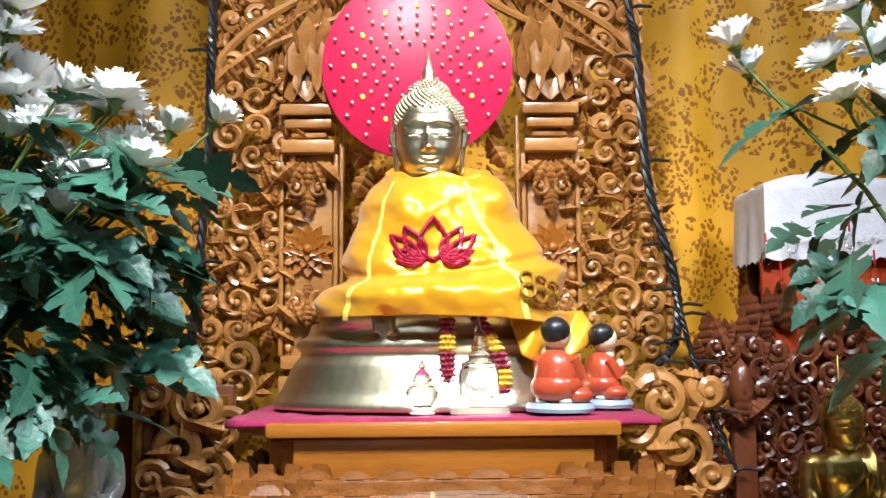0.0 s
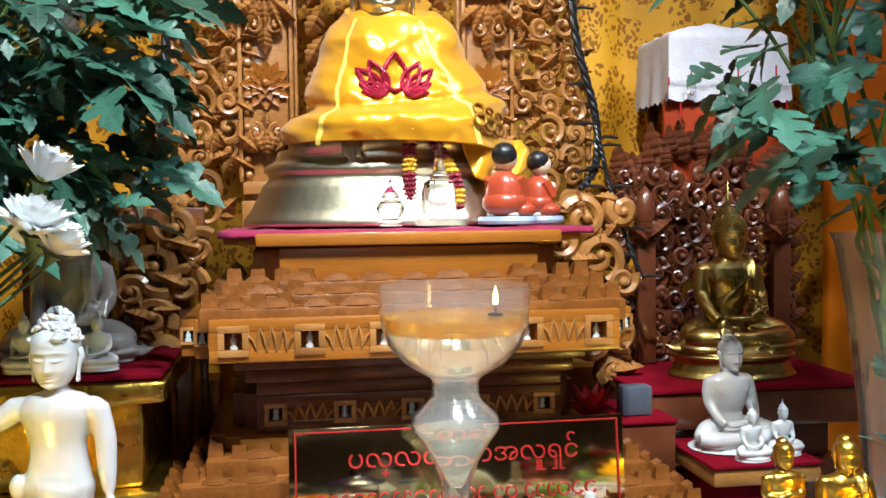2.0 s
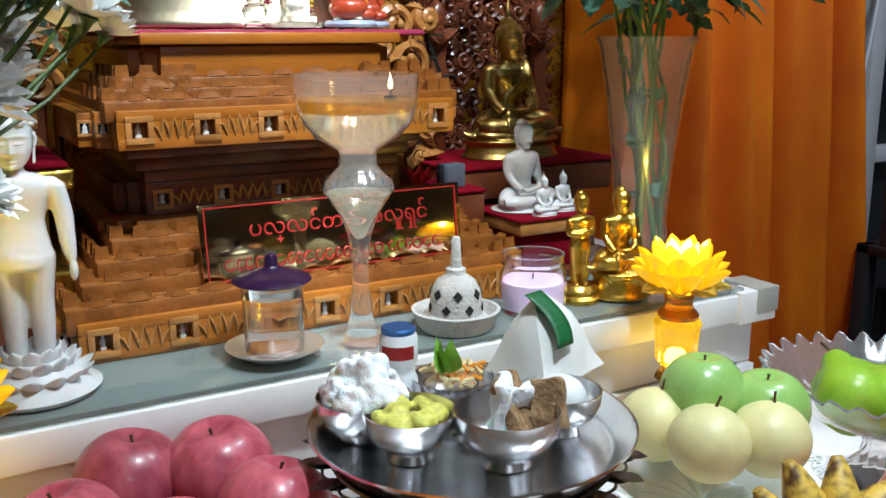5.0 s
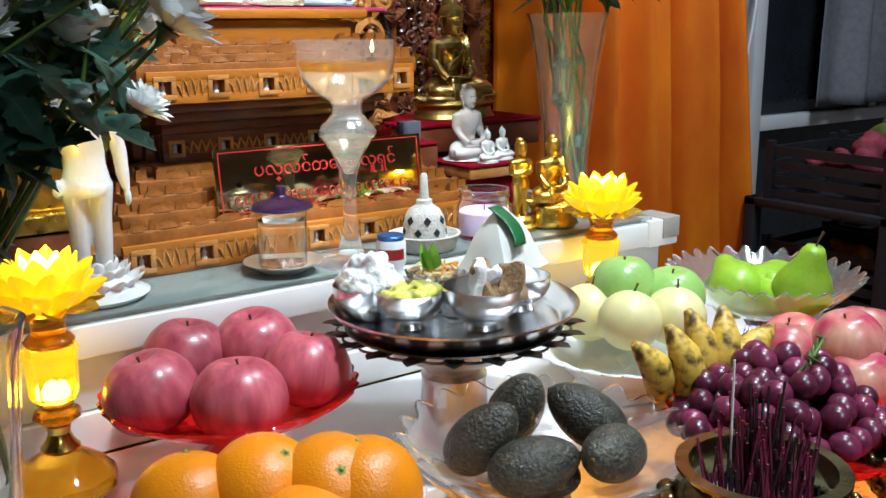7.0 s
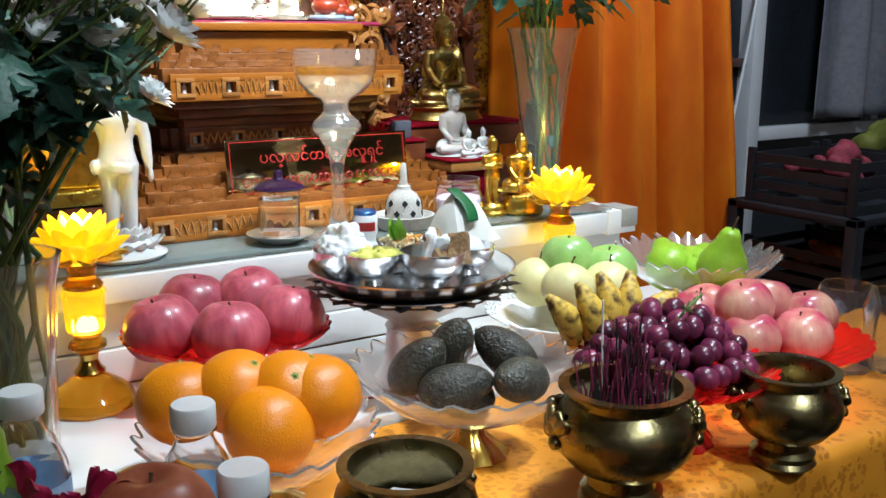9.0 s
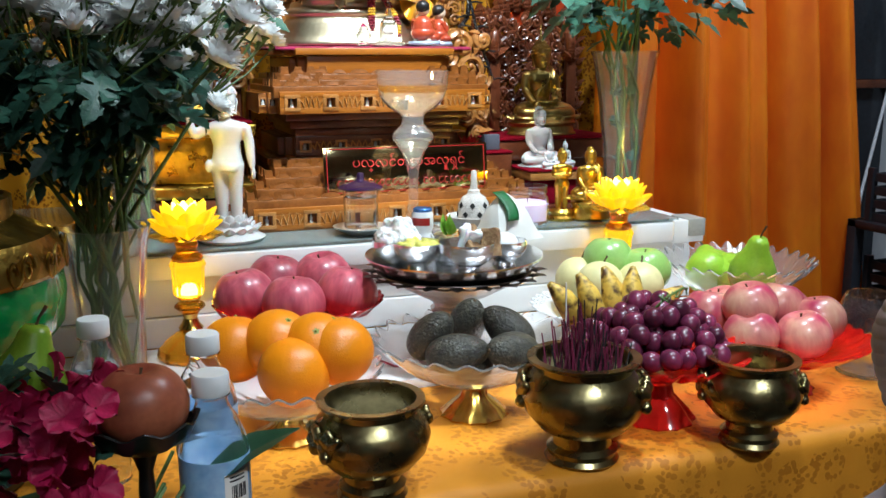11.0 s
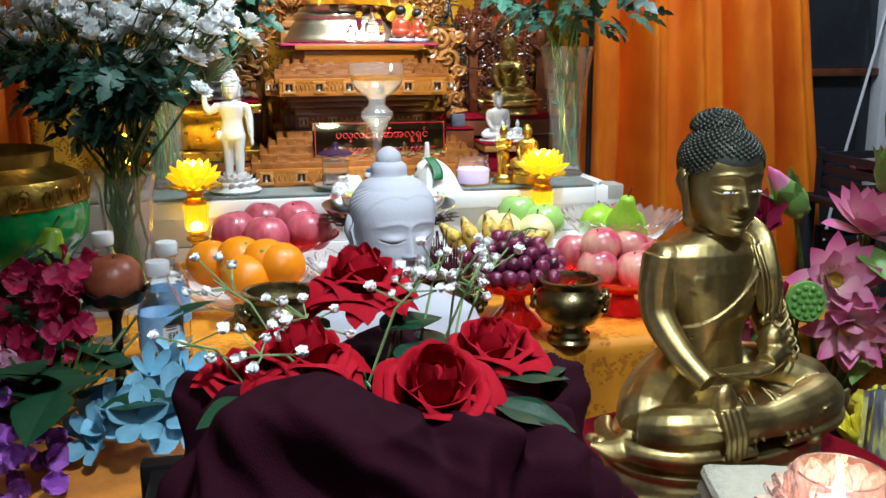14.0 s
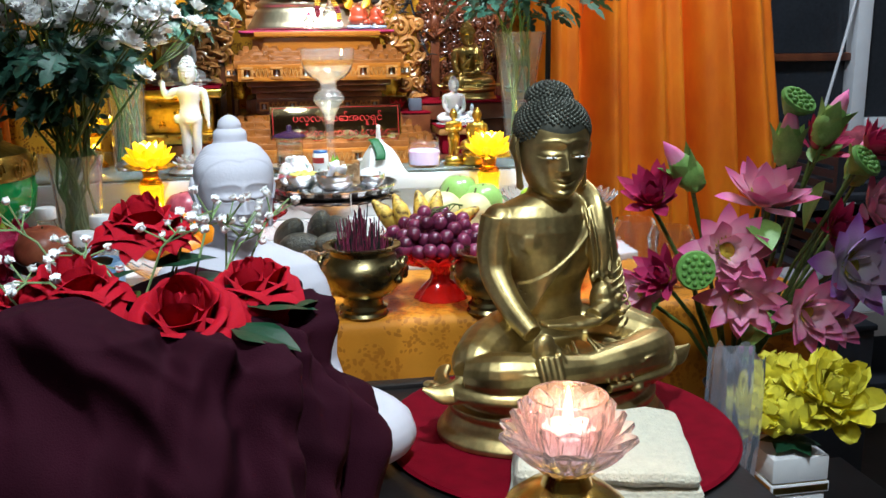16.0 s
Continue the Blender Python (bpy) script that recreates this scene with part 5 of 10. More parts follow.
def seated_statue(name, at, h, material, label, voxel=0.008, base=None, robe="folds", touch=True, hair="curls", peak=0.05, hs=0.98, yaw=0.0, smooth=6, n=64, depth=1.0, hairmat=None, eyes=False, spread=1.0, lift=0.0):
    bm = seated_form(robe, touch)
    if base:
        base(bm)
    bm = blended(bm, voxel, smooth)
    for v in bm.verts:
        v.co.x *= 1 + (spread - 1) * min(1, max(0, (0.30 - v.co.z) / 0.15))
    head_form(bm, (0, -0.005, 0.785 + lift), hs, hair, peak, 3, yaw, n, depth, eyes)
    bm.transform(Matrix.Scale(h, 4))
    return solid(name, bm, [material, hairmat or material, M_PLASTICW], label, "statue", at=at, smooth=60)


def round_base(z0, w, d, top=0.86):
    def f(bm):
        lathe(bm, [(0, z0), (1.0, z0), (1.0, z0 * 0.92), (0.94, z0 * 0.78), (0.90, z0 * 0.55), (0.88, z0 * 0.42), (0.90, z0 * 0.36), (0.96, z0 * 0.28), (0.98, z0 * 0.16), (top, 0.0), (top * 0.9, 0.03), (0, 0.04)], 48, (0, -0.04, 0), sx=w, sy=d)
    return f


def bell_base(z0, w, d):
    """A flared, moulded bell-shaped base."""
    def f(bm):
        lathe(bm, [(0, z0), (1.0, z0), (1.0, z0 * 0.90), (0.965, z0 * 0.80), (0.93, z0 * 0.74), (0.91, z0 * 0.60), (0.885, z0 * 0.50), (0.90, z0 * 0.44), (0.90, z0 * 0.36), (0.84, z0 * 0.28), (0.85, z0 * 0.16), (0.87, z0 * 0.06), (0.84, -0.005), (0, 0.0)], 64, (0, -0.04, 0), sx=w, sy=d)
    return f


M_PATINA = mat("dark_patina", (0.075, 0.080, 0.065), 0.5, 0.7, 0.3, 40, 0.2, 160)

# large gilt bronze statue on the front table
seated_statue("bronze_buddha_statue", T(0.158, -0.578, FRONT + 0.0515) @ rotz(radians(13)), 0.292, M_BRONZEB,
              "antique gold bronze seated statue with curled hair on a crimson mat", 0.0040, bell_base(-0.178, 0.435, 0.31), peak=0.0, hs=1.15, yaw=radians(-8), smooth=5, n=110, spread=1.0, hairmat=M_PATINA, eyes=True)
# white plaster statue behind the roses
seated_statue("white_plaster_statue", T(-0.152, -0.60, FRONT + 0.010), 0.298, M_PLASTER,
              "matt white plaster seated statue with waved hair and lowered eyes", 0.0065, round_base(-0.02, 0.44, 0.34), hair="waves", peak=0.0, robe="full", hs=1.06, yaw=radians(15), smooth=14, n=200, depth=0.92, lift=0.036)
# brass statue in the dark shrine
seated_statue("brass_buddha_statue", T(0.385, 0.925, 1.2495), 0.160, M_BRASS, "polished brass seated statue with a spired crown", 0.007, round_base(-0.19, 0.47, 0.34), peak=0.13, hs=1.1, n=48)
# small white seated statues
seated_statue("white_marble_statue", T(0.325, 0.800, 1.1705) @ rotz(radians(8)), 0.114, M_MARBLE, "small white marble seated statue on a red stand", 0.012, round_base(-0.02, 0.42, 0.34), hair="plain", peak=0.0, robe="", touch=False, n=40)
for px, py in ((0.322, 0.748), (0.362, 0.762)):
    seated_statue("tiny_white_statue", T(px, py, 1.1715) @ rotz(radians(4)), 0.046, M_MARBLE, "tiny white seated figurine in front of a larger one", 0.02, round_base(-0.08, 0.40, 0.32), hair="plain", peak=0.06, robe="", touch=False, n=24)
seated_statue("gold_leaf_statue", T(0.345, 0.628, SHELF + 0.038) @ rotz(radians(-10)), 0.094, M_GOLDLEAF, "small seated statue covered in crinkled gold leaf", 0.012, round_base(-0.38, 0.40, 0.34, 0.7), hair="plain", peak=0.0, n=32)
# dim alabaster statue and its tiny companions on the gilded stand
seated_statue("alabaster_statue", T(-0.325, 0.86, 1.276), 0.148, M_JADE, "grey alabaster seated statue on a gilded stand", 0.010, round_base(-0.03, 0.44, 0.30), hair="plain", peak=0.05, hs=1.2, n=48)
for px in (-0.350, -0.288):
    seated_statue("tiny_white_statue", T(px, 0.785, 1.2772), 0.046, M_MARBLE, "tiny white seated figurine before the alabaster statue", 0.02, round_base(-0.10, 0.42, 0.32), hair="plain", peak=0.08, robe="", touch=False, n=24)


def standing_form(bm, arms="down", hair="curls"):
    """A standing figure of unit height, looking along -y."""
    for g in (-1, 1):
        limb(bm, [(g * 0.058, 0.0, 0.03), (g * 0.060, 0.0, 0.25), (g * 0.066, 0.0, 0.46)], [0.044, 0.056, 0.074], 14)
        ball(bm, (g * 0.060, -0.03, 0.015), (0.034, 0.060, 0.022), 10)
        ball(bm, (g * 0.142, 0.0, 0.725), (0.048, 0.046, 0.046), 12)
    lathe(bm, [(0, 0.40), (0.11, 0.41), (0.128, 0.45), (0.124, 0.50), (0.112, 0.55), (0.108, 0.60), (0.122, 0.65), (0.140, 0.70), (0.142, 0.735), (0.115, 0.775), (0.06, 0.79), (0, 0.795)], 28, sy=0.64)
    limb(bm, [(0, 0, 0.74), (0, 0, 0.82)], [0.05, 0.042], 12)
    if arms == "down":
        limb(bm, [(0.155, 0, 0.735), (0.182, 0.005, 0.62), (0.190, -0.005, 0.52), (0.200, -0.018, 0.43)], [0.046, 0.043, 0.038, 0.026], 12)
        ball(bm, (0.206, -0.026, 0.385), (0.022, 0.028, 0.05), 10)
        limb(bm, [(-0.15, 0, 0.735), (-0.235, -0.01, 0.685), (-0.275, -0.02, 0.74), (-0.285, -0.02, 0.84)], [0.046, 0.042, 0.036, 0.024], 12)
        for k in range(5):
            limb(bm, [(-0.135, 0.0, 0.49 - 0.008 * k), (-0.05, -0.082, 0.47 - 0.012 * k), (0.06, -0.085, 0.45 - 0.008 * k), (0.13, 0, 0.47)], 0.009, 6)
        lathe(bm, [(0.12, 0.40), (0.135, 0.44), (0.122, 0.50), (0.11, 0.51)], 20, sy=0.7)
        ball(bm, (-0.15, -0.03, 0.45), (0.035, 0.03, 0.05), 10)
    else:
        for g in (-1, 1):
            limb(bm, [(g * 0.13, 0, 0.74), (g * 0.155, -0.01, 0.60), (g * 0.05, -0.10, 0.60)], [0.042, 0.038, 0.028], 10)
        ball(bm, (0, -0.105, 0.61), (0.06, 0.03, 0.04), 10)
        lathe(bm, [(0.10, 0.05), (0.12, 0.10), (0.115, 0.30), (0.12, 0.50)], 20, sy=0.75)
    return bm


bm = bmesh.new()
standing_form(bm, "down")
bm = blended(bm, 0.010, 5)
bm.transform(Matrix.Diagonal((0.89, 0.95, 1, 1)))
head_form(bm, (0, -0.005, 0.905), 0.76, "plain", 0.0, 5, 0.0, 48)
rw = random.Random(8)
for k in range(90):
    # loose locks over the crown and the topknot
    zz, a = rw.uniform(0.10, 1.0), rw.uniform(0, 6.3)
    rr = math.sqrt(1 - zz * zz)
    top = k % 3 == 0
    p = Vector((0.052 * rr * math.cos(a), 0.022 + 0.054 * rr * math.sin(a), 1.022 + 0.052 * zz)) if top else Vector((0.086 * rr * math.cos(a), 0.004 + 0.090 * rr * math.sin(a), 0.952 + 0.080 * zz))
    if p.y < -0.035 and p.z < 0.975:
        continue
    d = Vector((math.sin(a) * 0.022, -math.cos(a) * 0.022, rw.uniform(-0.012, 0.016)))
    limb(bm, [p - d, p + Vector((0, -0.006, 0.008)), p + d], [0.005, 0.0125, 0.004], 6)
bm.transform(T(0, 0, 0.10) @ Matrix.Diagonal((0.86, 0.86, 0.84, 1)))
lathe(bm, [(0, 0), (0.20, 0.0), (0.22, 0.02), (0.17, 0.05), (0.13, 0.09), (0.10, 0.12), (0, 0.125)], 36)
for k in range(3):
    for i in range(14 - 2 * k):
        a = 2 * math.pi * (i + 0.5 * k) / (14 - 2 * k)
        spoon_petal(bm, rotz(a) @ T(0, 0.085 - 0.012 * k, 0.020 + 0.028 * k) @ rotx(radians(8 + 18 * k)), 0.125 - 0.018 * k, 0.088, 0.5, 0.5, 0.006)
bm.transform(Matrix.Scale(0.258, 4))
white = solid("white_standing_statue", bm, M_MARBLE, "glossy white standing statue on a white lotus base", "statue", at=T(-0.290, 0.645, SHELF + 0.001) @ rotz(radians(-8)) @ Matrix.Scale(0.97, 4))

bm = bmesh.new()
standing_form(bm, "front", "plain")
bm = blended(bm, 0.012, 4)
head_form(bm, (0, -0.005, 0.905), 0.74, "plain", 0.0, 5, 0.0, 32)
bm.transform(T(0, 0, 0.14) @ Matrix.Scale(0.82, 4))
lathe(bm, [(0, 0), (0.19, 0.0), (0.19, 0.04), (0.15, 0.07), (0.17, 0.12), (0.14, 0.16), (0, 0.17)], 24)
bm.transform(Matrix.Scale(0.128, 4))
solid("gold_standing_statue", bm, M_GOLDLEAF, "small gold-leafed standing figure with folded arms", "statue", at=T(0.292, 0.635, SHELF + 0.0005))

# ---- the enthroned statue: gilt body, satin robe, base
bm = seated_form("")
bm.transform(Matrix.Scale(0.252, 4))
lathe(bm, [(0, -0.064), (0.158, -0.064), (0.158, -0.058), (0.150, -0.048), (0.137, -0.022), (0.130, -0.014), (0.131, -0.010), (0.136, -0.006), (0.134, 0.0), (0.124, 0.004), (0.12, 0.016), (0, 0.02)], 72, (0.005, -0.005, 0), sy=0.62)
bm = blended(bm, 0.0019, 6)
head_form(bm, (0, -0.0013, 0.785 * 0.252), 1.27 * 0.252, "curls", 0.05, 3, 0.0, 80, 1.0, True)
solid("enthroned_buddha_statue", bm, [M_PALEGOLD, M_PALEGOLD, M_PLASTICW], "pale gilt seated statue on a flared bell-shaped base", "statue", at=T(-0.012, 0.935, 1.4605), smooth=60)

# heights of the robe with its reach to either side and to the front
ROBE = ((1.474, 0.106, 0.133, 0.100), (1.490, 0.101, 0.133, 0.100), (1.506, 0.091, 0.131, 0.096), (1.518, 0.080, 0.127, 0.086), (1.538, 0.075, 0.117, 0.073), (1.563, 0.070, 0.102, 0.065), (1.585, 0.065, 0.090, 0.059), (1.604, 0.059, 0.079, 0.052), (1.616, 0.052, 0.068, 0.045), (1.627, 0.043, 0.054, 0.041), (1.640, 0.034, 0.038, 0.038))
ROBE_Z = [r[0] for r in ROBE]


def robe_point(a, z, lift=0.0):
    """A point of the satin robe at angle a (0: the front) and height z."""
    zz = float(np.clip(z, ROBE[0][0], ROBE[-1][0]))
    le, ri, ry = (smooth_at(zz, ROBE_Z, [r[k] for r in ROBE]) for k in (1, 2, 3))
    w = 0.5 + 0.5 * math.sin(a)
    rx = le + (ri - le) * w * w * (3 - 2 * w)
    f = (1.640 - zz) / 0.166
    x0 = rx * math.sin(a)
    soft = min(1, 3.2 * f) * (1 if abs(a) < 1.7 else 0.4)
    # broad pulls from the shoulders, a tucked edge across the lap, and soft dents between
    pull = math.atan2(x0 - 0.055, 1.655 - zz)
    pull2 = math.atan2(x0 + 0.055, 1.65 - zz)
    fold = soft * (0.0042 * math.sin(6.5 * pull + 0.9) + 0.0030 * math.sin(9.5 * pull2 + 2.2))
    fold += soft * 0.0085 * noise.noise((x0 * 20 + 3, zz * 24, 1.7)) + soft * 0.0048 * noise.noise((x0 * 48 + 30 * zz, zz * 44 - x0 * 20, 5.1)) + 0.0010 * soft * noise.noise((x0 * 110, zz * 110, 2.0))
    crease = zz - (1.511 + 0.075 * x0 + 0.9 * x0 * x0)
    fold += soft * (0.0085 * ramp(-crease, -0.006, 0.004) * ramp(crease, -0.045, -0.004) - 0.0050 * math.exp(-((crease - 0.008) / 0.006) ** 2))
    slant = zz - (1.575 - 0.42 * x0)
    fold += soft * 0.0040 * math.exp(-(slant / 0.010) ** 2) * ramp(x0, -0.02, 0.05)
    r = 1 + (fold + lift) / max(rx, ry)
    return Vector((-0.012 + rx * r * math.sin(a), 0.930 - ry * r * math.cos(a) - 0.006 * f, z))


robe = thing("satin_robe", T(0, 0, 0), "glossy yellow satin robe wrapped round the enthroned statue", "robe")
bm = bmesh.new()


def robe_fn(u, v):
    a = -math.pi + 2 * math.pi * u
    hem = 1.4765 + 0.006 * math.cos(a + 0.9) * (abs(a) < 1.6) + 0.0015 * math.sin(3 * a + 1)
    top = 1.613 + 0.0125 * (1 - math.cos(a)) + 0.0015 * math.sin(7 * a)
    t = max(0, v - 0.9) / 0.1
    p = robe_point(a, hem + (top - hem) * min(1, v / 0.9))
    if t:
        # the collar rolls over and turns in to the neck
        k = 1 - 0.42 * t * t
        p = Vector((-0.012 + (p.x + 0.012) * k, 0.930 + (p.y - 0.930) * k, p.z + 0.004 * math.sin(math.pi * t) * (1 + 0.5 * math.sin(9 * a)) - 0.004 * t * t))
    return p


sheet(bm, robe_fn, 200, 90, uv=(0.6, 0.2))
b = part("wrap", bm, M_SATIN, robe, smooth=180)
b.modifiers.new("cloth", "SOLIDIFY").thickness = 0.0012
bm = bmesh.new()


def tail(u, v):
    x = 0.058 + 0.075 * u + 0.012 * v
    return Vector((x, 0.862 + 0.03 * u - 0.012 * math.sin(3 * u + 1) + 0.006 * math.sin(9 * u + 4 * v), 1.486 - (0.055 - 0.016 * u) * v * (0.55 + 0.45 * math.sin(2.6 * u + 0.4))))


sheet(bm, tail, 30, 14)
part("hanging_tail", bm, M_SATIN, robe, smooth=180).modifiers.new("cloth", "SOLIDIFY").thickness = 0.0015
for a0, s in ((-0.74, 0.03), (0.66, 0.03)):
    bm = bmesh.new()
    sheet(bm, lambda u, v: robe_point(a0 * (1.0 - 0.25 * v) + s * (u * 2 - 1), 1.478 + 0.132 * v, 0.0012), 4, 60)
    part("ribbon_stripe", bm, M_SATINBAND, robe, smooth=180)


def on_robe(x, z, lift=0.0022):
    lo, hi = -1.5, 1.5
    for _ in range(30):
        mid = (lo + hi) / 2
        if robe_point(mid, z).x < x:
            lo = mid
        else:
            hi = mid
    return robe_point(lo, z, lift)


def outline_petal(bm, cx, cz, ang, ln, wd, th=0.0022):
    pts = []
    for i in range(21):
        f = i / 20
        w = wd * math.sin(math.pi * f ** 0.75)
        pts.append((f * ln, w))
    loop = pts + [(x, -w) for x, w in pts[-2:0:-1]]
    c, s = math.cos(ang), math.sin(ang)
    tube(bm, [on_robe(cx + x * c - w * s, cz + x * s + w * c) for x, w in loop + loop[:1]], th, 6, cap=False)


ecx, ecz = -0.008, 1.532
emblem = None
for ang, ln, wd, ox in ((90, 0.052, 0.017, 0.0), (118, 0.046, 0.011, -0.012), (62, 0.046, 0.011, 0.012), (138, 0.046, 0.009, -0.016), (42, 0.046, 0.009, 0.016),
                        (162, 0.034, 0.007, -0.014), (18, 0.034, 0.007, 0.014), (182, 0.030, 0.006, -0.012), (-2, 0.030, 0.006, 0.012)):
    bm = bmesh.new()
    outline_petal(bm, ecx + ox * 0.74, ecz, radians(ang), ln * 0.76, wd * 0.74, 0.0024)
    if emblem is None:
        emblem = part("lotus_emblem", bm, M_EMBLEM, robe, "red sequin lotus emblem")
    else:
        part("emblem_petal", bm, M_EMBLEM, emblem)
knot = None
for i in range(3):
    for j in range(2):
        cx, cz = 0.074 + 0.012 * i, 1.503 + 0.011 * j - 0.004 * i
        pts = [on_robe(cx + 0.0065 * math.cos(a), cz + 0.0065 * math.sin(a), 0.0034) for a in np.linspace(0, 2 * math.pi, 17)]
        bm = tube(bmesh.new(), pts, 0.0017, 6, cap=False)
        if knot is None:
            knot = part("knot_emblem", bm, M_EMBLEM2, robe, "bronze thread knot emblem")
        else:
            part("thread_ring", bm, M_EMBLEM2, knot)


# ---------------- on the glass shelf ----------------
def flame(bm, c, s=1.0, mi=0):
    lathe(bm, [(0, 0), (0.0016 * s, 0.001 * s), (0.0026 * s, 0.004 * s), (0.0021 * s, 0.009 * s), (0.0008 * s, 0.0145 * s), (0, 0.0175 * s)], 10, c, mi=mi)


gob = thing("oil_lamp_goblet", T(0.010, 0.622, SHELF + 0.0005), "tall clear glass goblet lamp half full of amber oil", "lamp")
bm = bmesh.new()
out = [(0, 0), (0.056, 0), (0.057, 0.0015), (0.045, 0.004), (0.019, 0.007), (0.0155, 0.010), (0.0150, 0.018), (0.0125, 0.024), (0.0105, 0.034), (0.0088, 0.05), (0.0082, 0.075), (0.0090, 0.095), (0.0118, 0.112), (0.019, 0.131), (0.029, 0.147), (0.0345, 0.154), (0.0352, 0.158), (0.0325, 0.165), (0.0225, 0.174), (0.0185, 0.179), (0.0182, 0.191), (0.0215, 0.195), (0.040, 0.206), (0.052, 0.220), (0.0575, 0.236), (0.0588, 0.252), (0.0592, 0.2655)]
inn = [(0.0578, 0.2655), (0.0573, 0.252), (0.0559, 0.237), (0.0502, 0.222), (0.039, 0.209), (0.020, 0.198), (0.0168, 0.191), (0.0170, 0.179), (0.0210, 0.1745), (0.0312, 0.1645), (0.0338, 0.158), (0.0330, 0.154), (0.0275, 0.147), (0.0172, 0.131), (0.0095, 0.116), (0.004, 0.108), (0, 0.107)]
lathe(bm, out + inn, 56)
part("glass", bm, M_GOBLET, gob).visible_shadow = False
bm = bmesh.new()
lathe(bm, [(0, 0.1075), (0.0037, 0.1085), (0.0092, 0.1162), (0.0169, 0.131), (0.0272, 0.147), (0.0318, 0.1525), (0, 0.1525)], 48)
part("knop_water", bm, M_CLOUDY, gob, "cloudy water in the hollow stem").visible_shadow = False
bm = bmesh.new()
lathe(bm, [(0, 0.1985), (0.0205, 0.1990), (0.0385, 0.2095), (0.0495, 0.2225), (0.0528, 0.2305), (0, 0.2305)], 48)
part("water", bm, M_CLOUDY, gob, "pale cloudy water under the oil").visible_shadow = False
bm = bmesh.new()
lathe(bm, [(0, 0.2309), (0.0529, 0.2309), (0.0553, 0.2372), (0.0560, 0.242), (0, 0.242)], 48)
part("oil", bm, M_OIL, gob, "layer of clear amber oil").visible_shadow = False
bm = bmesh.new()
lathe(bm, [(0, 0.2425), (0.006, 0.2425), (0.006, 0.244), (0.0008, 0.2445), (0.0008, 0.250), (0, 0.2505)], 12, (0.030, -0.012, 0))
part("floating_wick", bm, M_BLACK, gob)
bm = bmesh.new()
flame(bm, (0.030, -0.012, 0.2505), 0.85)
part("flame", bm, M_FLAME, gob)

cup = thing("lidded_water_glass", T(-0.080, 0.625, SHELF + 0.0005), "fluted water glass with a dark purple lid", "glass")
bm = bmesh.new()
lathe(bm, [(0, 0.006), (0.026, 0.006), (0.0275, 0.010), (0.028, 0.03), (0.0295, 0.075), (0.0285, 0.075), (0.027, 0.030), (0.026, 0.012), (0, 0.011)], 40, wave=lambda a, k, r: (1 + (0.03 * math.cos(12 * a) if k in (1, 2, 3) else 0), 0))
part("tumbler", bm, M_GLASS, cup).visible_shadow = False
bm = bmesh.new()
lathe(bm, [(0, 0.0115), (0.0255, 0.0125), (0.0265, 0.030), (0.0278, 0.062), (0, 0.062)], 32)
part("water", bm, M_WATER, cup).visible_shadow = False
bm = bmesh.new()
lathe(bm, [(0.0285, 0.076), (0.036, 0.0755), (0.0375, 0.077), (0.034, 0.080), (0.020, 0.085), (0.008, 0.089), (0.006, 0.092), (0.0062, 0.099), (0.0045, 0.1015), (0, 0.102)], 36)
part("lid", bm, M_PURPLE, cup, "dark purple domed lid")
bm = bmesh.new()
lathe(bm, [(0, 0), (0.022, 0), (0.024, 0.001), (0.046, 0.0125), (0.047, 0.0138), (0.0455, 0.0138), (0.024, 0.0035), (0, 0.003)], 44)
solid("steel_saucer", bm, M_SAUCER, "shallow stainless steel saucer under the water glass", "saucer", at=T(-0.080, 0.625, SHELF + 0.0003))

burner = thing("stupa_incense_burner", T(0.117, 0.618, SHELF + 0.0005), "grey stoneware stupa incense burner standing in a saucer", "burner")
bm = bmesh.new()
lathe(bm, [(0, 0), (0.036, 0), (0.040, 0.004), (0.046, 0.019), (0.047, 0.021), (0.043, 0.0215), (0.036, 0.011), (0, 0.009)], 48, wave=lambda a, k, r: (1 + 0.006 * math.sin(7 * a + k), 0))
part("saucer", bm, M_CERAMIC, burner)
bm = bmesh.new()
lathe(bm, [(0.030, 0.0095), (0.031, 0.014), (0.028, 0.017), (0.0275, 0.030), (0.0255, 0.042), (0.020, 0.052), (0.0115, 0.058), (0.0105, 0.060), (0.0105, 0.064), (0.0065, 0.066), (0.0052, 0.080), (0.0045, 0.096), (0.003, 0.098), (0, 0.098)], 40)
part("dome", bm, M_CERAMIC, burner)
# black diamonds on the closed dome stand for the dark in its vents
for row, zz, rr, n in ((0, 0.025, 0.0279, 7), (1, 0.040, 0.0262, 7)):
    for i in range(n):
        a = 2 * math.pi * (i + 0.5 * row) / n
        bm = bmesh.new()
        prism(bm, [(-0.0050, 0), (0, -0.0056), (0.0050, 0), (0, 0.0056)], Matrix(), 0.0024)
        part("vent_hole", bm, M_HOLESHADE, burner, at=rotz(a) @ T(0, -rr + 0.0008, zz) @ rotx(radians(-8 - 12 * row)))

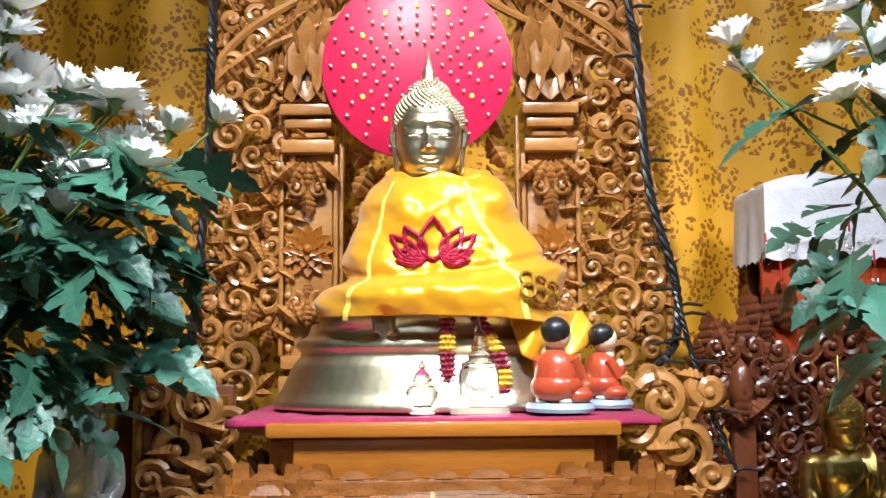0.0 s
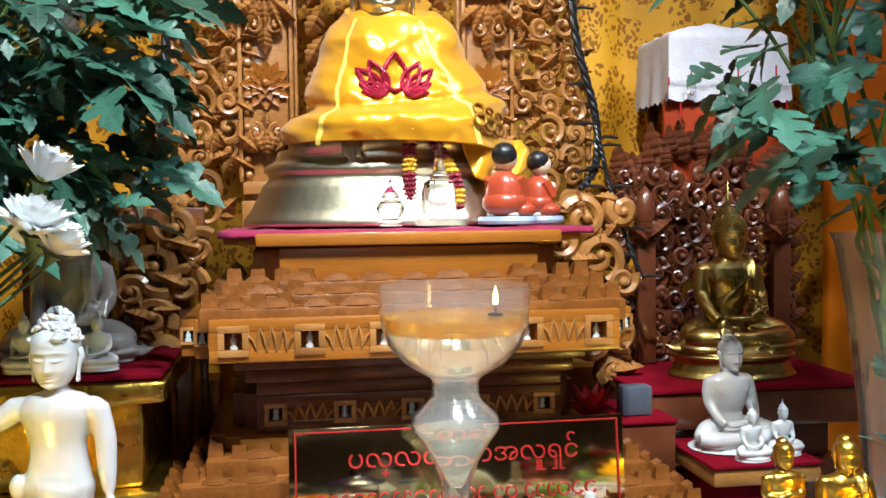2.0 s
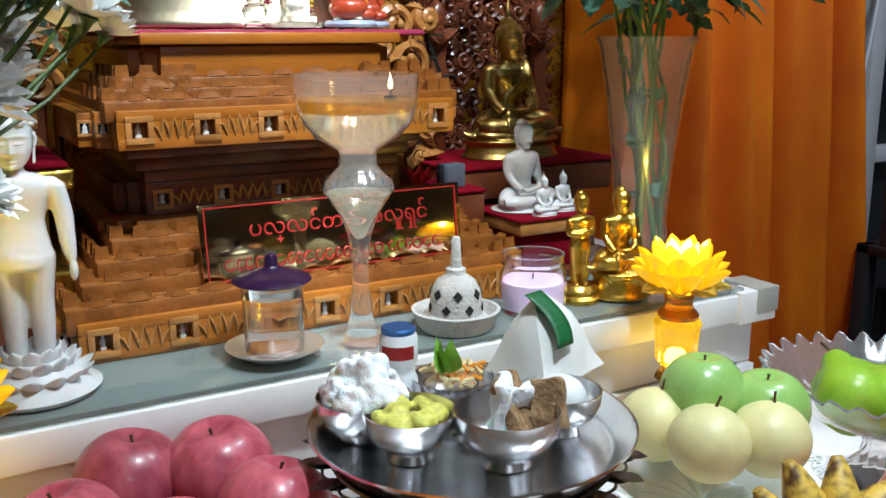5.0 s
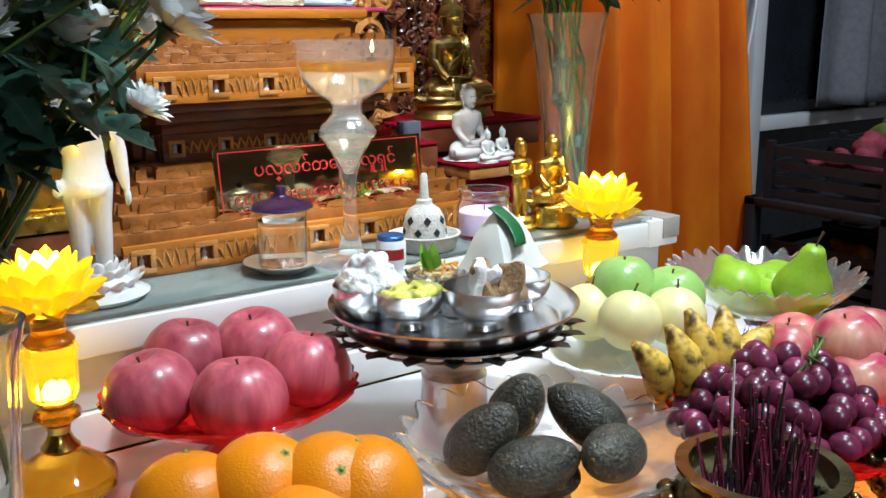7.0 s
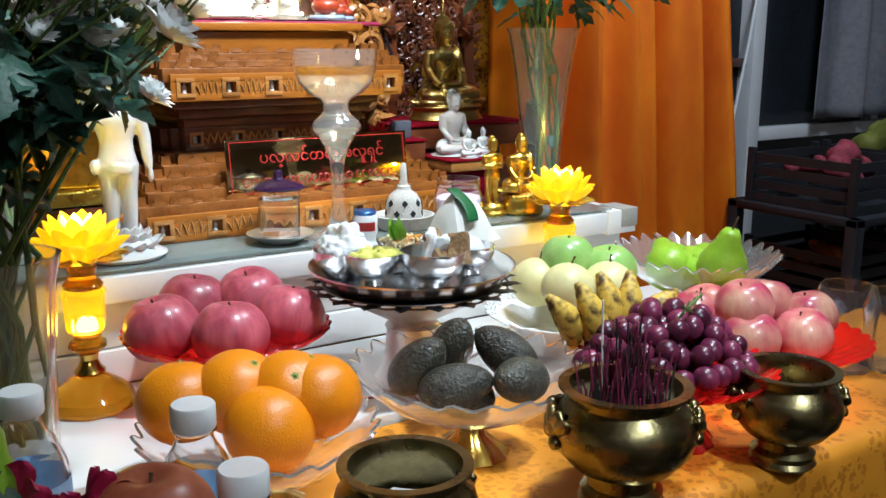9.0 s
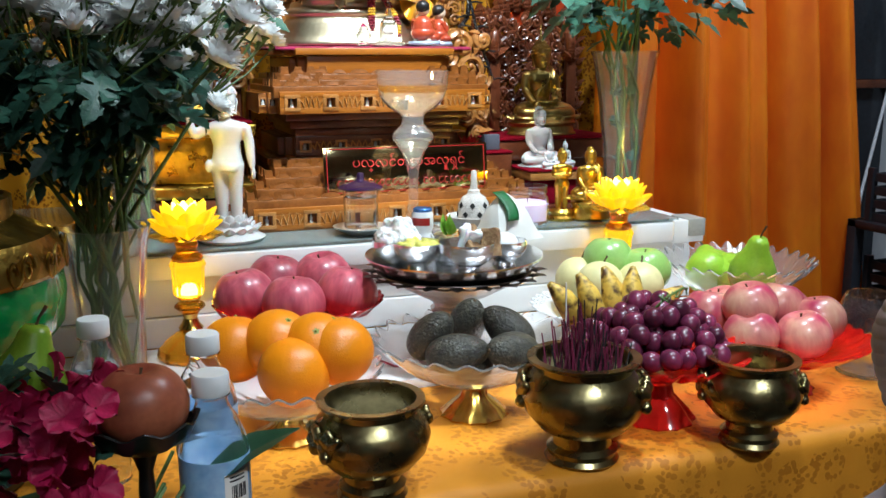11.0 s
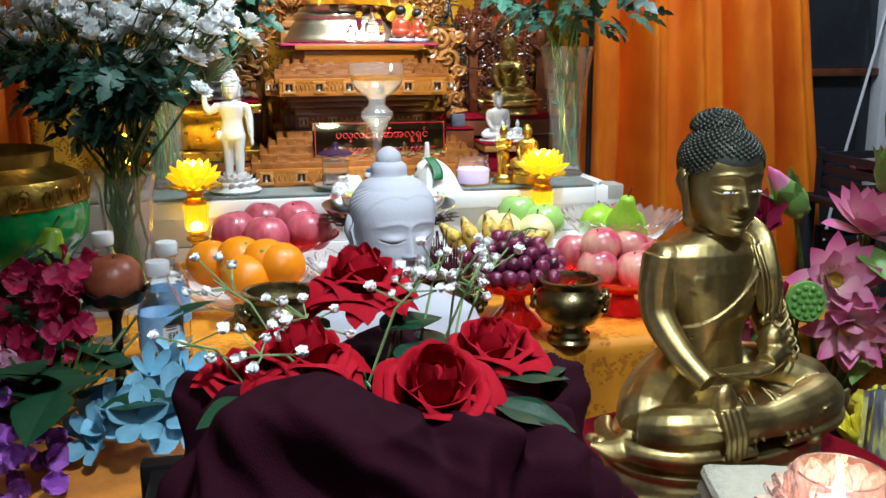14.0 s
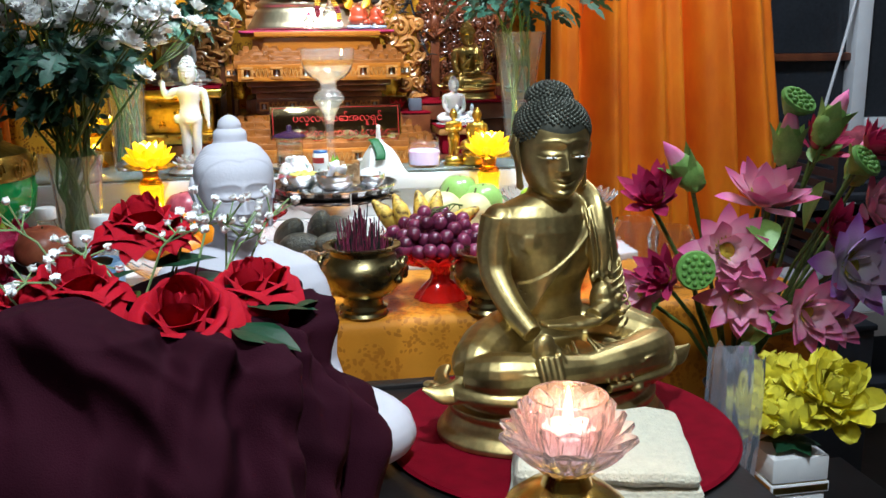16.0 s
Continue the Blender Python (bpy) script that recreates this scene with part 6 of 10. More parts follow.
jar = thing("candle_jar", T(0.222, 0.628, SHELF + 0.0005), "clear glass jar candle with pale lilac wax", "candle")
bm = bmesh.new()
lathe(bm, [(0, 0), (0.034, 0), (0.037, 0.004), (0.038, 0.02), (0.037, 0.044), (0.0335, 0.050), (0.0335, 0.053), (0.0355, 0.055), (0.0335, 0.058), (0.0345, 0.064), (0.0345, 0.066), (0.032, 0.066), (0.0315, 0.052), (0.0345, 0.042), (0.0352, 0.02), (0.034, 0.006), (0, 0.005)], 44)
part("glass_jar", bm, M_GLASS, jar).visible_shadow = False
bm = bmesh.new()
lathe(bm, [(0, 0.0055), (0.0338, 0.0062), (0.035, 0.020), (0.0348, 0.035), (0.0338, 0.0362), (0, 0.0355)], 40)
part("wax", bm, M_LILAC, jar, "pale lilac wax")
bm = bmesh.new()
tube(bm, [(0, 0, 0.0355), (0.0004, 0, 0.043)], 0.0008, 6)
part("wick", bm, M_CHAR, jar)

sign = thing("donor_plaque", T(0.031, 0.7165, 1.146) @ rotx(radians(-7)), "dark mirror plaque with red lettering leaning on the pedestal", "plaque")
bm = bmesh.new()
box(bm, (-0.151, -0.002, -0.006), (0.151, 0.002, 0.078), 0.0006)
part("mirror_plate", bm, M_MIRROR, sign)
bm = bmesh.new()
for lo, hi in (((-0.146, 0.0735), (0.146, 0.075)), ((-0.146, -0.002), (0.146, -0.0005)), ((-0.146, -0.0005), (-0.1445, 0.0735)), ((0.1445, -0.0005), (0.146, 0.0735))):
    box(bm, (lo[0], -0.0031, lo[1]), (hi[0], -0.0022, hi[1]))
part("red_border", bm, M_REDPAINT, sign)
cur = bpy.data.curves.new("heading_text", "FONT")
cur.body, cur.size, cur.align_x, cur.extrude = "ပလ္လင်တော်အလှူရှင်", 0.0225, "CENTER", 0.0003
txt = new("heading", cur)
txt.parent = sign
txt.matrix_basis = T(0.004, -0.0028, 0.042) @ rotx(radians(90))
cur.materials.append(M_REDPAINT)
rnd = random.Random(6)
x = -0.128
while x < 0.125:
    w = rnd.uniform(0.006, 0.011)
    bm = bmesh.new()
    pts = [(w * 0.5 * math.cos(a), -0.0028, 0.014 + 0.0055 * math.sin(a)) for a in np.linspace(rnd.uniform(0.2, 1.2), rnd.uniform(5.2, 6.6), 12)]
    tube(bm, pts, 0.0009, 5)
    part("red_bar", bm, M_REDPAINT, sign, at=T(x + w / 2, 0, 0))
    x += w + (0.008 if rnd.random() < 0.2 else 0.0028)


def lotus_lamp(at, group="lotus lamps", lit=1.0):
    """An acrylic lotus on a gold collar, a fluted glowing column and an amber foot."""
    th = thing("lotus_lamp", at, "lit yellow acrylic lotus lamp on an amber foot", "lamp", group)
    def turned(name, prof, material, n=24, label="", **kw):
        return part(name, lathe(bmesh.new(), prof, n, **kw), material, th, label, smooth=28)

    turned("foot", [(0, 0), (0.041, 0), (0.043, 0.004), (0.041, 0.012), (0.032, 0.021), (0.021, 0.028), (0.013, 0.032), (0, 0.033)], M_AMBER, 10)
    turned("lower_collar", [(0.0135, 0.032), (0.0155, 0.035), (0.011, 0.040), (0.0085, 0.046), (0.010, 0.052), (0.0, 0.054)], M_GOLD)
    turned("bead", [(0, 0.0535), (0.013, 0.054), (0.019, 0.059), (0.018, 0.063), (0.012, 0.067), (0, 0.0675)], M_AMBER, 10)
    turned("middle_collar", [(0, 0.067), (0.013, 0.067), (0.0145, 0.070), (0.012, 0.073), (0, 0.0735)], M_GOLD)
    turned("fluted_column", [(0.0, 0.073), (0.0165, 0.073), (0.0185, 0.077), (0.0195, 0.104), (0.0215, 0.109), (0.019, 0.114), (0, 0.114)], M_LITCOL, 32, "glowing fluted yellow column", wave=lambda a, k, r: (1 + 0.05 * math.cos(8 * a), 0))
    turned("column_bulb", [(0, 0.0745), (0.0085, 0.075), (0.0090, 0.081), (0.006, 0.087), (0, 0.090)], M_BULB, 12)
    turned("upper_collar", [(0.0, 0.114), (0.018, 0.1142), (0.0195, 0.1175), (0.017, 0.1205), (0.0135, 0.123), (0.0130, 0.129), (0.0145, 0.133), (0.013, 0.137), (0, 0.138)], M_AMBER)
    turned("lamp_core", [(0, 0.140), (0.010, 0.143), (0.011, 0.156), (0.006, 0.163), (0, 0.165)], M_BULB, 14)
    fl = turned("blossom", [(0, 0.136), (0.014, 0.137), (0.019, 0.142), (0, 0.143)], M_LOTUSLIT, 16)
    for k, (n, ln, wd, tilt, r, mt) in enumerate(((8, 0.032, 0.020, -8, 0.013, M_LOTUSCLEAR), (8, 0.038, 0.0245, 18, 0.014, M_LOTUSLIT), (8, 0.041, 0.0250, 40, 0.014, M_LOTUSLIT), (8, 0.043, 0.0235, 58, 0.013, M_LOTUSMID), (5, 0.040, 0.022, 70, 0.010, M_LOTUSCORE))):
        bm = spoon_petal(bmesh.new(), Matrix(), ln, wd, 0.75, 0.26)
        me = mesh_of("petal", bm, mt, 50)
        for i in range(n):
            a = 2 * math.pi * (i + 0.5 * (k % 2)) / n
            part("petal", me, None, fl, at=rotz(a) @ T(0, r, 0.140) @ rotx(radians(tilt)))
    pl = bpy.data.lights.new("lamp_glow", "POINT")
    pl.energy, pl.color, pl.shadow_soft_size = 1.05 * lit, (1.0, 0.76, 0.14), 0.008
    po = new("lamp_glow", pl)
    po.matrix_basis = at @ T(0, 0, 0.174)
    return th


lotus_lamp(T(-0.368, 0.525, TABLE + 0.001) @ Matrix.Diagonal((1.18, 1.18, 1.28, 1)))
lotus_lamp(T(0.352, 0.535, TABLE + 0.001) @ Matrix.Diagonal((1.18, 1.18, 1.28, 1)))
lotus_lamp(T(-0.52, 0.80, SHELF + 0.001) @ Matrix.Scale(0.62, 4), lit=0.5)


# ---------------- fruit ----------------
def apple_meshes(material, r=0.042):
    bm = bmesh.new()
    prof = []
    for i in range(25):
        t = math.pi * i / 24
        rr = r * math.sin(t) ** 0.9 * (1.0 + 0.06 * math.cos(t))
        zz = -r * 0.88 * math.cos(t) - 0.0 + (-0.22 * r * math.exp(-((math.pi - t) / 0.30) ** 2)) + 0.16 * r * math.exp(-(t / 0.30) ** 2)
        prof.append((max(0, rr), zz + r * 0.80))
    lathe(bm, prof, 32, wave=lambda a, k, q: (1 + 0.018 * math.sin(5 * a + 0.6) * (1 if k < 8 else 0.5), 0))
    me = mesh_of("skin", bm, material, 60)
    bm = bmesh.new()
    tube(bm, [(0, 0, r * 1.42), (0.001, 0, r * 1.48), (0.002, 0.001, r * 1.60)], [0.0012, 0.001, 0.0016], 6)
    return me, mesh_of("stem", bm, M_STEMBR, 60)


M_STEMBR = mat("brown_stem", (0.09, 0.05, 0.02), 0.7, 0, 0.3, 60, 0.2, 200)
M_STEMGR = mat("orange_calyx", (0.25, 0.28, 0.05), 0.7, 0, 0.3, 60, 0.2, 200)


def fruit(name, meshes, at, label, group, category="fruit"):
    th = thing(name, at, label, category, group)
    part("skin", meshes[0], None, th)
    if len(meshes) > 1:
        part("stem", meshes[1], None, th)
    return th


def tilt(rnd, most=0.35):
    return rotz(rnd.uniform(0, 6.3)) @ rotx(rnd.uniform(-most, most)) @ roty(rnd.uniform(-most, most))


def scallop(n, amp, rise=0.0, start=0):
    return lambda a, k, r: (1 + amp * math.cos(n * a) * (k >= start), rise * math.cos(n * a) * (k >= start))


def pedestal_bowl(name, at, rim, height, foot, label, bowl_mat, foot_mat, n=24, group="fruit bowls", depth=0.05, flare=1.0):
    """A flared bowl with a scalloped rim on a turned foot."""
    th = thing(name, at, label, "bowl", group)
    z0 = height - depth
    out = [(foot * 0.35, z0), (rim * 0.45, z0 + depth * 0.10), (rim * 0.72, z0 + depth * 0.40), (rim * 0.90, z0 + depth * 0.74), (rim, height)]
    inn = [(r - 0.0022 if r > 0.01 else 0, z + 0.002) for r, z in out[::-1]]
    bm = bmesh.new()
    prof = [(0, z0 - 0.001)] + out + inn + [(0, z0 + 0.002)]

    def wv(a, k, r):
        f = max(0, (r / rim - 0.25) / 0.75)
        return (1 + 0.042 * flare * f * math.cos(n * a), 0.005 * flare * f * f * math.cos(n * a))

    lathe(bm, prof, n * 6, wave=wv)
    part("bowl", bm, bowl_mat, th, smooth=50).visible_shadow = False
    if z0 > 0.006:
        bm = bmesh.new()
        lathe(bm, [(0, 0), (foot, 0), (foot * 1.02, 0.002), (foot * 0.8, z0 * 0.25), (foot * 0.42, z0 * 0.55), (foot * 0.36, z0 * 0.75), (foot * 0.55, z0 - 0.0005), (0, z0 - 0.0005)], 36, wave=lambda a, k, r: (1 + 0.05 * math.cos(12 * a), 0))
        part("foot", bm, foot_mat, th, smooth=40)
    return th


rnd = random.Random(17)
AP = apple_meshes(M_APPLE, 0.0445)
pedestal_bowl("red_fruit_dish", T(-0.217, 0.468, TABLE + 0.0008), 0.124, 0.088, 0.05, "wide red translucent dish holding apples", M_REDGLASS, M_REDGLASS, 30, depth=0.035, flare=0.35)
for x, y, z in ((-0.289, 0.466, 1.009), (-0.238, 0.402, 1.008), (-0.160, 0.430, 1.010), (-0.243, 0.528, 1.014), (-0.168, 0.508, 1.018)):
    fruit("red_apple", AP, T(x, y, z - 0.004) @ tilt(rnd, 0.2), "rosy red apple with fine pale streaks", "apples in the red dish")

bm = bmesh.new()
ball(bm, (0, 0, 0.041), (0.0440, 0.0440, 0.0415), 36, fn=lambda c: c * (1 - 0.04 * math.exp(-((1 - c.z) / 0.02))))
OR = [mesh_of("skin", bm, M_ORANGE, 60)]
bm = bmesh.new()
for i in range(5):
    petal(bm, T(0, 0, 0.0815) @ rotz(i * 1.2566) @ rotx(-0.2), 0.005, 0.004, 0.1, 0.1, 3)
ball(bm, (0, 0, 0.0817), 0.002, 6)
OR.append(mesh_of("stem", bm, M_STEMGR, 60))
pedestal_bowl("crystal_fruit_bowl", T(-0.282, 0.205, CLOTH + 0.0015), 0.112, 0.082, 0.042, "clear ribbed bowl on a gold foot holding oranges", M_PINKGLASS, M_GOLD, 24, depth=0.05)
for x, y, z, a, b_ in ((-0.338, 0.262, 0.985, 0.3, 0.1), (-0.294, 0.268, 0.998, -0.5, 0.25), (-0.298, 0.190, 0.978, 0.2, 0.6), (-0.215, 0.205, 0.988, 0.1, -0.1), (-0.236, 0.248, 1.002, -0.75, -0.15)):
    fruit("orange", OR, T(x, y, z - 0.004) @ rotx(-a) @ roty(b_), "bright navel orange with pitted peel", "oranges in the bowl")

bm = bmesh.new()
prof = []
for i in range(21):
    t = math.pi * i / 20
    prof.append((0.0315 * math.sin(t) * (1 - 0.30 * (i / 20) ** 1.5), -0.046 * math.cos(t)))
lathe(bm, prof, 28)
AV = [mesh_of("skin", bm, M_AVO, 60)]
bm = bmesh.new()
ball(bm, (0, 0, 0.0455), (0.003, 0.003, 0.002), 6)
AV.append(mesh_of("stem", bm, M_STEMBR, 60))
pedestal_bowl("crystal_fruit_bowl", T(-0.046, 0.198, CLOTH + 0.0015), 0.126, 0.100, 0.042, "flower-shaped clear glass bowl on a gold foot holding avocados", M_PINKGLASS, M_GOLD, 22, depth=0.055)
for x, y, z, rx, rz in ((-0.094, 0.226, 1.032, 42, 40), (-0.036, 0.250, 1.036, 30, 10), (0.000, 0.196, 1.038, 56, -140), (-0.014, 0.150, 1.024, 76, -70), (-0.076, 0.178, 1.020, 82, 70), (-0.05, 0.20, 1.0, 85, 10)):
    fruit("avocado", AV, T(x, y, z - 0.005) @ rotz(radians(rz)) @ rotx(radians(rx)) @ Matrix.Scale(0.88, 4), "dark pebbly-skinned ripe avocado", "avocados in the bowl")


def pear_meshes(material, s=1.0):
    bm = bmesh.new()
    lathe(bm, [(0, 0.002), (0.012 * s, 0), (0.028 * s, 0.006 * s), (0.037 * s, 0.022 * s), (0.0365 * s, 0.040 * s), (0.028 * s, 0.058 * s), (0.019 * s, 0.072 * s), (0.0155 * s, 0.085 * s), (0.011 * s, 0.092 * s), (0, 0.093 * s)], 28, wave=lambda a, k, r: (1 + 0.025 * math.sin(3 * a + k), 0))
    bm2 = bmesh.new()
    tube(bm2, [(0, 0, 0.091 * s), (0.002, 0, 0.10 * s), (0.007, 0, 0.112 * s)], [0.0014, 0.0012, 0.0018], 6)
    return mesh_of("skin", bm, material, 60), mesh_of("stem", bm2, M_STEMBR, 60)


PG = pear_meshes(M_PEARG, 0.94)
pedestal_bowl("crystal_fruit_bowl", T(0.452, 0.345, TABLE + 0.0008), 0.118, 0.122, 0.045, "wide cut-glass bowl of green pears", M_PINKGLASS, M_PINKGLASS, 30, depth=0.055)
for x, y, z, rx, rz in ((0.395, 0.372, 1.036, 80, 80), (0.390, 0.325, 1.030, 62, 150), (0.430, 0.282, 1.028, 14, 0), (0.450, 0.360, 1.036, 85, -30), (0.470, 0.290, 1.026, 80, 200), (0.49, 0.35, 1.03, 70, 300)):
    fruit("green_pear", PG, T(x, y, z) @ rotz(radians(rz)) @ rotx(radians(rx)), "bright green pear with a thin stem", "pears in the glass bowl")

# lace-edged plastic dish with pale pears and green apples
dish = thing("lace_dish", T(0.248, 0.385, TABLE + 0.0008), "white lace-edged plastic dish of pears and apples", "dish")
bm = bmesh.new()
lathe(bm, [(0, 0), (0.055, 0), (0.058, 0.002), (0.06, 0.018), (0.100, 0.052), (0.102, 0.054), (0.0985, 0.054), (0.058, 0.021), (0, 0.020)], 64, wave=scallop(16, 0.012, 0.002, 4))
part("plate", bm, M_PLASTICW, dish)
bm = bmesh.new()
tube(bm, [(0.009 * math.cos(a), 0.009 * math.sin(a), 0) for a in np.linspace(0, 6.283, 13)], 0.0015, 5, cap=False)
for i in range(6):
    a = i * 1.0472
    tube(bm, [(0.002 * math.cos(a), 0.002 * math.sin(a), 0), (0.009 * math.cos(a), 0.009 * math.sin(a), 0)], 0.0012, 5)
LACE = mesh_of("lace_loop", bm, M_PLASTICW, 60)
for i in range(30):
    a = 2 * math.pi * i / 30
    part("lace_loop", LACE, None, dish, at=T(0.109 * math.cos(a), 0.109 * math.sin(a), 0.056) @ rotz(a) @ roty(-0.35))
bm = bmesh.new()
ball(bm, (0, 0, 0.034), (0.0365, 0.0365, 0.0345), 24)
PY = [mesh_of("skin", bm, M_PEARY, 60)]
bm = bmesh.new()
tube(bm, [(0, 0, 0.068), (0.001, 0, 0.072), (0.003, 0, 0.078)], [0.0016, 0.0012, 0.0016], 6)
PY.append(mesh_of("stem", bm, M_STEMBR, 60))
for x, y, z in ((0.212, 0.352, 1.006), (0.210, 0.418, 1.000), (0.272, 0.335, 1.004)):
    fruit("pale_pear", PY, T(x, y, z) @ tilt(rnd, 0.15), "round pale yellow pear with a short stem", "pale pears in the lace dish")
AG = apple_meshes(M_APPLEG, 0.0395)
for x, y, z in ((0.256, 0.398, 1.035), (0.302, 0.362, 1.022), (0.30, 0.43, 1.0)):
    fruit("green_apple", AG, T(x, y, z) @ tilt(rnd, 0.15), "fresh green apple with pale flecks", "green apples in the lace dish")

# red bowls on the right
pedestal_bowl("red_fruit_dish", T(0.378, 0.146, CLOTH + 0.0015), 0.122, 0.075, 0.05, "wide red translucent bowl on a foot holding apples", M_REDGLASS, M_REDGLASS, 30, depth=0.035, flare=0.35)
AK = apple_meshes(M_APPLEPK, 0.037)
for x, y, z in ((0.325, 0.196, 1.002), (0.375, 0.215, 1.000), (0.352, 0.128, 0.990), (0.415, 0.165, 1.012), (0.412, 0.095, 0.990), (0.456, 0.120, 1.000), (0.365, 0.150, 1.022), (0.45, 0.19, 0.995)):
    fruit("pink_apple", AK, T(x - 0.022, y + 0.006, z - 0.006) @ tilt(rnd, 0.25), "pink and yellow streaked apple", "apples in the red bowl")
pedestal_bowl("red_fruit_bowl", T(0.165, 0.105, CLOTH + 0.0015), 0.108, 0.088, 0.046, "red translucent pedestal bowl heaped with grapes", M_REDGLASS, M_REDGLASS, 30, depth=0.026)

bunch = thing("grape_bunch", T(0.155, 0.110, 1.004), "heaped bunch of dark red grapes", "grapes")
bm = bmesh.new()
ball(bm, (0, 0, 0), (0.0125, 0.0125, 0.0140), 14)
GR = mesh_of("grape", bm, M_GRAPE, 60)
done = []
rg = random.Random(5)
while len(done) < 105:
    a, r = rg.uniform(0, 6.3), math.sqrt(rg.random())
    x, y = 0.096 * r * math.cos(a), 0.082 * r * math.sin(a)
    z = 0.060 * (1 - r * r) * rg.uniform(0.15, 1) + 0.012 + 0.008 * rg.random()
    if all((x - p[0]) ** 2 + (y - p[1]) ** 2 + (z - p[2]) ** 2 > 0.0208 ** 2 for p in done) or rg.random() < 0.004:
        done.append((x, y, z))
        part("grape", GR, None, bunch, at=T(x, y, z) @ tilt(rg, 1.2))
bm = bmesh.new()
tube(bm, [(-0.02, -0.02, 0.06), (0.0, -0.03, 0.085), (0.03, -0.02, 0.092), (0.05, 0.0, 0.085)], 0.0016, 6)
for k in range(7):
    p = (-0.01 + 0.009 * k, -0.03 + 0.004 * k, 0.088)
    tube(bm, [p, (p[0] + rg.uniform(-0.012, 0.012), p[1] + rg.uniform(-0.012, 0.0), p[2] - 0.008)], 0.001, 5)
part("stalk", bm, M_STEM, bunch)

hand = thing("banana_cluster", T(0.142, 0.210, 1.03) @ Matrix.Scale(0.86, 4), "cluster of short ripe bananas with brown spots", "bananas")
for k, (dx, dy, a, lean) in enumerate(((-0.050, -0.004, 24, -36), (-0.030, -0.026, 12, -16), (0.0, -0.014, 30, 2), (0.026, -0.022, -14, 10), (0.062, 0.004, -30, 58))):
    bm = bmesh.new()
    pts = [(0, 0, -0.012), (0, -0.006, 0.008), (0, -0.010, 0.030), (0, -0.006, 0.054), (0, 0.004, 0.074), (0, 0.010, 0.084)]
    tube(bm, pts, [0.010, 0.0170, 0.0190, 0.0175, 0.0100, 0.0045], 7)
    part("banana", bm, M_BANANA, hand, at=T(dx, dy, 0) @ rotz(radians(a)) @ roty(radians(lean)), smooth=60)

# ---------------- the silver stand with the meal ----------------
M_TARNISH = mat("tarnished_filigree", (0.17, 0.145, 0.135), 0.36, 1, 0.3, 60, 0.4, 200)
ped = thing("silver_pedestal_tray", T(-0.002, 0.392, TABLE + 0.0008) @ Matrix.Diagonal((1, 1, 1.155, 1)), "chased silver pedestal stand with a leafy rim", "stand")
bm = bmesh.new()
lathe(bm, [(0, 0), (0.050, 0), (0.052, 0.004), (0.044, 0.012), (0.036, 0.035), (0.033, 0.060), (0.035, 0.066), (0.030, 0.070), (0.034, 0.076), (0.044, 0.080), (0.078, 0.096), (0.088, 0.108), (0.090, 0.116), (0.086, 0.1165), (0, 0.112)], 48)
part("foot_and_bowl", bm, M_SILVER, ped)
bm = bmesh.new()
for i in range(20):
    for j in (-1, 0, 1):
        petal(bm, rotz(2 * math.pi * (i + 0.24 * j) / 20) @ T(0, 0.106, 0.1135 - 0.0012 * abs(j)) @ rotx(-0.16) @ rotz(-0.45 * j), 0.031 - 0.009 * abs(j), 0.017, 0.25, 0.15, 5, 1.6)
    tube(bm, [rotz(2 * math.pi * (i + f) / 20) @ Vector((0, 0.114 + 0.007 * math.sin(math.pi * f), 0.1122)) for f in (0.2, 0.35, 0.5, 0.65, 0.8)], 0.0013, 5)
lathe(bm, [(0.085, 0.1165), (0.112, 0.1150), (0.113, 0.1135), (0.085, 0.1145)], 60)
part("leafy_rim", bm, M_TARNISH, ped, "tarnished leafy filigree rim")
bm = bmesh.new()
lathe(bm, [(0, 0), (0.108, 0), (0.112, 0.002), (0.127, 0.018), (0.129, 0.0185), (0.129, 0.0165), (0.114, 0.0005), (0.108, -0.0012), (0, -0.0012)], 72)
bm2 = bm
solid("steel_tray", bm2, M_STEEL, "round stainless steel tray with a raised rim", "tray", at=T(-0.002, 0.392, TABLE + 0.1388))
TZ = TABLE + 0.1395


def steel_bowl(x, y, r, h, label, foot=True):
    bm = bmesh.new()
    z = 0.008 if foot else 0.0
    prof = [(0, 0), (r * 0.5, 0), (r * 0.42, z * 0.8)] if foot else [(0, 0)]
    prof += [(r * 0.55, z), (r * 0.86, z + h * 0.30), (r * 0.98, z + h * 0.62), (r, z + h), (r - 0.0012, z + h), (r * 0.95, z + h * 0.62), (r * 0.8, z + h * 0.3), (r * 0.45, z + 0.003), (0, z + 0.002)]
    lathe(bm, prof, 44)
    return solid("steel_bowl", bm, M_STEEL, label, "bowl", "steel bowls on the tray", at=T(x, y, TZ))


def lumps(name, at, n, spread, size, material, label, category, seed, flat=0.7, hgt=0.02):
    rr = random.Random(seed)
    bm = bmesh.new()
    for _ in range(n):
        a, q = rr.uniform(0, 6.3), spread * math.sqrt(rr.random())
        s = size * rr.uniform(0.6, 1.2)
        ball(bm, (q * math.cos(a), q * math.sin(a), hgt * (1 - (q / spread) ** 2) * rr.uniform(0.4, 1)), (s, s * rr.uniform(0.7, 1.2), s * flat), 8, Euler((rr.random(), rr.random(), rr.random())).to_matrix())
    for v in bm.verts:
        v.co += Vector([0.0016 * noise.noise(v.co * 180 + Vector((k * 7, 0, seed))) for k in range(3)])
    return solid(name, bm, material, label, category, at=at, smooth=70)


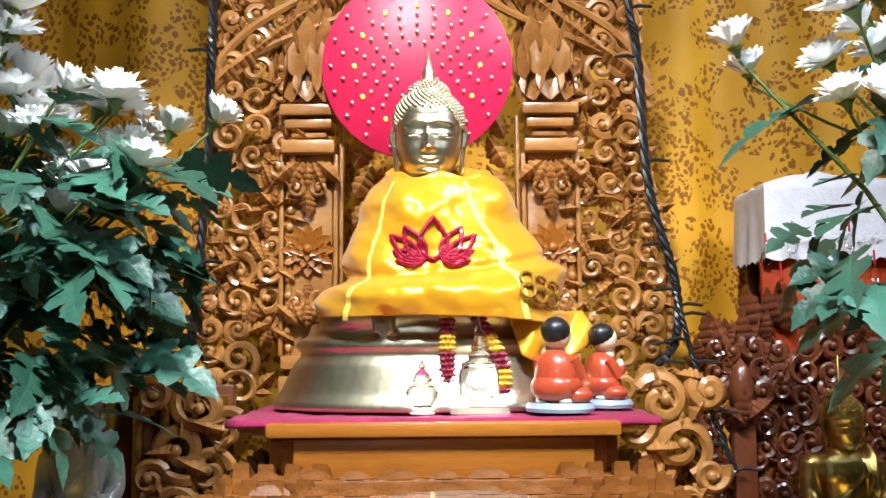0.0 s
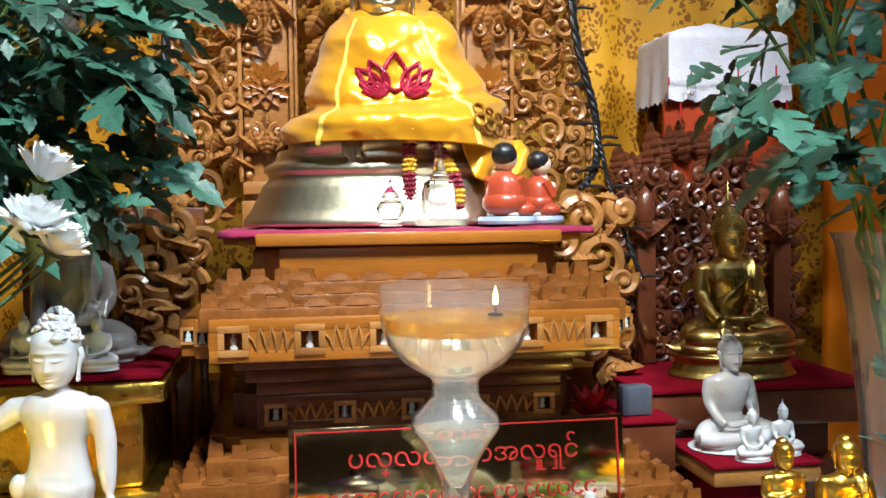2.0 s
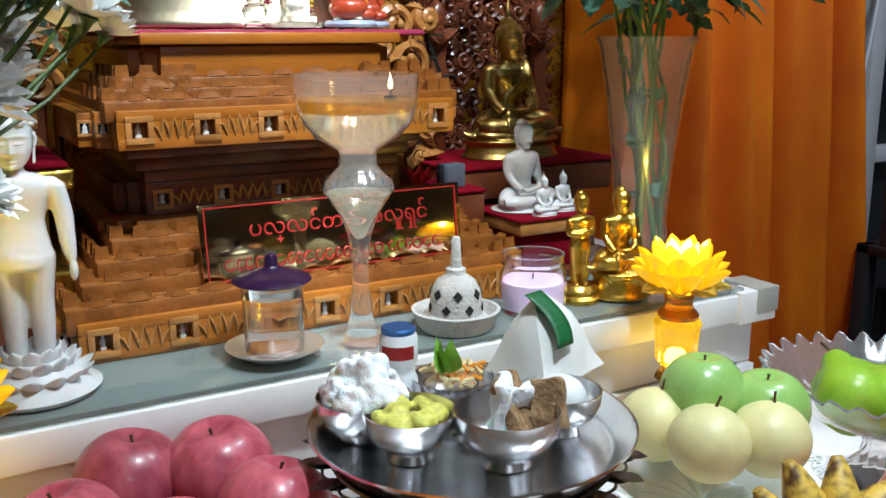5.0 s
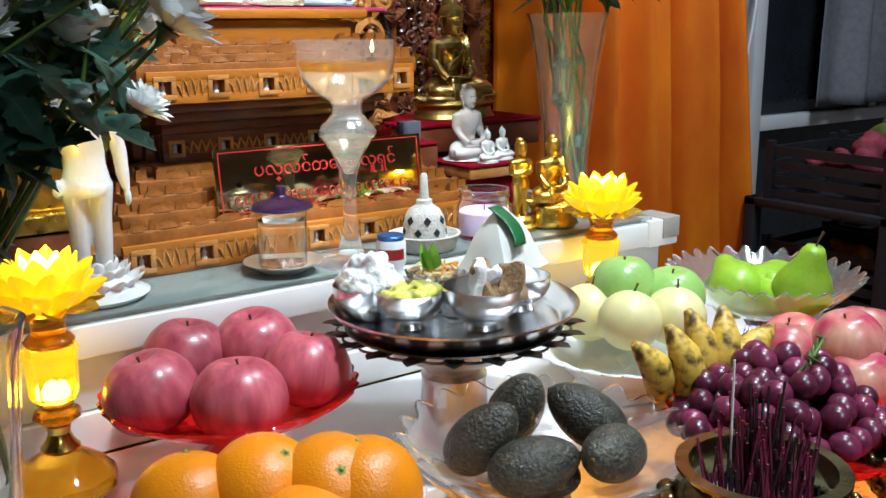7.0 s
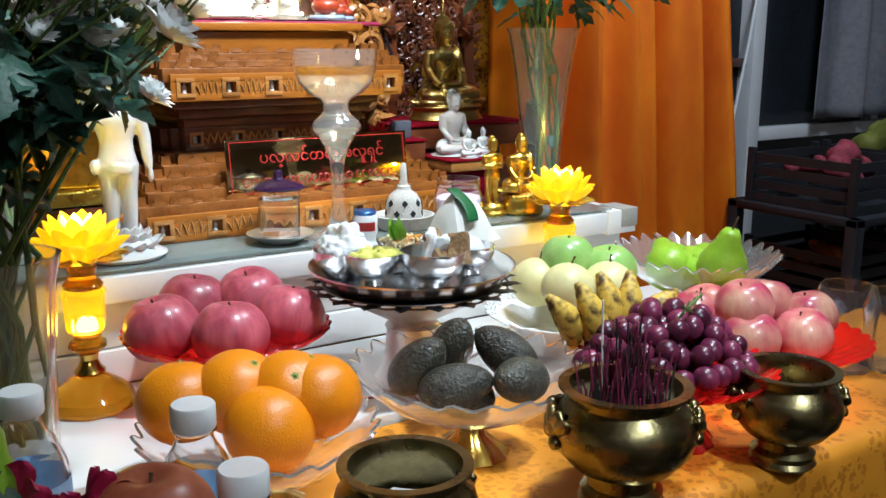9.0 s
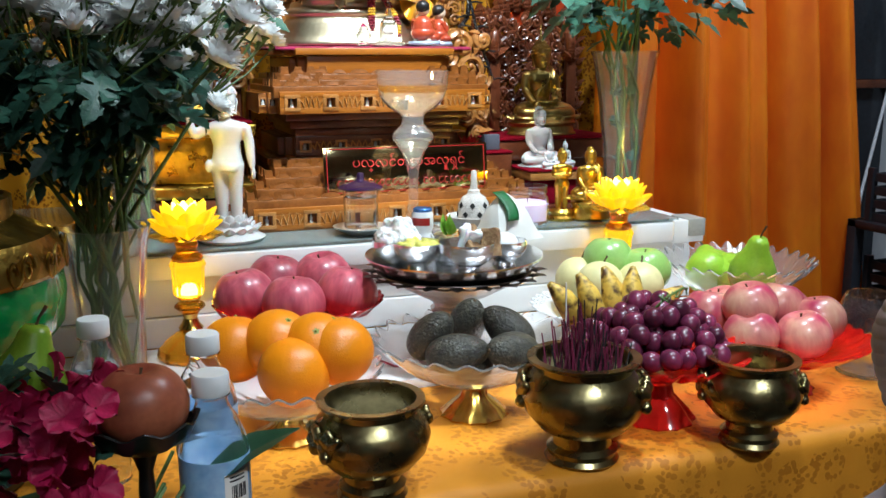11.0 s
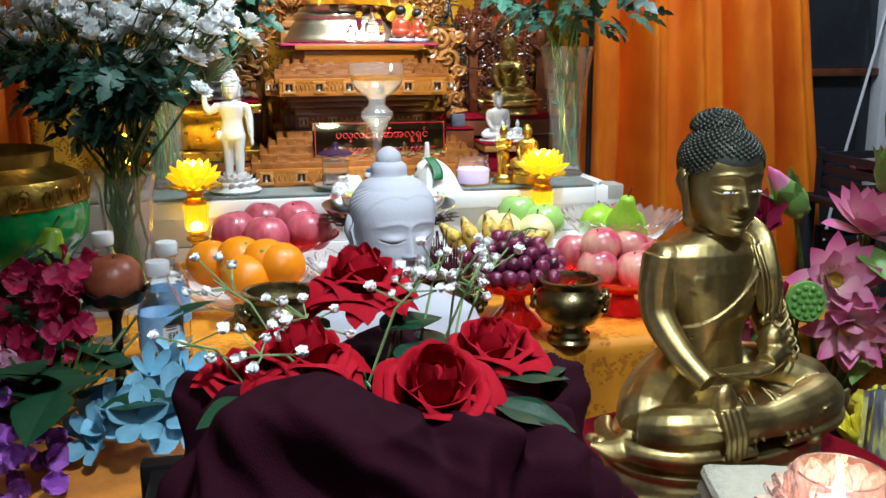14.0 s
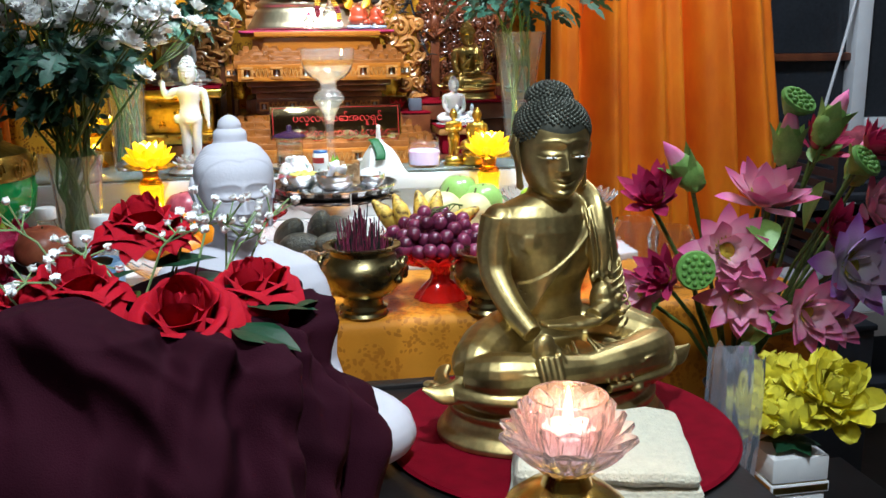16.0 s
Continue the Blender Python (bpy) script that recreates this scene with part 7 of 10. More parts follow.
steel_bowl(-0.058, 0.390, 0.036, 0.030, "small footed steel bowl of yellow curry")
steel_bowl(0.000, 0.346, 0.040, 0.034, "footed steel bowl holding bread and sweets")
steel_bowl(0.068, 0.372, 0.034, 0.028, "small footed steel bowl with a boiled egg")
steel_bowl(-0.072, 0.442, 0.038, 0.034, "steel bowl heaped with white rice", False)
steel_bowl(0.020, 0.458, 0.036, 0.028, "steel bowl of chopped vegetables", False)
M_CURRY = mat("yellow_curry", (0.62, 0.58, 0.12), 0.5, 0, 0.4, 120, 0.5, 200)
organic(lumps("rice", T(-0.072, 0.442, TZ + 0.034), 150, 0.032, 0.0066, M_COTTON, "heap of white rice in a steel bowl", "rice", 14, 0.85, 0.034), 0.0018, 1)
organic(lumps("curry", T(-0.058, 0.390, TZ + 0.031), 26, 0.026, 0.009, M_CURRY, "yellow-green curry filling a small bowl", "food", 8, 0.6, 0.008), 0.0022, 1)
veg = thing("vegetable_dish", T(0.020, 0.458, TZ + 0.022), "chopped carrot, noodle and green leaf in a bowl", "food")
M_CARROT = mat("carrot_shred", (0.80, 0.28, 0.03), 0.5, 0, 0.2, 60, 0.2, 200)
M_NOODLE = mat("pale_noodle", (0.78, 0.62, 0.32), 0.5, 0, 0.2, 60, 0.2, 200)
M_SALAD = mat("salad_leaf", (0.20, 0.42, 0.04), 0.5, 0, 0.3, 60, 0.3, 200)
rv = random.Random(4)
for k in range(34):
    bm = bmesh.new()
    m_, s = ((M_CARROT, 0.014), (M_NOODLE, 0.016), (M_NOODLE, 0.014))[k % 3]
    tube(bm, [(-s / 2, 0, 0), (0, 0.002, 0.002), (s / 2, 0, 0)], 0.0022, 5)
    a, q = rv.uniform(0, 6.3), 0.024 * math.sqrt(rv.random())
    part("shred", bm, m_, veg, at=T(q * math.cos(a), q * math.sin(a), 0.004 + 0.010 * rv.random()) @ tilt(rv, 0.5))
for k in range(3):
    bm = bmesh.new()
    petal(bm, Matrix(), 0.03, 0.018, 0.3, 0.5, 6)
    part("salad_leaf", bm, M_SALAD, veg, at=T(-0.012 + 0.004 * k, -0.004, 0.010) @ rotz(0.5 + k) @ rotx(0.9))
bread = thing("bread_slices", T(0.012, 0.350, TZ + 0.020) @ Matrix.Scale(0.98, 4), "torn brown bread and pale sweets standing in a bowl", "bread")
for k, (dx, dy, rz_, m_, sc) in enumerate(((0.004, -0.006, 30, M_BREAD, 1.0), (0.022, -0.010, -20, M_BREAD, 0.85), (-0.018, 0.002, 60, M_COTTON, 1.0), (-0.004, 0.012, 10, M_COTTON, 0.9))):
    bm = bmesh.new()
    box(bm, (-0.017 * sc, -0.005, 0), (0.017 * sc, 0.005, 0.046 * sc), 0.003)
    bmesh.ops.subdivide_edges(bm, edges=bm.edges[:], cuts=5, use_grid_fill=True)
    for v in bm.verts:
        v.co += Vector([0.0055 * noise.noise(v.co * 70 + Vector((k * 9, j * 5, 0))) for j in range(3)])
    part("slice", bm, m_, bread, at=T(dx, dy, 0.0) @ rotz(radians(rz_)) @ rotx(radians(-24 + 16 * k)), smooth=60)
bm = bmesh.new()
ball(bm, (0, 0, 0), (0.022, 0.022, 0.018), 20)
solid("boiled_egg", bm, M_PLASTICW, "peeled white boiled egg in a small bowl", "egg", at=T(0.068, 0.372, TZ + 0.029))
for x, y in ((-0.006, 0.418), (0.000, 0.388)):
    bm = bmesh.new()
    lathe(bm, [(0, 0), (0.016, 0), (0.020, 0.030), (0.0225, 0.040), (0.0215, 0.040), (0.0185, 0.028), (0.015, 0.003), (0, 0.003)], 28)
    solid("small_glass", bm, M_GLASS, "small clear glass cup of water", "glass", "small glasses", at=T(x, y, TZ)).visible_shadow = False

# small milk drink bottle, leaf parcel
bot = thing("small_drink_bottle", T(-0.020, 0.482, TZ) @ Matrix.Diagonal((0.84, 0.84, 1.16, 1)), "little drink bottle with a blue foil lid and red print", "bottle")
bm = bmesh.new()
lathe(bm, [(0, 0), (0.018, 0), (0.0195, 0.003), (0.0195, 0.022), (0.0165, 0.027), (0.0165, 0.031), (0.0195, 0.037), (0.0195, 0.054), (0.017, 0.058), (0.016, 0.060), (0, 0.060)], 28)
part("body", bm, M_PLASTICW, bot)
M_FOILBLUE = mat("blue_foil", (0.05, 0.16, 0.42), 0.3, 0.6, 0.3, 60, 0.2, 200)
bm = bmesh.new()
lathe(bm, [(0.0172, 0.057), (0.018, 0.0605), (0.0165, 0.062), (0, 0.062)], 28)
part("foil_lid", bm, M_FOILBLUE, bot)
bm = bmesh.new()
sheet(bm, lambda u, v: Vector((0.0198 * math.sin(-1.5 + 1.9 * u), -0.0198 * math.cos(-1.5 + 1.9 * u), 0.040 + 0.010 * v)), 10, 2)
part("red_print", bm, M_REDPAINT, bot)
par = thing("leaf_wrapped_parcel", T(0.100, 0.438, TZ + 0.026) @ rotz(0.30) @ Matrix.Diagonal((0.98, 1.0, 1.0, 1)), "cream paper pyramid parcel with a green leaf strip", "parcel")
bm = bmesh.new()
vs = [bm.verts.new(v) for v in ((-0.045, -0.036, 0), (0.052, -0.030, -0.002), (0.048, 0.034, 0), (-0.04, 0.034, 0), (-0.012, 0.002, 0.066), (0.004, 0.004, 0.066))]
for f in ((3, 2, 1, 0), (0, 1, 5, 4), (1, 2, 5), (2, 3, 4, 5), (3, 0, 4)):
    bm.faces.new([vs[i] for i in f])
bmesh.ops.subdivide_edges(bm, edges=bm.edges[:], cuts=5, use_grid_fill=True)
bmesh.ops.triangulate(bm, faces=bm.faces[:])
mid_ = Vector((0.002, 0.0, 0.024))
for v in bm.verts:
    d = v.co - mid_
    v.co += d.normalized() * max(0, 0.046 - d.length) * 0.42
    v.co += Vector((0.0018 * noise.noise(v.co * 60), 0.0018 * noise.noise(v.co * 60 + Vector((9, 0, 0))), 0.001 * noise.noise(v.co * 80)))
part("paper_wrap", bm, M_PAPER, par, smooth=50)
M_BANLEAF = mat("banana_leaf", (0.012, 0.12, 0.035), 0.35, 0, 0.2, 60, 0.3, 200, stretch=(1, 8, 1))
bm = bmesh.new()
sheet(bm, lambda u, v: Vector((-0.026 + 0.022 * u + 0.018 * v * (1 - v), -0.034 + 0.036 * v - 0.0060 * math.sin(math.pi * v), 0.030 + 0.040 * v + 0.002)), 4, 10)
q = part("leaf_strip", bm, M_BANLEAF, par)
q.modifiers.new("leaf", "SOLIDIFY").thickness = 0.001


# ---------------- brass pots, bottles, stands on the low table ----------------
def censer(at, r, h, label, ash=None, m=M_BRASSDK):
    th = thing("brass_censer", at, label, "incense pot", "brass censers")
    s = r
    bm = bmesh.new()
    lathe(bm, [(0, 0), (s * 0.62, 0), (s * 0.66, 0.003), (s * 0.60, 0.008), (s * 0.63, 0.014), (s * 0.52, 0.019), (s * 0.50, h * 0.26), (s * 0.78, h * 0.33), (s * 1.02, h * 0.48), (s * 1.10, h * 0.63), (s * 1.02, h * 0.78), (s * 0.84, h * 0.88), (s * 0.86, h * 0.94), (s * 1.0, h * 0.975), (s * 1.0, h), (s * 0.84, h), (s * 0.78, h * 0.9), (s * 0.9, h * 0.7), (s * 0.9, h * 0.55), (s * 0.6, h * 0.42), (0, h * 0.40)], 64)
    part("pot", bm, m, th)
    for g in (-1, 1):
        bm = bmesh.new()
        rr = random.Random(3)
        for k in range(26):
            a, zz = rr.uniform(-0.45, 0.45), rr.uniform(0.55, 0.80)
            rad_ = s * (1.10 - 1.1 * (zz - 0.63) ** 2)
            ball(bm, (g * rad_ * math.cos(a), rad_ * math.sin(a), h * zz), s * rr.uniform(0.06, 0.13), 7)
        organic(part("lion_mask", bm, m, th, "cast lion mask handle"), s * 0.03, 2)
    if ash:
        bm = bmesh.new()
        lathe(bm, [(0, h * ash + 0.004), (s * 0.5, h * ash + 0.002), (s * 0.80, h * ash - 0.004)], 32)
        for v in bm.verts:
            v.co.z += 0.003 * noise.noise(v.co * 120)
        part("ash", bm, M_ASH, th)
    return th


pot = censer(T(0.020, 0.030, CLOTH + 0.0015) @ rotz(-0.5), 0.064, 0.120, "dark brass censer full of burnt incense sticks", 0.72)
censer(T(0.226, 0.002, CLOTH + 0.0015) @ rotz(-0.5), 0.053, 0.104, "small dark brass censer on a footed base")
censer(T(-0.229, 0.020, CLOTH + 0.0015) @ rotz(0.3), 0.056, 0.106, "round bronze censer with pale ash inside", 0.62)
rs = random.Random(9)
for k in range(150):
    a, q = rs.uniform(0, 6.3), 0.042 * rs.random() ** 0.7
    ln, lx, ly = rs.uniform(0.045, 0.100) * (1.12 - 10 * q), rs.uniform(-0.012, 0.012), rs.uniform(-0.012, 0.012)
    bm = bmesh.new()
    p0 = Vector((q * math.cos(a), q * math.sin(a), 0.078))
    p1 = p0 + Vector((lx, ly, ln))
    tube(bm, [p0, p1], 0.00105, 4)
    part("incense_stick", bm, M_CHAR if k % 3 == 0 else M_STICK, pot)
bm = bmesh.new()
tube(bm, [(-0.02, 0.01, 0.08), (-0.022, 0.012, 0.20)], 0.001, 5)
part("incense_stick", bm, M_PAPER, pot)


def water_bottle(at):
    th = thing("water_bottle", at, "small clear plastic water bottle with a blue label", "bottle", "water bottles")
    bm = bmesh.new()
    prof = [(0, 0.003), (0.022, 0.0), (0.029, 0.004), (0.030, 0.012), (0.0285, 0.018), (0.030, 0.026), (0.0285, 0.034), (0.030, 0.042), (0.029, 0.055), (0.0305, 0.060), (0.0305, 0.112), (0.029, 0.122), (0.022, 0.140), (0.0145, 0.152), (0.0135, 0.160), (0.0165, 0.162), (0.0135, 0.164), (0.013, 0.170)]
    lathe(bm, prof + [(0.012, 0.170), (0.0125, 0.158), (0.0205, 0.140), (0.0285, 0.110), (0.0275, 0.040), (0.027, 0.008), (0, 0.007)], 32)
    part("body", bm, M_BOTTLE, th).visible_shadow = False
    bm = bmesh.new()
    lathe(bm, [(0, 0.0075), (0.0265, 0.009), (0.0272, 0.040), (0.0282, 0.110), (0.022, 0.132), (0, 0.132)], 28)
    part("water", bm, M_BOTTLEWATER, th).visible_shadow = False
    bm = bmesh.new()
    lathe(bm, [(0.0155, 0.163), (0.0162, 0.165), (0.0162, 0.180), (0.0150, 0.182), (0, 0.182)], 36, wave=lambda a, k, r: (1 + 0.012 * math.cos(36 * a), 0))
    part("cap", bm, M_PLASTICW, th, "white ribbed screw cap")
    bm = bmesh.new()
    sheet(bm, lambda u, v: Vector((0.0309 * math.cos(-3.6 + 6.28 * u), 0.0309 * math.sin(-3.6 + 6.28 * u), 0.062 + 0.048 * v)), 40, 2)
    lab = part("label", bm, M_BLUELAB, th, "pale blue printed label")
    bm = bmesh.new()
    sheet(bm, lambda u, v: Vector((0.0312 * math.sin(0.15 + 0.85 * u), -0.0312 * math.cos(0.15 + 0.85 * u), 0.068 + 0.030 * v)), 10, 1)
    part("sticker", bm, M_PAPER, lab, "white price sticker")
    bm = bmesh.new()
    for k in range(9):
        a = 0.36 + 0.055 * k
        wd = 0.0003 + 0.0003 * (k % 3)
        sheet(bm, lambda u, v: Vector((0.0314 * math.sin(a) + wd * (u - 0.5) * 2, -0.0314 * math.cos(a), 0.074 + 0.013 * v)), 1, 1)
    for k in range(2):
        sheet(bm, lambda u, v: Vector((0.0314 * math.sin(0.3 + 0.5 * u), -0.0314 * math.cos(0.3 + 0.5 * u), 0.0905 + 0.0035 * k + 0.0016 * v)), 6, 1)
    part("bar_print", bm, M_BLACK, lab)
    return th


M_BOTTLE = mat("thin_clear_bottle", (0.98, 0.99, 1.0), 0.03, 0, 0.0, 10, 0, 100, trans=1.0, ior=1.07, coat=1.0)
M_BOTTLEWATER = mat("still_water", (0.96, 0.98, 1.0), 0.02, 0, 0.0, 10, 0, 100, trans=1.0, ior=1.05)
M_BLUELAB = mat("blue_label_print", (0.10, 0.30, 0.58), 0.4, 0, 0.3, 40, 0, 100, col2=(0.40, 0.56, 0.74))
wb = water_bottle(T(-0.394, -0.062, CLOTH - 0.002))
for x, y in ((-0.390, 0.050), (-0.492, 0.145)):
    copy_thing(wb, T(x, y, CLOTH + 0.0015) @ rotz(x * 9))

st = thing("wooden_fruit_stand", T(-0.452, -0.062, CLOTH - 0.002), "dark turned wooden stand with a petal cup", "stand")
bm = bmesh.new()
lathe(bm, [(0, 0), (0.030, 0), (0.031, 0.004), (0.018, 0.010), (0.008, 0.016), (0.0065, 0.06), (0.0075, 0.08), (0.0062, 0.10), (0.012, 0.118), (0, 0.12)], 20)
part("stem", bm, M_BLACKWOOD, st)
bm = bmesh.new()
lathe(bm, [(0, 0.119), (0.02, 0.120), (0.040, 0.132), (0.046, 0.146), (0.044, 0.147), (0.038, 0.135), (0, 0.124)], 40, wave=lambda a, k, r: (1 + 0.06 * math.cos(8 * a) * (r > 0.03), 0.004 * math.cos(8 * a) * (r > 0.03)))
part("petal_cup", bm, M_BLACKWOOD, st)
M_APPLEBR = mat("russet_apple_skin", (0.24, 0.05, 0.028), 0.35, 0, 0.3, 26, 0.1, 160, col2=(0.42, 0.13, 0.06))
fruit("russet_apple", apple_meshes(M_APPLEBR, 0.040), T(-0.452, -0.062, CLOTH + 0.1265), "dull russet apple in the wooden stand", "")
fruit("green_pear", pear_meshes(M_PEARG, 0.86), T(-0.548, -0.02, 1.070) @ rotz(0.5) @ roty(0.22), "tall green pear set among the flowers", "")


# ---------------- flowers ----------------
def leaf_mesh(length, name, material, droop=0.25, fold=0.25, lobes=True, width=1.0, twist=0.0):
    """A leaf along +y with a pale midrib, folded along it and drooping to the tip; lobed and toothed, or plain."""
    if lobes:
        half = [(0.0, 0.012), (0.15, 0.016), (0.17, 0.11), (0.15, 0.19), (0.21, 0.215), (0.23, 0.27), (0.29, 0.265), (0.325, 0.285), (0.365, 0.22), (0.355, 0.10), (0.39, 0.075), (0.42, 0.15),
                (0.45, 0.25), (0.51, 0.26), (0.54, 0.305), (0.59, 0.275), (0.625, 0.27), (0.64, 0.19), (0.615, 0.095), (0.655, 0.075), (0.70, 0.15), (0.75, 0.145), (0.79, 0.165), (0.83, 0.115), (0.88, 0.11), (0.92, 0.06), (1.0, 0.0)]
    else:
        half = [(f / 10, 0.30 * math.sin(math.pi * (f / 10) ** 0.8) + 0.004) for f in range(11)]
    bm = bmesh.new()
    rows = []
    for j, (v, w) in enumerate(half):
        mv = j / (len(half) - 1)
        row = []
        for s, k in ((-1, 1.0), (-1, 0.5), (-1, 0.0), (1, 0.0), (1, 0.5), (1, 1.0)):
            yy = mv + (v - mv) * k
            rib = 0.011 * (1 - 0.8 * mv)
            ww = (rib + max(0, w - rib) * k) * width
            vein = 0.018 * math.sin(26 * yy) * ww if lobes else 0.0
            row.append(bm.verts.new((s * ww * length + twist * length * yy * yy, yy * length, length * (-droop * yy * yy + fold * ww - 0.55 * fold * ww * ww / 0.3 * k - 0.06 * ww * math.sin(9 * yy) + vein))))
        rows.append(row)
    for a, b in zip(rows, rows[1:]):
        for k in range(5):
            bm.faces.new((a[k], a[k + 1], b[k + 1], b[k])).material_index = 1 if k == 2 and lobes else 0
    return mesh_of(name, bm, [material, M_LEAFRIB] if lobes else material, 60)


LEAVES = [leaf_mesh(0.082, "leaf", M_LEAF, 0.35, 0.25, twist=0.10), leaf_mesh(0.068, "leaf", M_LEAF, 0.12, 0.40, twist=-0.14), leaf_mesh(0.054, "leaf", M_LEAF, 0.55, 0.2, twist=0.05)]


def mum_mesh(r, rings=4, close=0.0, seed=1):
    """A white chrysanthemum looking along +z."""
    rr = random.Random(seed)
    bm = bmesh.new()
    for k in range(rings):
        n = 17 - 3 * k
        for i in range(n):
            a = 2 * math.pi * (i + 0.5 * (k % 2)) / n + rr.uniform(-0.06, 0.06)
            t = radians(14 + 19 * k + close) + rr.uniform(-0.12, 0.12)
            round_petal(bm, rotz(a) @ T(0, r * 0.08, 0.002 * k) @ rotx(t), r * (1.0 - 0.13 * k) * rr.uniform(0.88, 1.06), r * 0.36, 0.6, 0.16 + rr.uniform(-0.12, 0.20), 0.05, a, 0, 4, 1)
    ball(bm, (0, 0, 0.003), (r * 0.2, r * 0.2, r * 0.14), 10, mi=1)
    lathe(bm, [(0.0012, -r * 0.5), (r * 0.16, -r * 0.18), (r * 0.30, -0.001), (0, 0.0)], 10, mi=2)
    return mesh_of("flower", bm, [M_PETALW, M_PETALC, M_STEM], 70)


MUMS = [mum_mesh(0.026, 4, 0, 1), mum_mesh(0.023, 4, 14, 2), mum_mesh(0.025, 3, 22, 3)]
bm = bmesh.new()
ball(bm, (0, 0, 0), (0.007, 0.007, 0.008), 10)
for i in range(7):
    petal(bm, rotz(i * 0.9) @ T(0, 0.004, -0.004) @ rotx(1.2), 0.013, 0.007, 0.5, -0.2, 4)
BUD = mesh_of("flower_bud", bm, [M_PETALW], 70)


M_VASE = mat("thick_vase_glass", (0.95, 0.97, 0.95), 0.03, 0, 0.0, 10, 0, 100, trans=0.96, ior=1.12, coat=1.0)
M_VASEWATER = mat("vase_water", (0.95, 0.97, 0.95), 0.02, 0, 0.0, 10, 0, 100, trans=1.0, ior=1.06)


def vase(at, prof, label, fill):
    th = thing("glass_vase", at, label, "vase")
    bm = bmesh.new()
    inner = [(max(0, r - 0.005), max(0.008, z)) for r, z in prof[::-1]]
    lathe(bm, [(0, 0)] + prof + inner + [(0, 0.008)], 40, wave=lambda a, k, r: (1 + 0.012 * math.cos(10 * a), 0))
    part("glass", bm, M_VASE, th).visible_shadow = False
    bm = bmesh.new()
    pr = [(max(0, r - 0.0055), max(0.009, z)) for r, z in prof if z < fill]
    lathe(bm, [(0, 0.009)] + pr + [(pr[-1][0], fill), (0, fill)], 32)
    part("water", bm, M_VASEWATER, th).visible_shadow = False
    return th


def bouquet(name, base, mouth, heads, leaves, seed, label, cone=(0.0, 0.0), size=1.0, each=4):
    """Sprays from a vase: heads and leaves are (centre, spread, count) clouds."""
    rr = random.Random(seed)
    th = thing(name, Matrix(), label, "flowers")
    mouth = Vector(mouth)
    stems = bmesh.new()
    nodes = []
    for c, sp, n in heads:
        for i in range(n):
            p = Vector(c) + Vector([rr.gauss(0, 0.5) * s for s in sp])
            if cone[1] and p.x > -0.285 and c[0] < -0.3:
                p.x = -0.285 - 0.5 * (p.x + 0.285)
            up = (p - mouth)
            up.z = abs(up.z) + 0.08
            up = (up.normalized() + Vector((rr.uniform(-0.4, 0.4), rr.uniform(-0.7, 0.1), rr.uniform(0.0, 0.5)))).normalized()
            q = up.to_track_quat("Z", "Y").to_matrix().to_4x4()
            if rr.random() < 0.86:
                part("flower", MUMS[i % 3], None, th, at=Matrix.Translation(p) @ q @ rotz(rr.uniform(0, 6.3)) @ Matrix.Scale(rr.uniform(0.82, 1.1), 4))
            else:
                part("flower_bud", BUD, None, th, at=Matrix.Translation(p) @ q)
            if i % each == 0 or not nodes:
                b0 = Vector(base) + Vector((rr.uniform(-0.026, 0.026), rr.uniform(-0.022, 0.022), 0.012))
                mm = mouth + Vector((rr.uniform(-0.038, 0.038), rr.uniform(-0.038, 0.038), 0))
                mid = mm.lerp(p, 0.55) + Vector((0, 0, 0.02))
                tube(stems, [b0, b0.lerp(mm, 0.45) + Vector((rr.uniform(-0.016, 0.016), rr.uniform(-0.016, 0.016), 0)), b0.lerp(mm, 0.75) + Vector((rr.uniform(-0.018, 0.018), rr.uniform(-0.018, 0.018), 0)), mm, mid, p - up * 0.012], [0.0026, 0.0030, 0.0027, 0.0030, 0.0021, 0.0013], 6)
                if base[0] > 0:
                    for f in (0.25, 0.5, 0.72, 0.9):
                        if rr.random() < 0.75:
                            part("leaf", LEAVES[rr.randrange(3)], None, th, at=Matrix.Translation(b0.lerp(mm, f)) @ rotz(rr.uniform(0, 6.3)) @ rotx(rr.uniform(0.7, 1.5)) @ Matrix.Scale(rr.uniform(0.28, 0.5), 4))
                nodes.append((mm, mid, p))
            else:
                mm, mid, pp = min(nodes, key=lambda q_: (q_[2] - p).length)
                tube(stems, [mid, mid.lerp(p, 0.6) - Vector((0, 0, 0.01)), p - up * 0.012], [0.0016, 0.0014, 0.0012], 5)
    tagged(part("stem", stems, M_STEM, th), kind="stuff")
    for c, sp, n in leaves:
        for i in range(n):
            p = Vector(c) + Vector([rr.uniform(-1, 1) * s for s in sp])
            d = Vector((p.x - mouth.x, p.y - mouth.y, 0))
            d = (d.normalized() if d.length > 0.01 else Vector((1, 0, 0))) + Vector((rr.uniform(-0.7, 0.7), rr.uniform(-0.9, 0.5), rr.uniform(-0.95, 0.25)))
            tip = p + d.normalized() * 0.075 * size - Vector((0, 0, 0.018))
            reach = math.hypot(tip.x - mouth.x, tip.y - mouth.y)
            if cone[1] and (tip.z < cone[0] + cone[1] * max(0, reach - 0.03) or max(tip.x, p.x + 0.02) > (-0.405 if min(tip.z, p.z) < 1.284 else -0.32)):
                continue
            q = d.to_track_quat("Y", "Z").to_matrix().to_4x4()
            part("leaf", LEAVES[i % 3], None, th, at=Matrix.Translation(p) @ q @ roty(rr.uniform(-0.7, 0.7)) @ Matrix.Scale(size * rr.uniform(0.75, 1.25), 4))
    return th


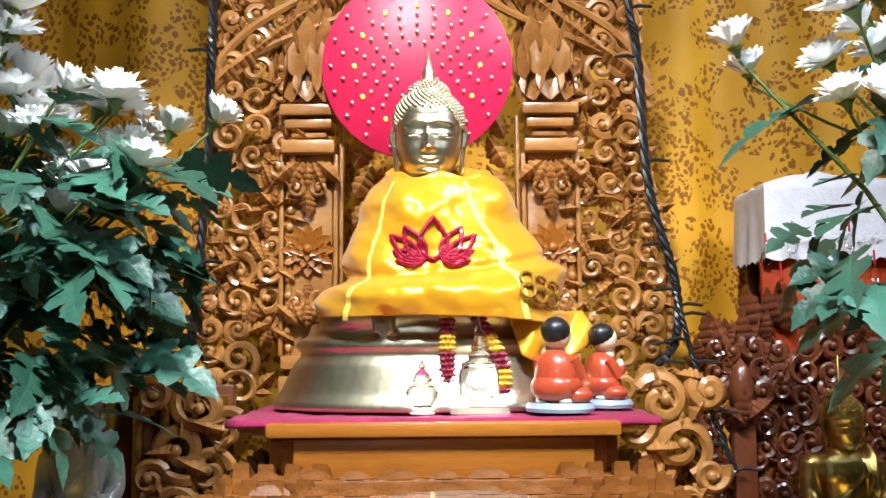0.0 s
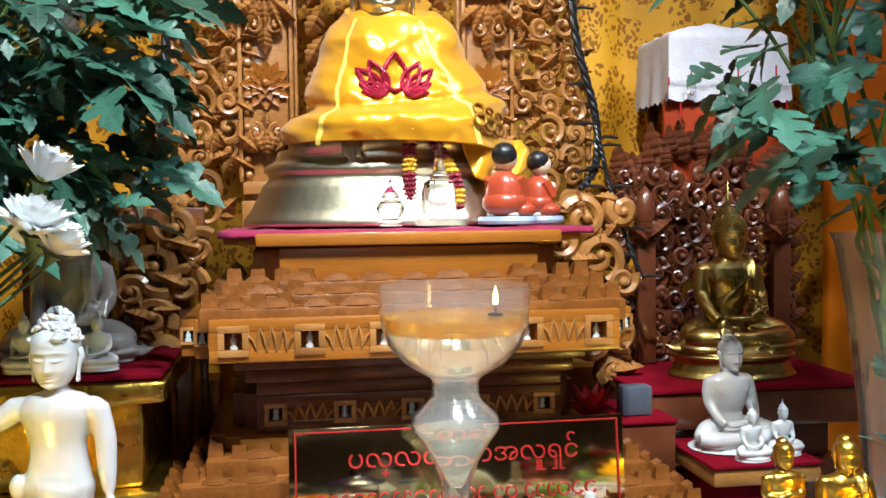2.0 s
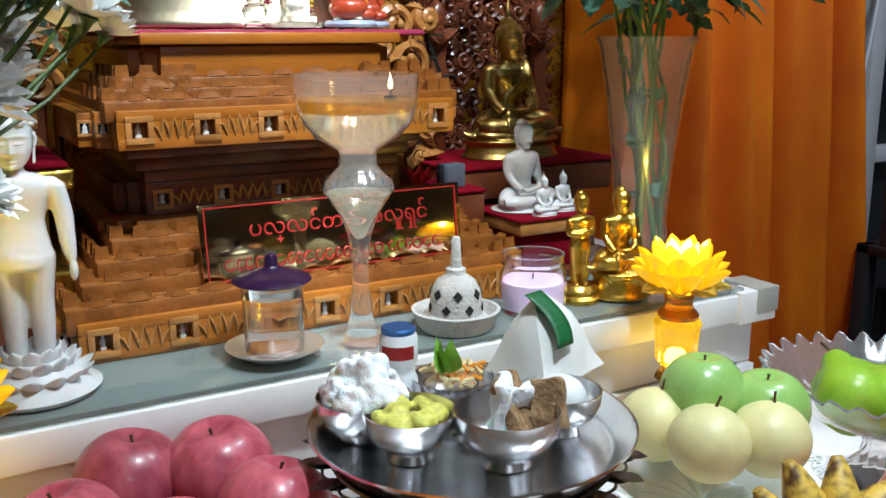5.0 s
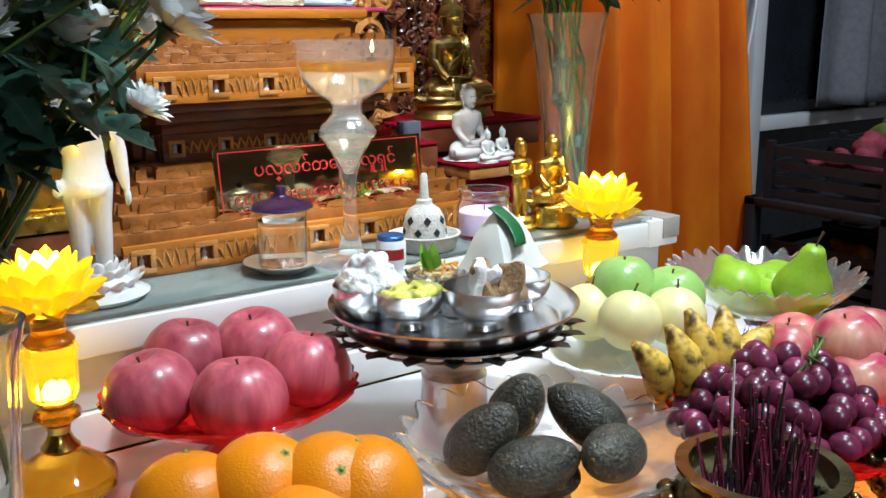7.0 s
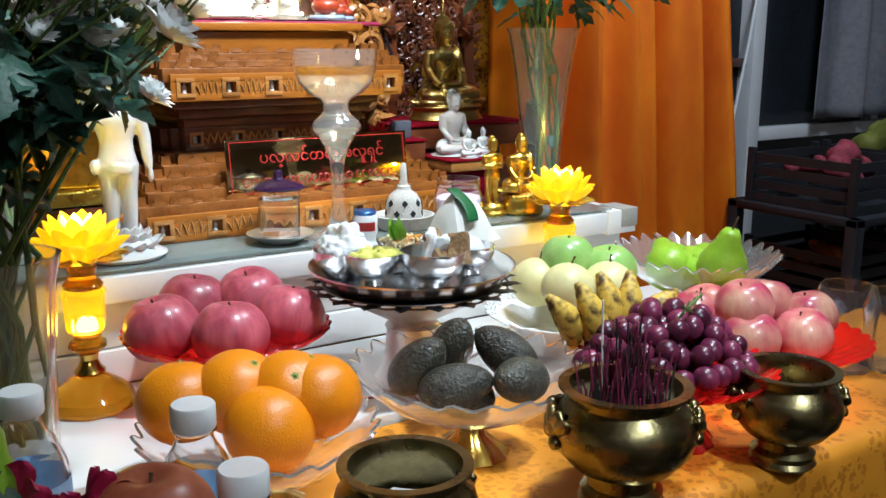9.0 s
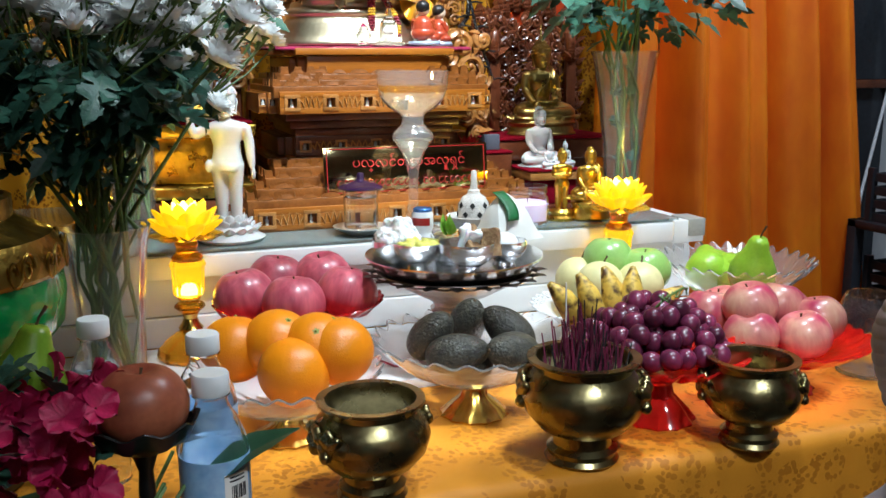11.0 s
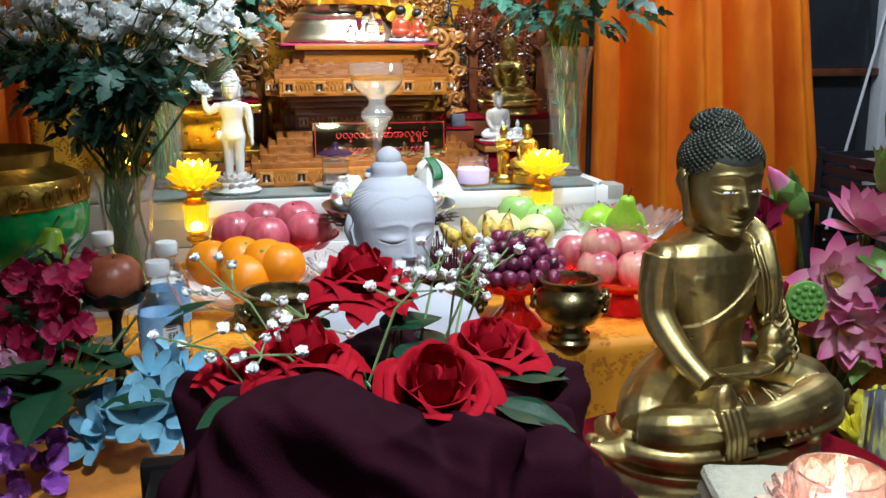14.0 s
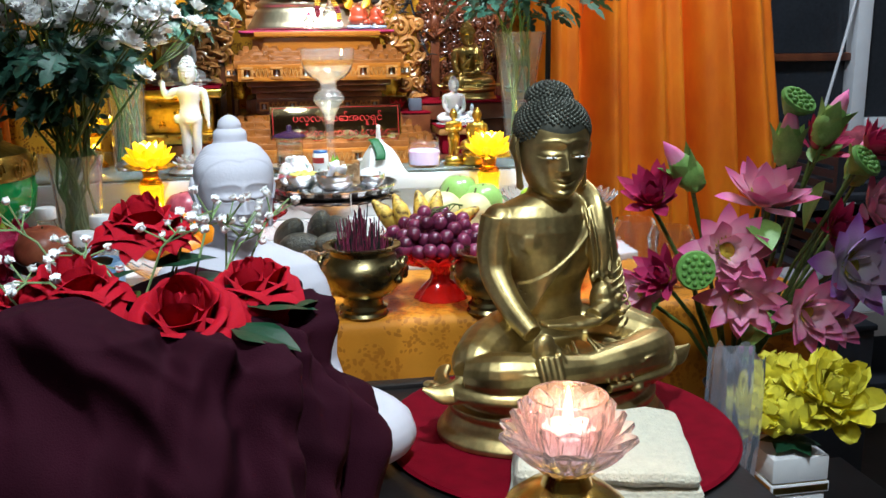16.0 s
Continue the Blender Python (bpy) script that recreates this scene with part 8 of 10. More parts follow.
VP = [(0.034, 0.0), (0.036, 0.004), (0.037, 0.05), (0.040, 0.13), (0.047, 0.21), (0.053, 0.235)]
vase(T(-0.475, 0.330, TABLE + 0.0008), VP, "tall flared clear glass vase of chrysanthemums", 0.12)
bouquet("chrysanthemum_bouquet", (-0.475, 0.330, TABLE + 0.01), (-0.475, 0.330, 1.165),
        (((-0.46, 0.34, 1.430), (0.22, 0.14, 0.045), 150), ((-0.62, 0.36, 1.38), (0.05, 0.06, 0.05), 8), ((-0.35, 0.36, 1.40), (0.08, 0.08, 0.04), 14), ((-0.45, 0.30, 1.35), (0.16, 0.06, 0.05), 12), ((-0.252, 0.455, 1.408), (0.022, 0.03, 0.02), 5)),
        (((-0.465, 0.35, 1.345), (0.175, 0.12, 0.055), 420), ((-0.47, 0.34, 1.26), (0.12, 0.09, 0.06), 300), ((-0.475, 0.335, 1.18), (0.06, 0.05, 0.04), 50)), 5,
        "dense spray of white chrysanthemums with dark lobed leaves", (1.15, 0.95), 0.82, each=9)
vase(T(-0.435, 0.735, SHELF + 0.0008), [(r, z * 1.05) for r, z in VP], "clear glass vase of chrysanthemums on the shelf", 0.12)
bouquet("chrysanthemum_bouquet", (-0.435, 0.735, SHELF + 0.01), (-0.435, 0.735, 1.33),
        (((-0.300, 0.76, 1.648), (0.085, 0.06, 0.035), 22), ((-0.37, 0.74, 1.70), (0.05, 0.06, 0.05), 9), ((-0.30, 0.76, 1.58), (0.10, 0.06, 0.03), 10)),
        (((-0.330, 0.75, 1.57), (0.105, 0.09, 0.06), 130), ((-0.33, 0.74, 1.49), (0.095, 0.08, 0.05), 120), ((-0.37, 0.73, 1.43), (0.08, 0.06, 0.03), 36), ((-0.30, 0.70, 1.43), (0.05, 0.04, 0.03), 34)), 11,
        "white chrysanthemums with hanging lobed leaves beside the throne", size=0.78)
vase(T(0.470, 0.735, SHELF + 0.0008), [(0.042, 0.0), (0.044, 0.004), (0.038, 0.02), (0.034, 0.06), (0.038, 0.12), (0.049, 0.22), (0.060, 0.285), (0.065, 0.297)], "tall flared clear glass vase full of green stems", 0.17)
bouquet("chrysanthemum_bouquet", (0.470, 0.735, SHELF + 0.01), (0.470, 0.735, 1.375),
        (((0.40, 0.70, 1.70), (0.15, 0.07, 0.035), 30), ((0.52, 0.72, 1.68), (0.08, 0.08, 0.06), 14), ((0.31, 0.67, 1.64), (0.05, 0.05, 0.03), 5)),
        (((0.42, 0.70, 1.60), (0.13, 0.08, 0.06), 40), ((0.45, 0.72, 1.50), (0.14, 0.09, 0.05), 40), ((0.52, 0.74, 1.44), (0.13, 0.08, 0.025), 22), ((0.30, 0.68, 1.52), (0.03, 0.03, 0.04), 5)), 23,
        "tall white chrysanthemums with lobed leaves in a clear vase", size=0.9, each=5)


# red silk roses in a maroon cloth bundle
def rose(parent, at, r, seed):
    """A full silk rose: petals wrapped round the axis, each ring wider, lower and rolled further back."""
    rr = random.Random(seed)
    core = lathe(bmesh.new(), [(0, -0.10 * r), (0.18 * r, -0.06 * r), (0.34 * r, 0.10 * r), (0.36 * r, 0.40 * r), (0.16 * r, 0.80 * r), (0.05 * r, 0.92 * r), (0, 0.93 * r)], 20)
    heart = part("rose", core, M_ROSE, parent, at=at @ T(0, 0, -0.1 * r), smooth=180)
    #        count, span, foot, belly, height, flare, roll
    rings = ((3, 1.45, 0.08, 0.18, 1.04, -0.12, 0.00), (4, 1.25, 0.12, 0.28, 1.08, -0.09, 0.02), (4, 1.20, 0.18, 0.39, 1.06, -0.02, 0.07), (5, 1.08, 0.22, 0.50, 0.98, 0.10, 0.16),
             (5, 1.04, 0.24, 0.60, 0.86, 0.20, 0.24), (5, 1.00, 0.24, 0.68, 0.68, 0.28, 0.28), (6, 0.86, 0.22, 0.72, 0.46, 0.30, 0.28))
    for k, (n, span, foot, belly, high, flare, roll) in enumerate(rings):
        for i in range(n):
            a0 = 2 * math.pi * i / n + k * 0.83 + rr.uniform(-0.14, 0.14)
            hs_, p1, p2 = rr.uniform(0.93, 1.06), rr.uniform(0, 6.3), rr.uniform(0, 6.3)
            lean = rr.uniform(-0.07, 0.07)

            def wrapped(u, v):
                c = u * 2 - 1
                half = span * (0.42 + 0.58 * math.sin(math.pi * min(1, 0.10 + 0.52 * v))) * (1 if v < 0.7 else 1 - 0.22 * ((v - 0.7) / 0.3) ** 2.5)
                top = 1 - 0.17 * abs(c) ** 4 + 0.03 * math.cos(3 * c)
                out = max(0, v - 0.55) / 0.45
                edge = abs(c) ** 3.5 * v ** 2
                q = foot + (belly - foot) * math.sin(min(1, v * 1.25) * math.pi / 2) + flare * out ** 1.6 + (0.10 + 0.3 * roll) * edge + 0.035 * c * (1 if i % 2 else -1)
                z = high * hs_ * v * top - roll * out ** 2.4 - 0.5 * roll * edge + lean * c * v
                q += v * v * (0.030 * math.sin(3.2 * c + p1) + 0.014 * math.sin(7.5 * c + p2) * v)
                a = a0 + c * half
                return Vector((r * q * math.cos(a), r * q * math.sin(a), r * (z + 0.018 * v * v * math.sin(4.6 * c + p2) - 0.02)))

            bm = sheet(bmesh.new(), wrapped, 16, 14)
            part("petal", bm, M_ROSE, heart, smooth=180)


roses = thing("silk_rose_arrangement", T(0, 0, 0.004), "red silk roses with white sprigs and dark leaves", "flowers")
for k, (x, y, z, r, rx, rz) in enumerate(((-0.206, -0.815, 1.239, 0.0325, 2, 5), (-0.245, -0.862, 1.209, 0.0335, 6, 18), (-0.174, -0.888, 1.196, 0.0365, 26, -6), (-0.131, -0.848, 1.201, 0.0325, 8, -20), (-0.280, -0.855, 1.204, 0.021, 24, 50))):
    rose(roses, T(x, y, z) @ rotz(radians(rz)) @ rotx(radians(rx)), r, k + 2)
RL = leaf_mesh(0.046, "leaf", M_ROSELEAF, 0.2, 0.3, False, 1.35)
for x, y, z, rz, rx in ((-0.136, -0.880, 1.206, -80, 2), (-0.146, -0.905, 1.200, -108, -6), (-0.214, -0.905, 1.208, 140, 10), (-0.196, -0.842, 1.226, -60, 10), (-0.226, -0.835, 1.228, 60, 0), (-0.19, -0.87, 1.205, 170, -20), (-0.26, -0.89, 1.205, 120, 10), (-0.125, -0.87, 1.200, -60, 10), (-0.165, -0.838, 1.214, -30, 0), (-0.172, -0.852, 1.216, -120, -10), (-0.150, -0.845, 1.216, 20, -10), (-0.185, -0.845, 1.218, -150, 0)):
    part("leaf", RL, None, roses, at=T(x, y, z) @ rotz(radians(rz)) @ rotx(radians(rx)))
bm = bmesh.new()
for k in range(4):
    tube(bm, [(-0.20 + 0.02 * k, -0.85, 1.05), (-0.21 + 0.025 * k, -0.84 - 0.01 * k, 1.21)], 0.003, 6)
tagged(part("stem", bm, M_STEM, roses), kind="stuff")
rb = random.Random(31)
SPRIG = bmesh.new()
bm = bmesh.new()
ball(bm, (0, 0, 0.001), (0.0042, 0.0042, 0.0036), 14, fn=lambda p: p * (1 + 0.28 * abs(noise.noise(p * 3.1)) + 0.2 * noise.noise(p * 6)))
for i in range(8):
    round_petal(bm, rotz(i * 0.785) @ T(0, 0.001, 0) @ rotx(0.35 + 0.3 * (i % 2)), 0.0062, 0.0052, 0.4, 0.3, 0.2, i)
bm.transform(Matrix.Scale(0.54, 4))
BABY = mesh_of("baby_blossom", bm, M_PETALW, 70)
for k in range(13):
    x0, y0 = (rb.uniform(-0.27, -0.155), rb.uniform(-0.88, -0.82)) if k < 10 else (rb.uniform(-0.165, -0.125), rb.uniform(-0.85, -0.80))
    tip = Vector((x0 + (rb.uniform(-0.09, 0.035) if k < 10 else rb.uniform(-0.01, 0.05)), y0 + rb.uniform(-0.03, 0.04), rb.uniform(1.225, 1.268)))
    root = Vector((x0, y0, 1.20))
    mid = root.lerp(tip, 0.55) + Vector((0, 0, 0.012))
    tube(SPRIG, [root, mid, tip], [0.0009, 0.0008, 0.0006], 5)
    for j in range(5):
        end = mid.lerp(tip, rb.uniform(0.3, 1.0)) + Vector((rb.uniform(-0.022, 0.022), rb.uniform(-0.018, 0.018), rb.uniform(-0.006, 0.018)))
        tube(SPRIG, [mid.lerp(tip, rb.uniform(0.1, 0.8)), end], 0.0006, 4)
        part("baby_blossom", BABY, None, roses, at=Matrix.Translation(end) @ tilt(rb, 0.8) @ Matrix.Scale(rb.uniform(0.95, 1.35), 4))
tagged(part("sprig", SPRIG, M_SPRIG, roses), kind="stuff")

bm = bmesh.new()


def draped(u, v):
    """Gathered cloth that falls in thick soft folds from the roses to the table."""
    a = 2 * math.pi * u
    f = v
    w = a + 0.35 * math.sin(2 * a + 1) + 0.8 * f * math.sin(a + 1.0)
    env = math.sin(math.pi * min(1, 0.10 + f * 0.90)) ** 0.7
    q = 8 * w + 1.2 + 4.2 * f + 1.4 * math.sin(3 * f + a)
    big = 0.5 + 0.5 * math.sin(q + 0.75 * math.sin(q))
    n1 = noise.noise((2.2 * math.cos(a), 2.2 * math.sin(a), 4 * f))
    n2 = noise.noise((5 * math.cos(w) + 7, 5 * math.sin(w), 7 * f))
    crease = (1 - abs(noise.noise((2.3 * math.cos(w + f) + 3, 2.3 * math.sin(w + f), 1.3 * f)))) ** 3
    pucker = (1 - abs(noise.noise((4.4 * math.cos(a - f), 4.4 * math.sin(a - f) + 5, 3.4 * f)))) ** 3
    r = 0.030 + 0.092 * f ** 0.42 + 0.012 * f * f + env * (0.026 * big + 0.030 * crease + 0.008 * pucker - 0.014 + 0.020 * n1 + 0.006 * n2)
    top = 1.192 + 0.022 * max(0, math.cos(a - 3.9)) ** 2
    z = top - (top - FRONT) * f ** 1.9 + env * ((0.012 * big + 0.020 * crease + 0.006 * pucker) * (1 - f) + 0.006 * n2) + 0.016 * n1 * (1 - f) * min(1, f * 5)
    return Vector((-0.196 + r * math.cos(a) * 1.02, -0.868 + r * math.sin(a) * 0.88, max(z, FRONT + 0.002 + 0.004 * n2)))


sheet(bm, draped, 280, 100)
bmesh.ops.remove_doubles(bm, verts=bm.verts[:], dist=0.0002)
for _ in range(5):
    bmesh.ops.smooth_vert(bm, verts=bm.verts[:], factor=0.5, use_axis_x=True, use_axis_y=True, use_axis_z=True)
solid("maroon_robe_cloth", bm, M_MAROON, "dark maroon robe cloth gathered in thick folds round the roses", "cloth", smooth=180)


# ---------------- silk flowers at the sides ----------------
def lotus_mesh(r, name, mats, rings=((9, 1.0, 12), (8, 0.92, 34), (6, 0.78, 56)), wd=0.46):
    bm = bmesh.new()
    for k, (n, ln, tl) in enumerate(rings):
        for i in range(n):
            petal(bm, rotz(2 * math.pi * (i + 0.5 * (k % 2)) / n) @ T(0, r * 0.10, 0) @ rotx(radians(tl + 9 * math.sin(i * 2.7 + k))), r * ln * (1 + 0.06 * math.sin(i * 4.1)), r * wd, 0.32, 0.16 + 0.10 * math.sin(i * 1.9 + k), 8, 1.05, 2 if len(mats) > 2 and k > 0 else 0)
    ball(bm, (0, 0, r * 0.14), (r * 0.18, r * 0.18, r * 0.10), 12, mi=1)
    for i in range(18):
        a = i * 0.35
        tube(bm, [(r * 0.17 * math.cos(a), r * 0.17 * math.sin(a), r * 0.1), (r * 0.30 * math.cos(a), r * 0.30 * math.sin(a), r * 0.30)], r * 0.014, 4, mi=1)
    return mesh_of(name, bm, mats, 70)


M_YELHEART = mat("yellow_stamen", (0.55, 0.48, 0.04), 0.6, 0, 0.3, 100, 0.3, 200)
M_PINKTIP = tipped("pink_tipped_petal", (0.92, 0.62, 0.66), (0.84, 0.17, 0.42), 0.066)
M_MAGTIP = tipped("crimson_tipped_petal", (0.42, 0.03, 0.12), (0.62, 0.035, 0.15), 0.06)
M_VIOTIP = tipped("violet_tipped_petal", (0.88, 0.84, 0.88), (0.46, 0.16, 0.60), 0.070)
LPINK = lotus_mesh(0.066, "lotus_flower", [M_PINKTIP, M_YELHEART], ((8, 1.0, 16), (7, 0.94, 36), (6, 0.80, 56)), 0.46)
LMAG = lotus_mesh(0.060, "lotus_flower", [M_MAGTIP, M_YELHEART], ((10, 1.0, 34), (9, 0.94, 52), (8, 0.82, 68), (5, 0.7, 80)), 0.36)
LVIO = lotus_mesh(0.072, "lotus_flower", [M_VIOTIP, M_YELHEART], ((9, 1.0, 14), (8, 0.90, 34), (6, 0.62, 58)), 0.46)
lot = thing("lotus_arrangement", Matrix(), "silk lotus flowers in pink, crimson and violet", "flowers")
lstem = bmesh.new()
for me, x, y, z, yaw, tl, s in ((LMAG, 0.452, -0.150, 1.130, -38, 48, 1.0), (LMAG, 0.462, -0.185, 1.018, -55, 62, 0.9), (LPINK, 0.607, -0.19, 1.125, 4, 22, 1.15), (LPINK, 0.533, -0.225, 1.066, -12, 72, 1.0),
                               (LPINK, 0.553, -0.240, 1.002, -22, 104, 0.95), (LPINK, 0.660, -0.235, 0.968, 8, 82, 0.95), (LVIO, 0.738, -0.215, 1.030, 10, 80, 1.1), (LMAG, 0.745, -0.10, 1.190, 12, 40, 0.95), (LMAG, 0.82, -0.12, 1.19, 40, 50, 0.9), (LMAG, 0.775, -0.12, 1.060, 5, 62, 0.95),
                               (LPINK, 0.815, -0.15, 1.10, 30, 66, 0.9), (LPINK, 0.445, -0.14, 0.985, -60, 80, 0.75), (LPINK, 0.60, -0.19, 1.000, -4, 92, 0.75), (LPINK, 0.72, -0.21, 0.945, 12, 90, 0.8)):
    part("lotus_flower", me, None, lot, at=T(x, y, z) @ rotz(radians(yaw)) @ rotx(radians(tl)) @ Matrix.Scale(s, 4))
    tube(lstem, [(0.60, -0.14, 0.80), (0.5 * (x + 0.60), -0.14, 0.5 * (z + 0.85)), (x, y + 0.012, z - 0.008)], 0.0034, 6)
bm = bmesh.new()
lathe(bm, [(0, -0.02), (0.012, -0.016), (0.022, 0.006), (0.022, 0.020), (0.015, 0.040), (0.004, 0.060), (0, 0.062)], 18)
for i in range(5):
    petal(bm, rotz(i * 1.2566) @ T(0, 0.017, -0.012) @ rotx(radians(84)), 0.062, 0.034, 0.5, -0.12, 6, 0.8)
LBUD = mesh_of("lotus_bud", bm, [M_BUDGR], 70)
bm = bmesh.new()
lathe(bm, [(0, 0.030), (0.016, 0.034), (0.010, 0.058), (0.0, 0.078)], 14)
LBTIP = mesh_of("bud_tip", bm, [M_PINKTIP], 70)
for x, y, z, yaw, tl in ((0.500, -0.175, 1.185, 0, -40), (0.655, -0.165, 1.215, 0, 4), (0.725, -0.150, 1.245, 0, 28), (0.82, -0.10, 1.17, 0, 20)):
    mm = T(x, y, z - 0.02) @ roty(radians(tl))
    q = part("lotus_bud", LBUD, None, lot, "green lotus bud", at=mm)
    part("bud_tip", LBTIP, None, q, "pink petal tip")
    tube(lstem, [(0.60, -0.14, 0.80), (0.5 * (x + 0.6), -0.14, 0.5 * (z + 0.85)), (x, y, z - 0.035)], 0.0034, 6)
M_POD = mat("green_seed_pod", (0.14, 0.34, 0.07), 0.5, 0, 0.25, 60, 0.2, 200)
bm = bmesh.new()
lathe(bm, [(0, -0.030), (0.006, -0.026), (0.024, -0.004), (0.029, 0.004), (0.027, 0.009), (0, 0.010)], 24)
for r, n in ((0.0, 1), (0.010, 6), (0.019, 11)):
    for i in range(n):
        a = 2 * math.pi * i / n
        ball(bm, (r * math.cos(a), r * math.sin(a), 0.0105), (0.0042, 0.0042, 0.003), 8)
POD = mesh_of("seed_pod", bm, M_POD, 50)
for x, y, z, tl, rz in ((0.474, -0.252, 1.046, 80, -10), (0.668, -0.162, 1.275, 40, 20), (0.79, -0.16, 1.18, 50, 30)):
    part("seed_pod", POD, None, lot, "green lotus seed pod", at=T(x, y, z) @ rotz(radians(rz)) @ rotx(radians(tl)))
    tube(lstem, [(0.60, -0.14, 0.80), (0.5 * (x + 0.6), -0.14, 0.5 * (z + 0.85)), (x, y + 0.012, z - 0.012)], 0.003, 6)
tagged(part("stem", lstem, M_STEM, lot), kind="stuff")
GL = leaf_mesh(0.085, "leaf", M_BUDGR, 0.2, 0.3, False, 1.0)
for x, y, z, rz, rx in ((0.71, -0.15, 1.18, -60, 30), (0.62, -0.20, 0.96, 130, -20), (0.585, -0.21, 1.11, 170, -10), (0.74, -0.14, 1.15, 80, -60), (0.47, -0.16, 1.0, 90, -50)):
    part("leaf", GL, None, lot, at=T(x, y, z) @ rotz(radians(rz)) @ rotx(radians(rx)))
bm = bmesh.new()
lathe(bm, [(0, 0), (0.045, 0), (0.05, 0.01), (0.045, 0.10), (0.036, 0.18), (0.045, 0.20), (0.043, 0.20), (0.034, 0.18), (0, 0.16)], 28)
solid("dark_flower_vase", bm, M_BLACKWOOD, "dark vase holding the lotus arrangement", "vase", at=T(0.60, -0.14, 0.622))
pl = thing("plant_stool", T(0.60, -0.20, 0), "low dark wooden stool for flower pots", "stool")
for nm, lo, hi in (("seat", (-0.275, -0.42, 0.59), (0.28, 0.16, 0.62)), ("leg", (-0.265, -0.41, 0), (-0.225, -0.37, 0.5895)), ("leg", (0.23, -0.41, 0), (0.27, -0.37, 0.5895)), ("leg", (-0.265, 0.11, 0), (-0.225, 0.15, 0.5895)), ("leg", (0.23, 0.11, 0), (0.27, 0.15, 0.5895))):
    bm = bmesh.new()
    box(bm, lo, hi, 0.004)
    part(nm, bm, M_BLACKWOOD, pl)


def peony(parent, at, r, seed):
    """A full silk peony: a small heart with seven rings of softly ruffled petals."""
    rr = random.Random(seed)
    heart = part("peony", ball(bmesh.new(), (0, 0, r * 0.12), (r * 0.2, r * 0.2, r * 0.22), 10), M_YELPET, parent, at=at)
    kinds = []
    for q in range(4):
        kinds.append(mesh_of("petal", round_petal(bmesh.new(), Matrix(), r, r * 0.58, 0.55 + 0.15 * q, 0.30 + 0.1 * q, 0.55, q * 1.7, n=7, k=4), M_YELPET, 80))
    for k in range(7):
        n = 12 - k
        for i in range(n):
            m = rotz(2 * math.pi * i / n + k + rr.uniform(-0.2, 0.2)) @ T(0, r * 0.05, r * 0.03 * k) @ rotx(radians(-6 + 14 * k) + rr.uniform(-0.2, 0.2))
            part("petal", kinds[rr.randrange(4)], None, heart, at=m @ Matrix.Scale((1 - 0.06 * k) * rr.uniform(0.84, 1.05), 4))


yp = thing("yellow_peony_pot", T(0.575, -0.355, 0.622), "yellow silk peonies in a white pot with a dotted band", "flowers")
bm = bmesh.new()
for k, (w, z0, z1) in enumerate(((0.040, 0, 0.135), (0.044, 0.136, 0.152), (0.042, 0.153, 0.19))):
    box(bm, (-w, -w, z0), (w, w, z1), 0.003, mi=1 if k == 1 else 0)
part("pot", bm, [M_PLASTICW, M_BRASS], yp)
for k, (x, y, z, r) in enumerate(((0.038, -0.025, 0.262, 0.060), (-0.062, 0.0, 0.242, 0.054), (0.0, 0.05, 0.25, 0.058), (-0.015, -0.03, 0.225, 0.05))):
    peony(yp, T(x, y, z) @ rotz(k) @ rotx(radians(38)), r, k + 3)
for k in range(6):
    part("leaf", RL, None, yp, at=T(0.0, -0.01, 0.20) @ rotz(k * 1.1) @ rotx(0.1) @ Matrix.Scale(0.9, 4))

# the silk flowers on the left side table
lf = thing("side_flower_arrangement", Matrix(), "crimson, pink, violet and blue silk flowers", "flowers")
rf = random.Random(77)


def florets(n, c, sp, r, material, name, rings=((5, 1.0, 20),), wd=0.7, tl=70, ruffle=0.35):
    for i in range(n):
        if i < 3:
            bm = bmesh.new()
            for q, (m_, ln, t0) in enumerate(rings):
                for j in range(m_):
                    round_petal(bm, rotz(2 * math.pi * (j + 0.5 * q) / m_) @ T(0, r * 0.05, 0) @ rotx(radians(t0) + rf.uniform(-0.15, 0.15)), r * ln, r * wd * 1.35, 0.3, 0.12, ruffle, j * 1.7)
            made.append(mesh_of(name, bm, material, 80))
        p = Vector(c) + Vector([rf.uniform(-1, 1) * s for s in sp])
        part(name, made[-1 - rf.randrange(min(3, i + 1))], None, lf, at=Matrix.Translation(p) @ rotz(rf.uniform(-1.0, 1.0)) @ rotx(radians(tl) + rf.uniform(-0.5, 0.5)) @ Matrix.Scale(rf.uniform(0.8, 1.2), 4))


made = []
florets(46, (-0.545, -0.09, 1.035), (0.06, 0.05, 0.075), 0.019, M_MAGPET, "crimson_floret")
florets(8, (-0.50, -0.03, 1.085), (0.03, 0.03, 0.02), 0.024, M_MAGPET, "crimson_floret")
florets(12, (-0.60, -0.20, 1.00), (0.035, 0.05, 0.035), 0.026, M_PINKPET, "pink_floret")
florets(26, (-0.53, -0.33, 0.975), (0.045, 0.06, 0.06), 0.020, M_PURPET, "violet_floret", ((5, 1.0, 45),))
florets(9, (-0.408, -0.305, 0.970), (0.055, 0.03, 0.022), 0.044, M_BLUEPET, "blue_floret", ((5, 1.0, 24),), 0.46, 62, 0.10)
florets(6, (-0.368, -0.23, 0.990), (0.03, 0.03, 0.02), 0.040, M_BLUEPET, "blue_floret", ((5, 1.0, 52),), 0.30, 25, 0.08)
DL = leaf_mesh(0.10, "leaf", M_ROSELEAF, 0.15, 0.3, False, 1.0)
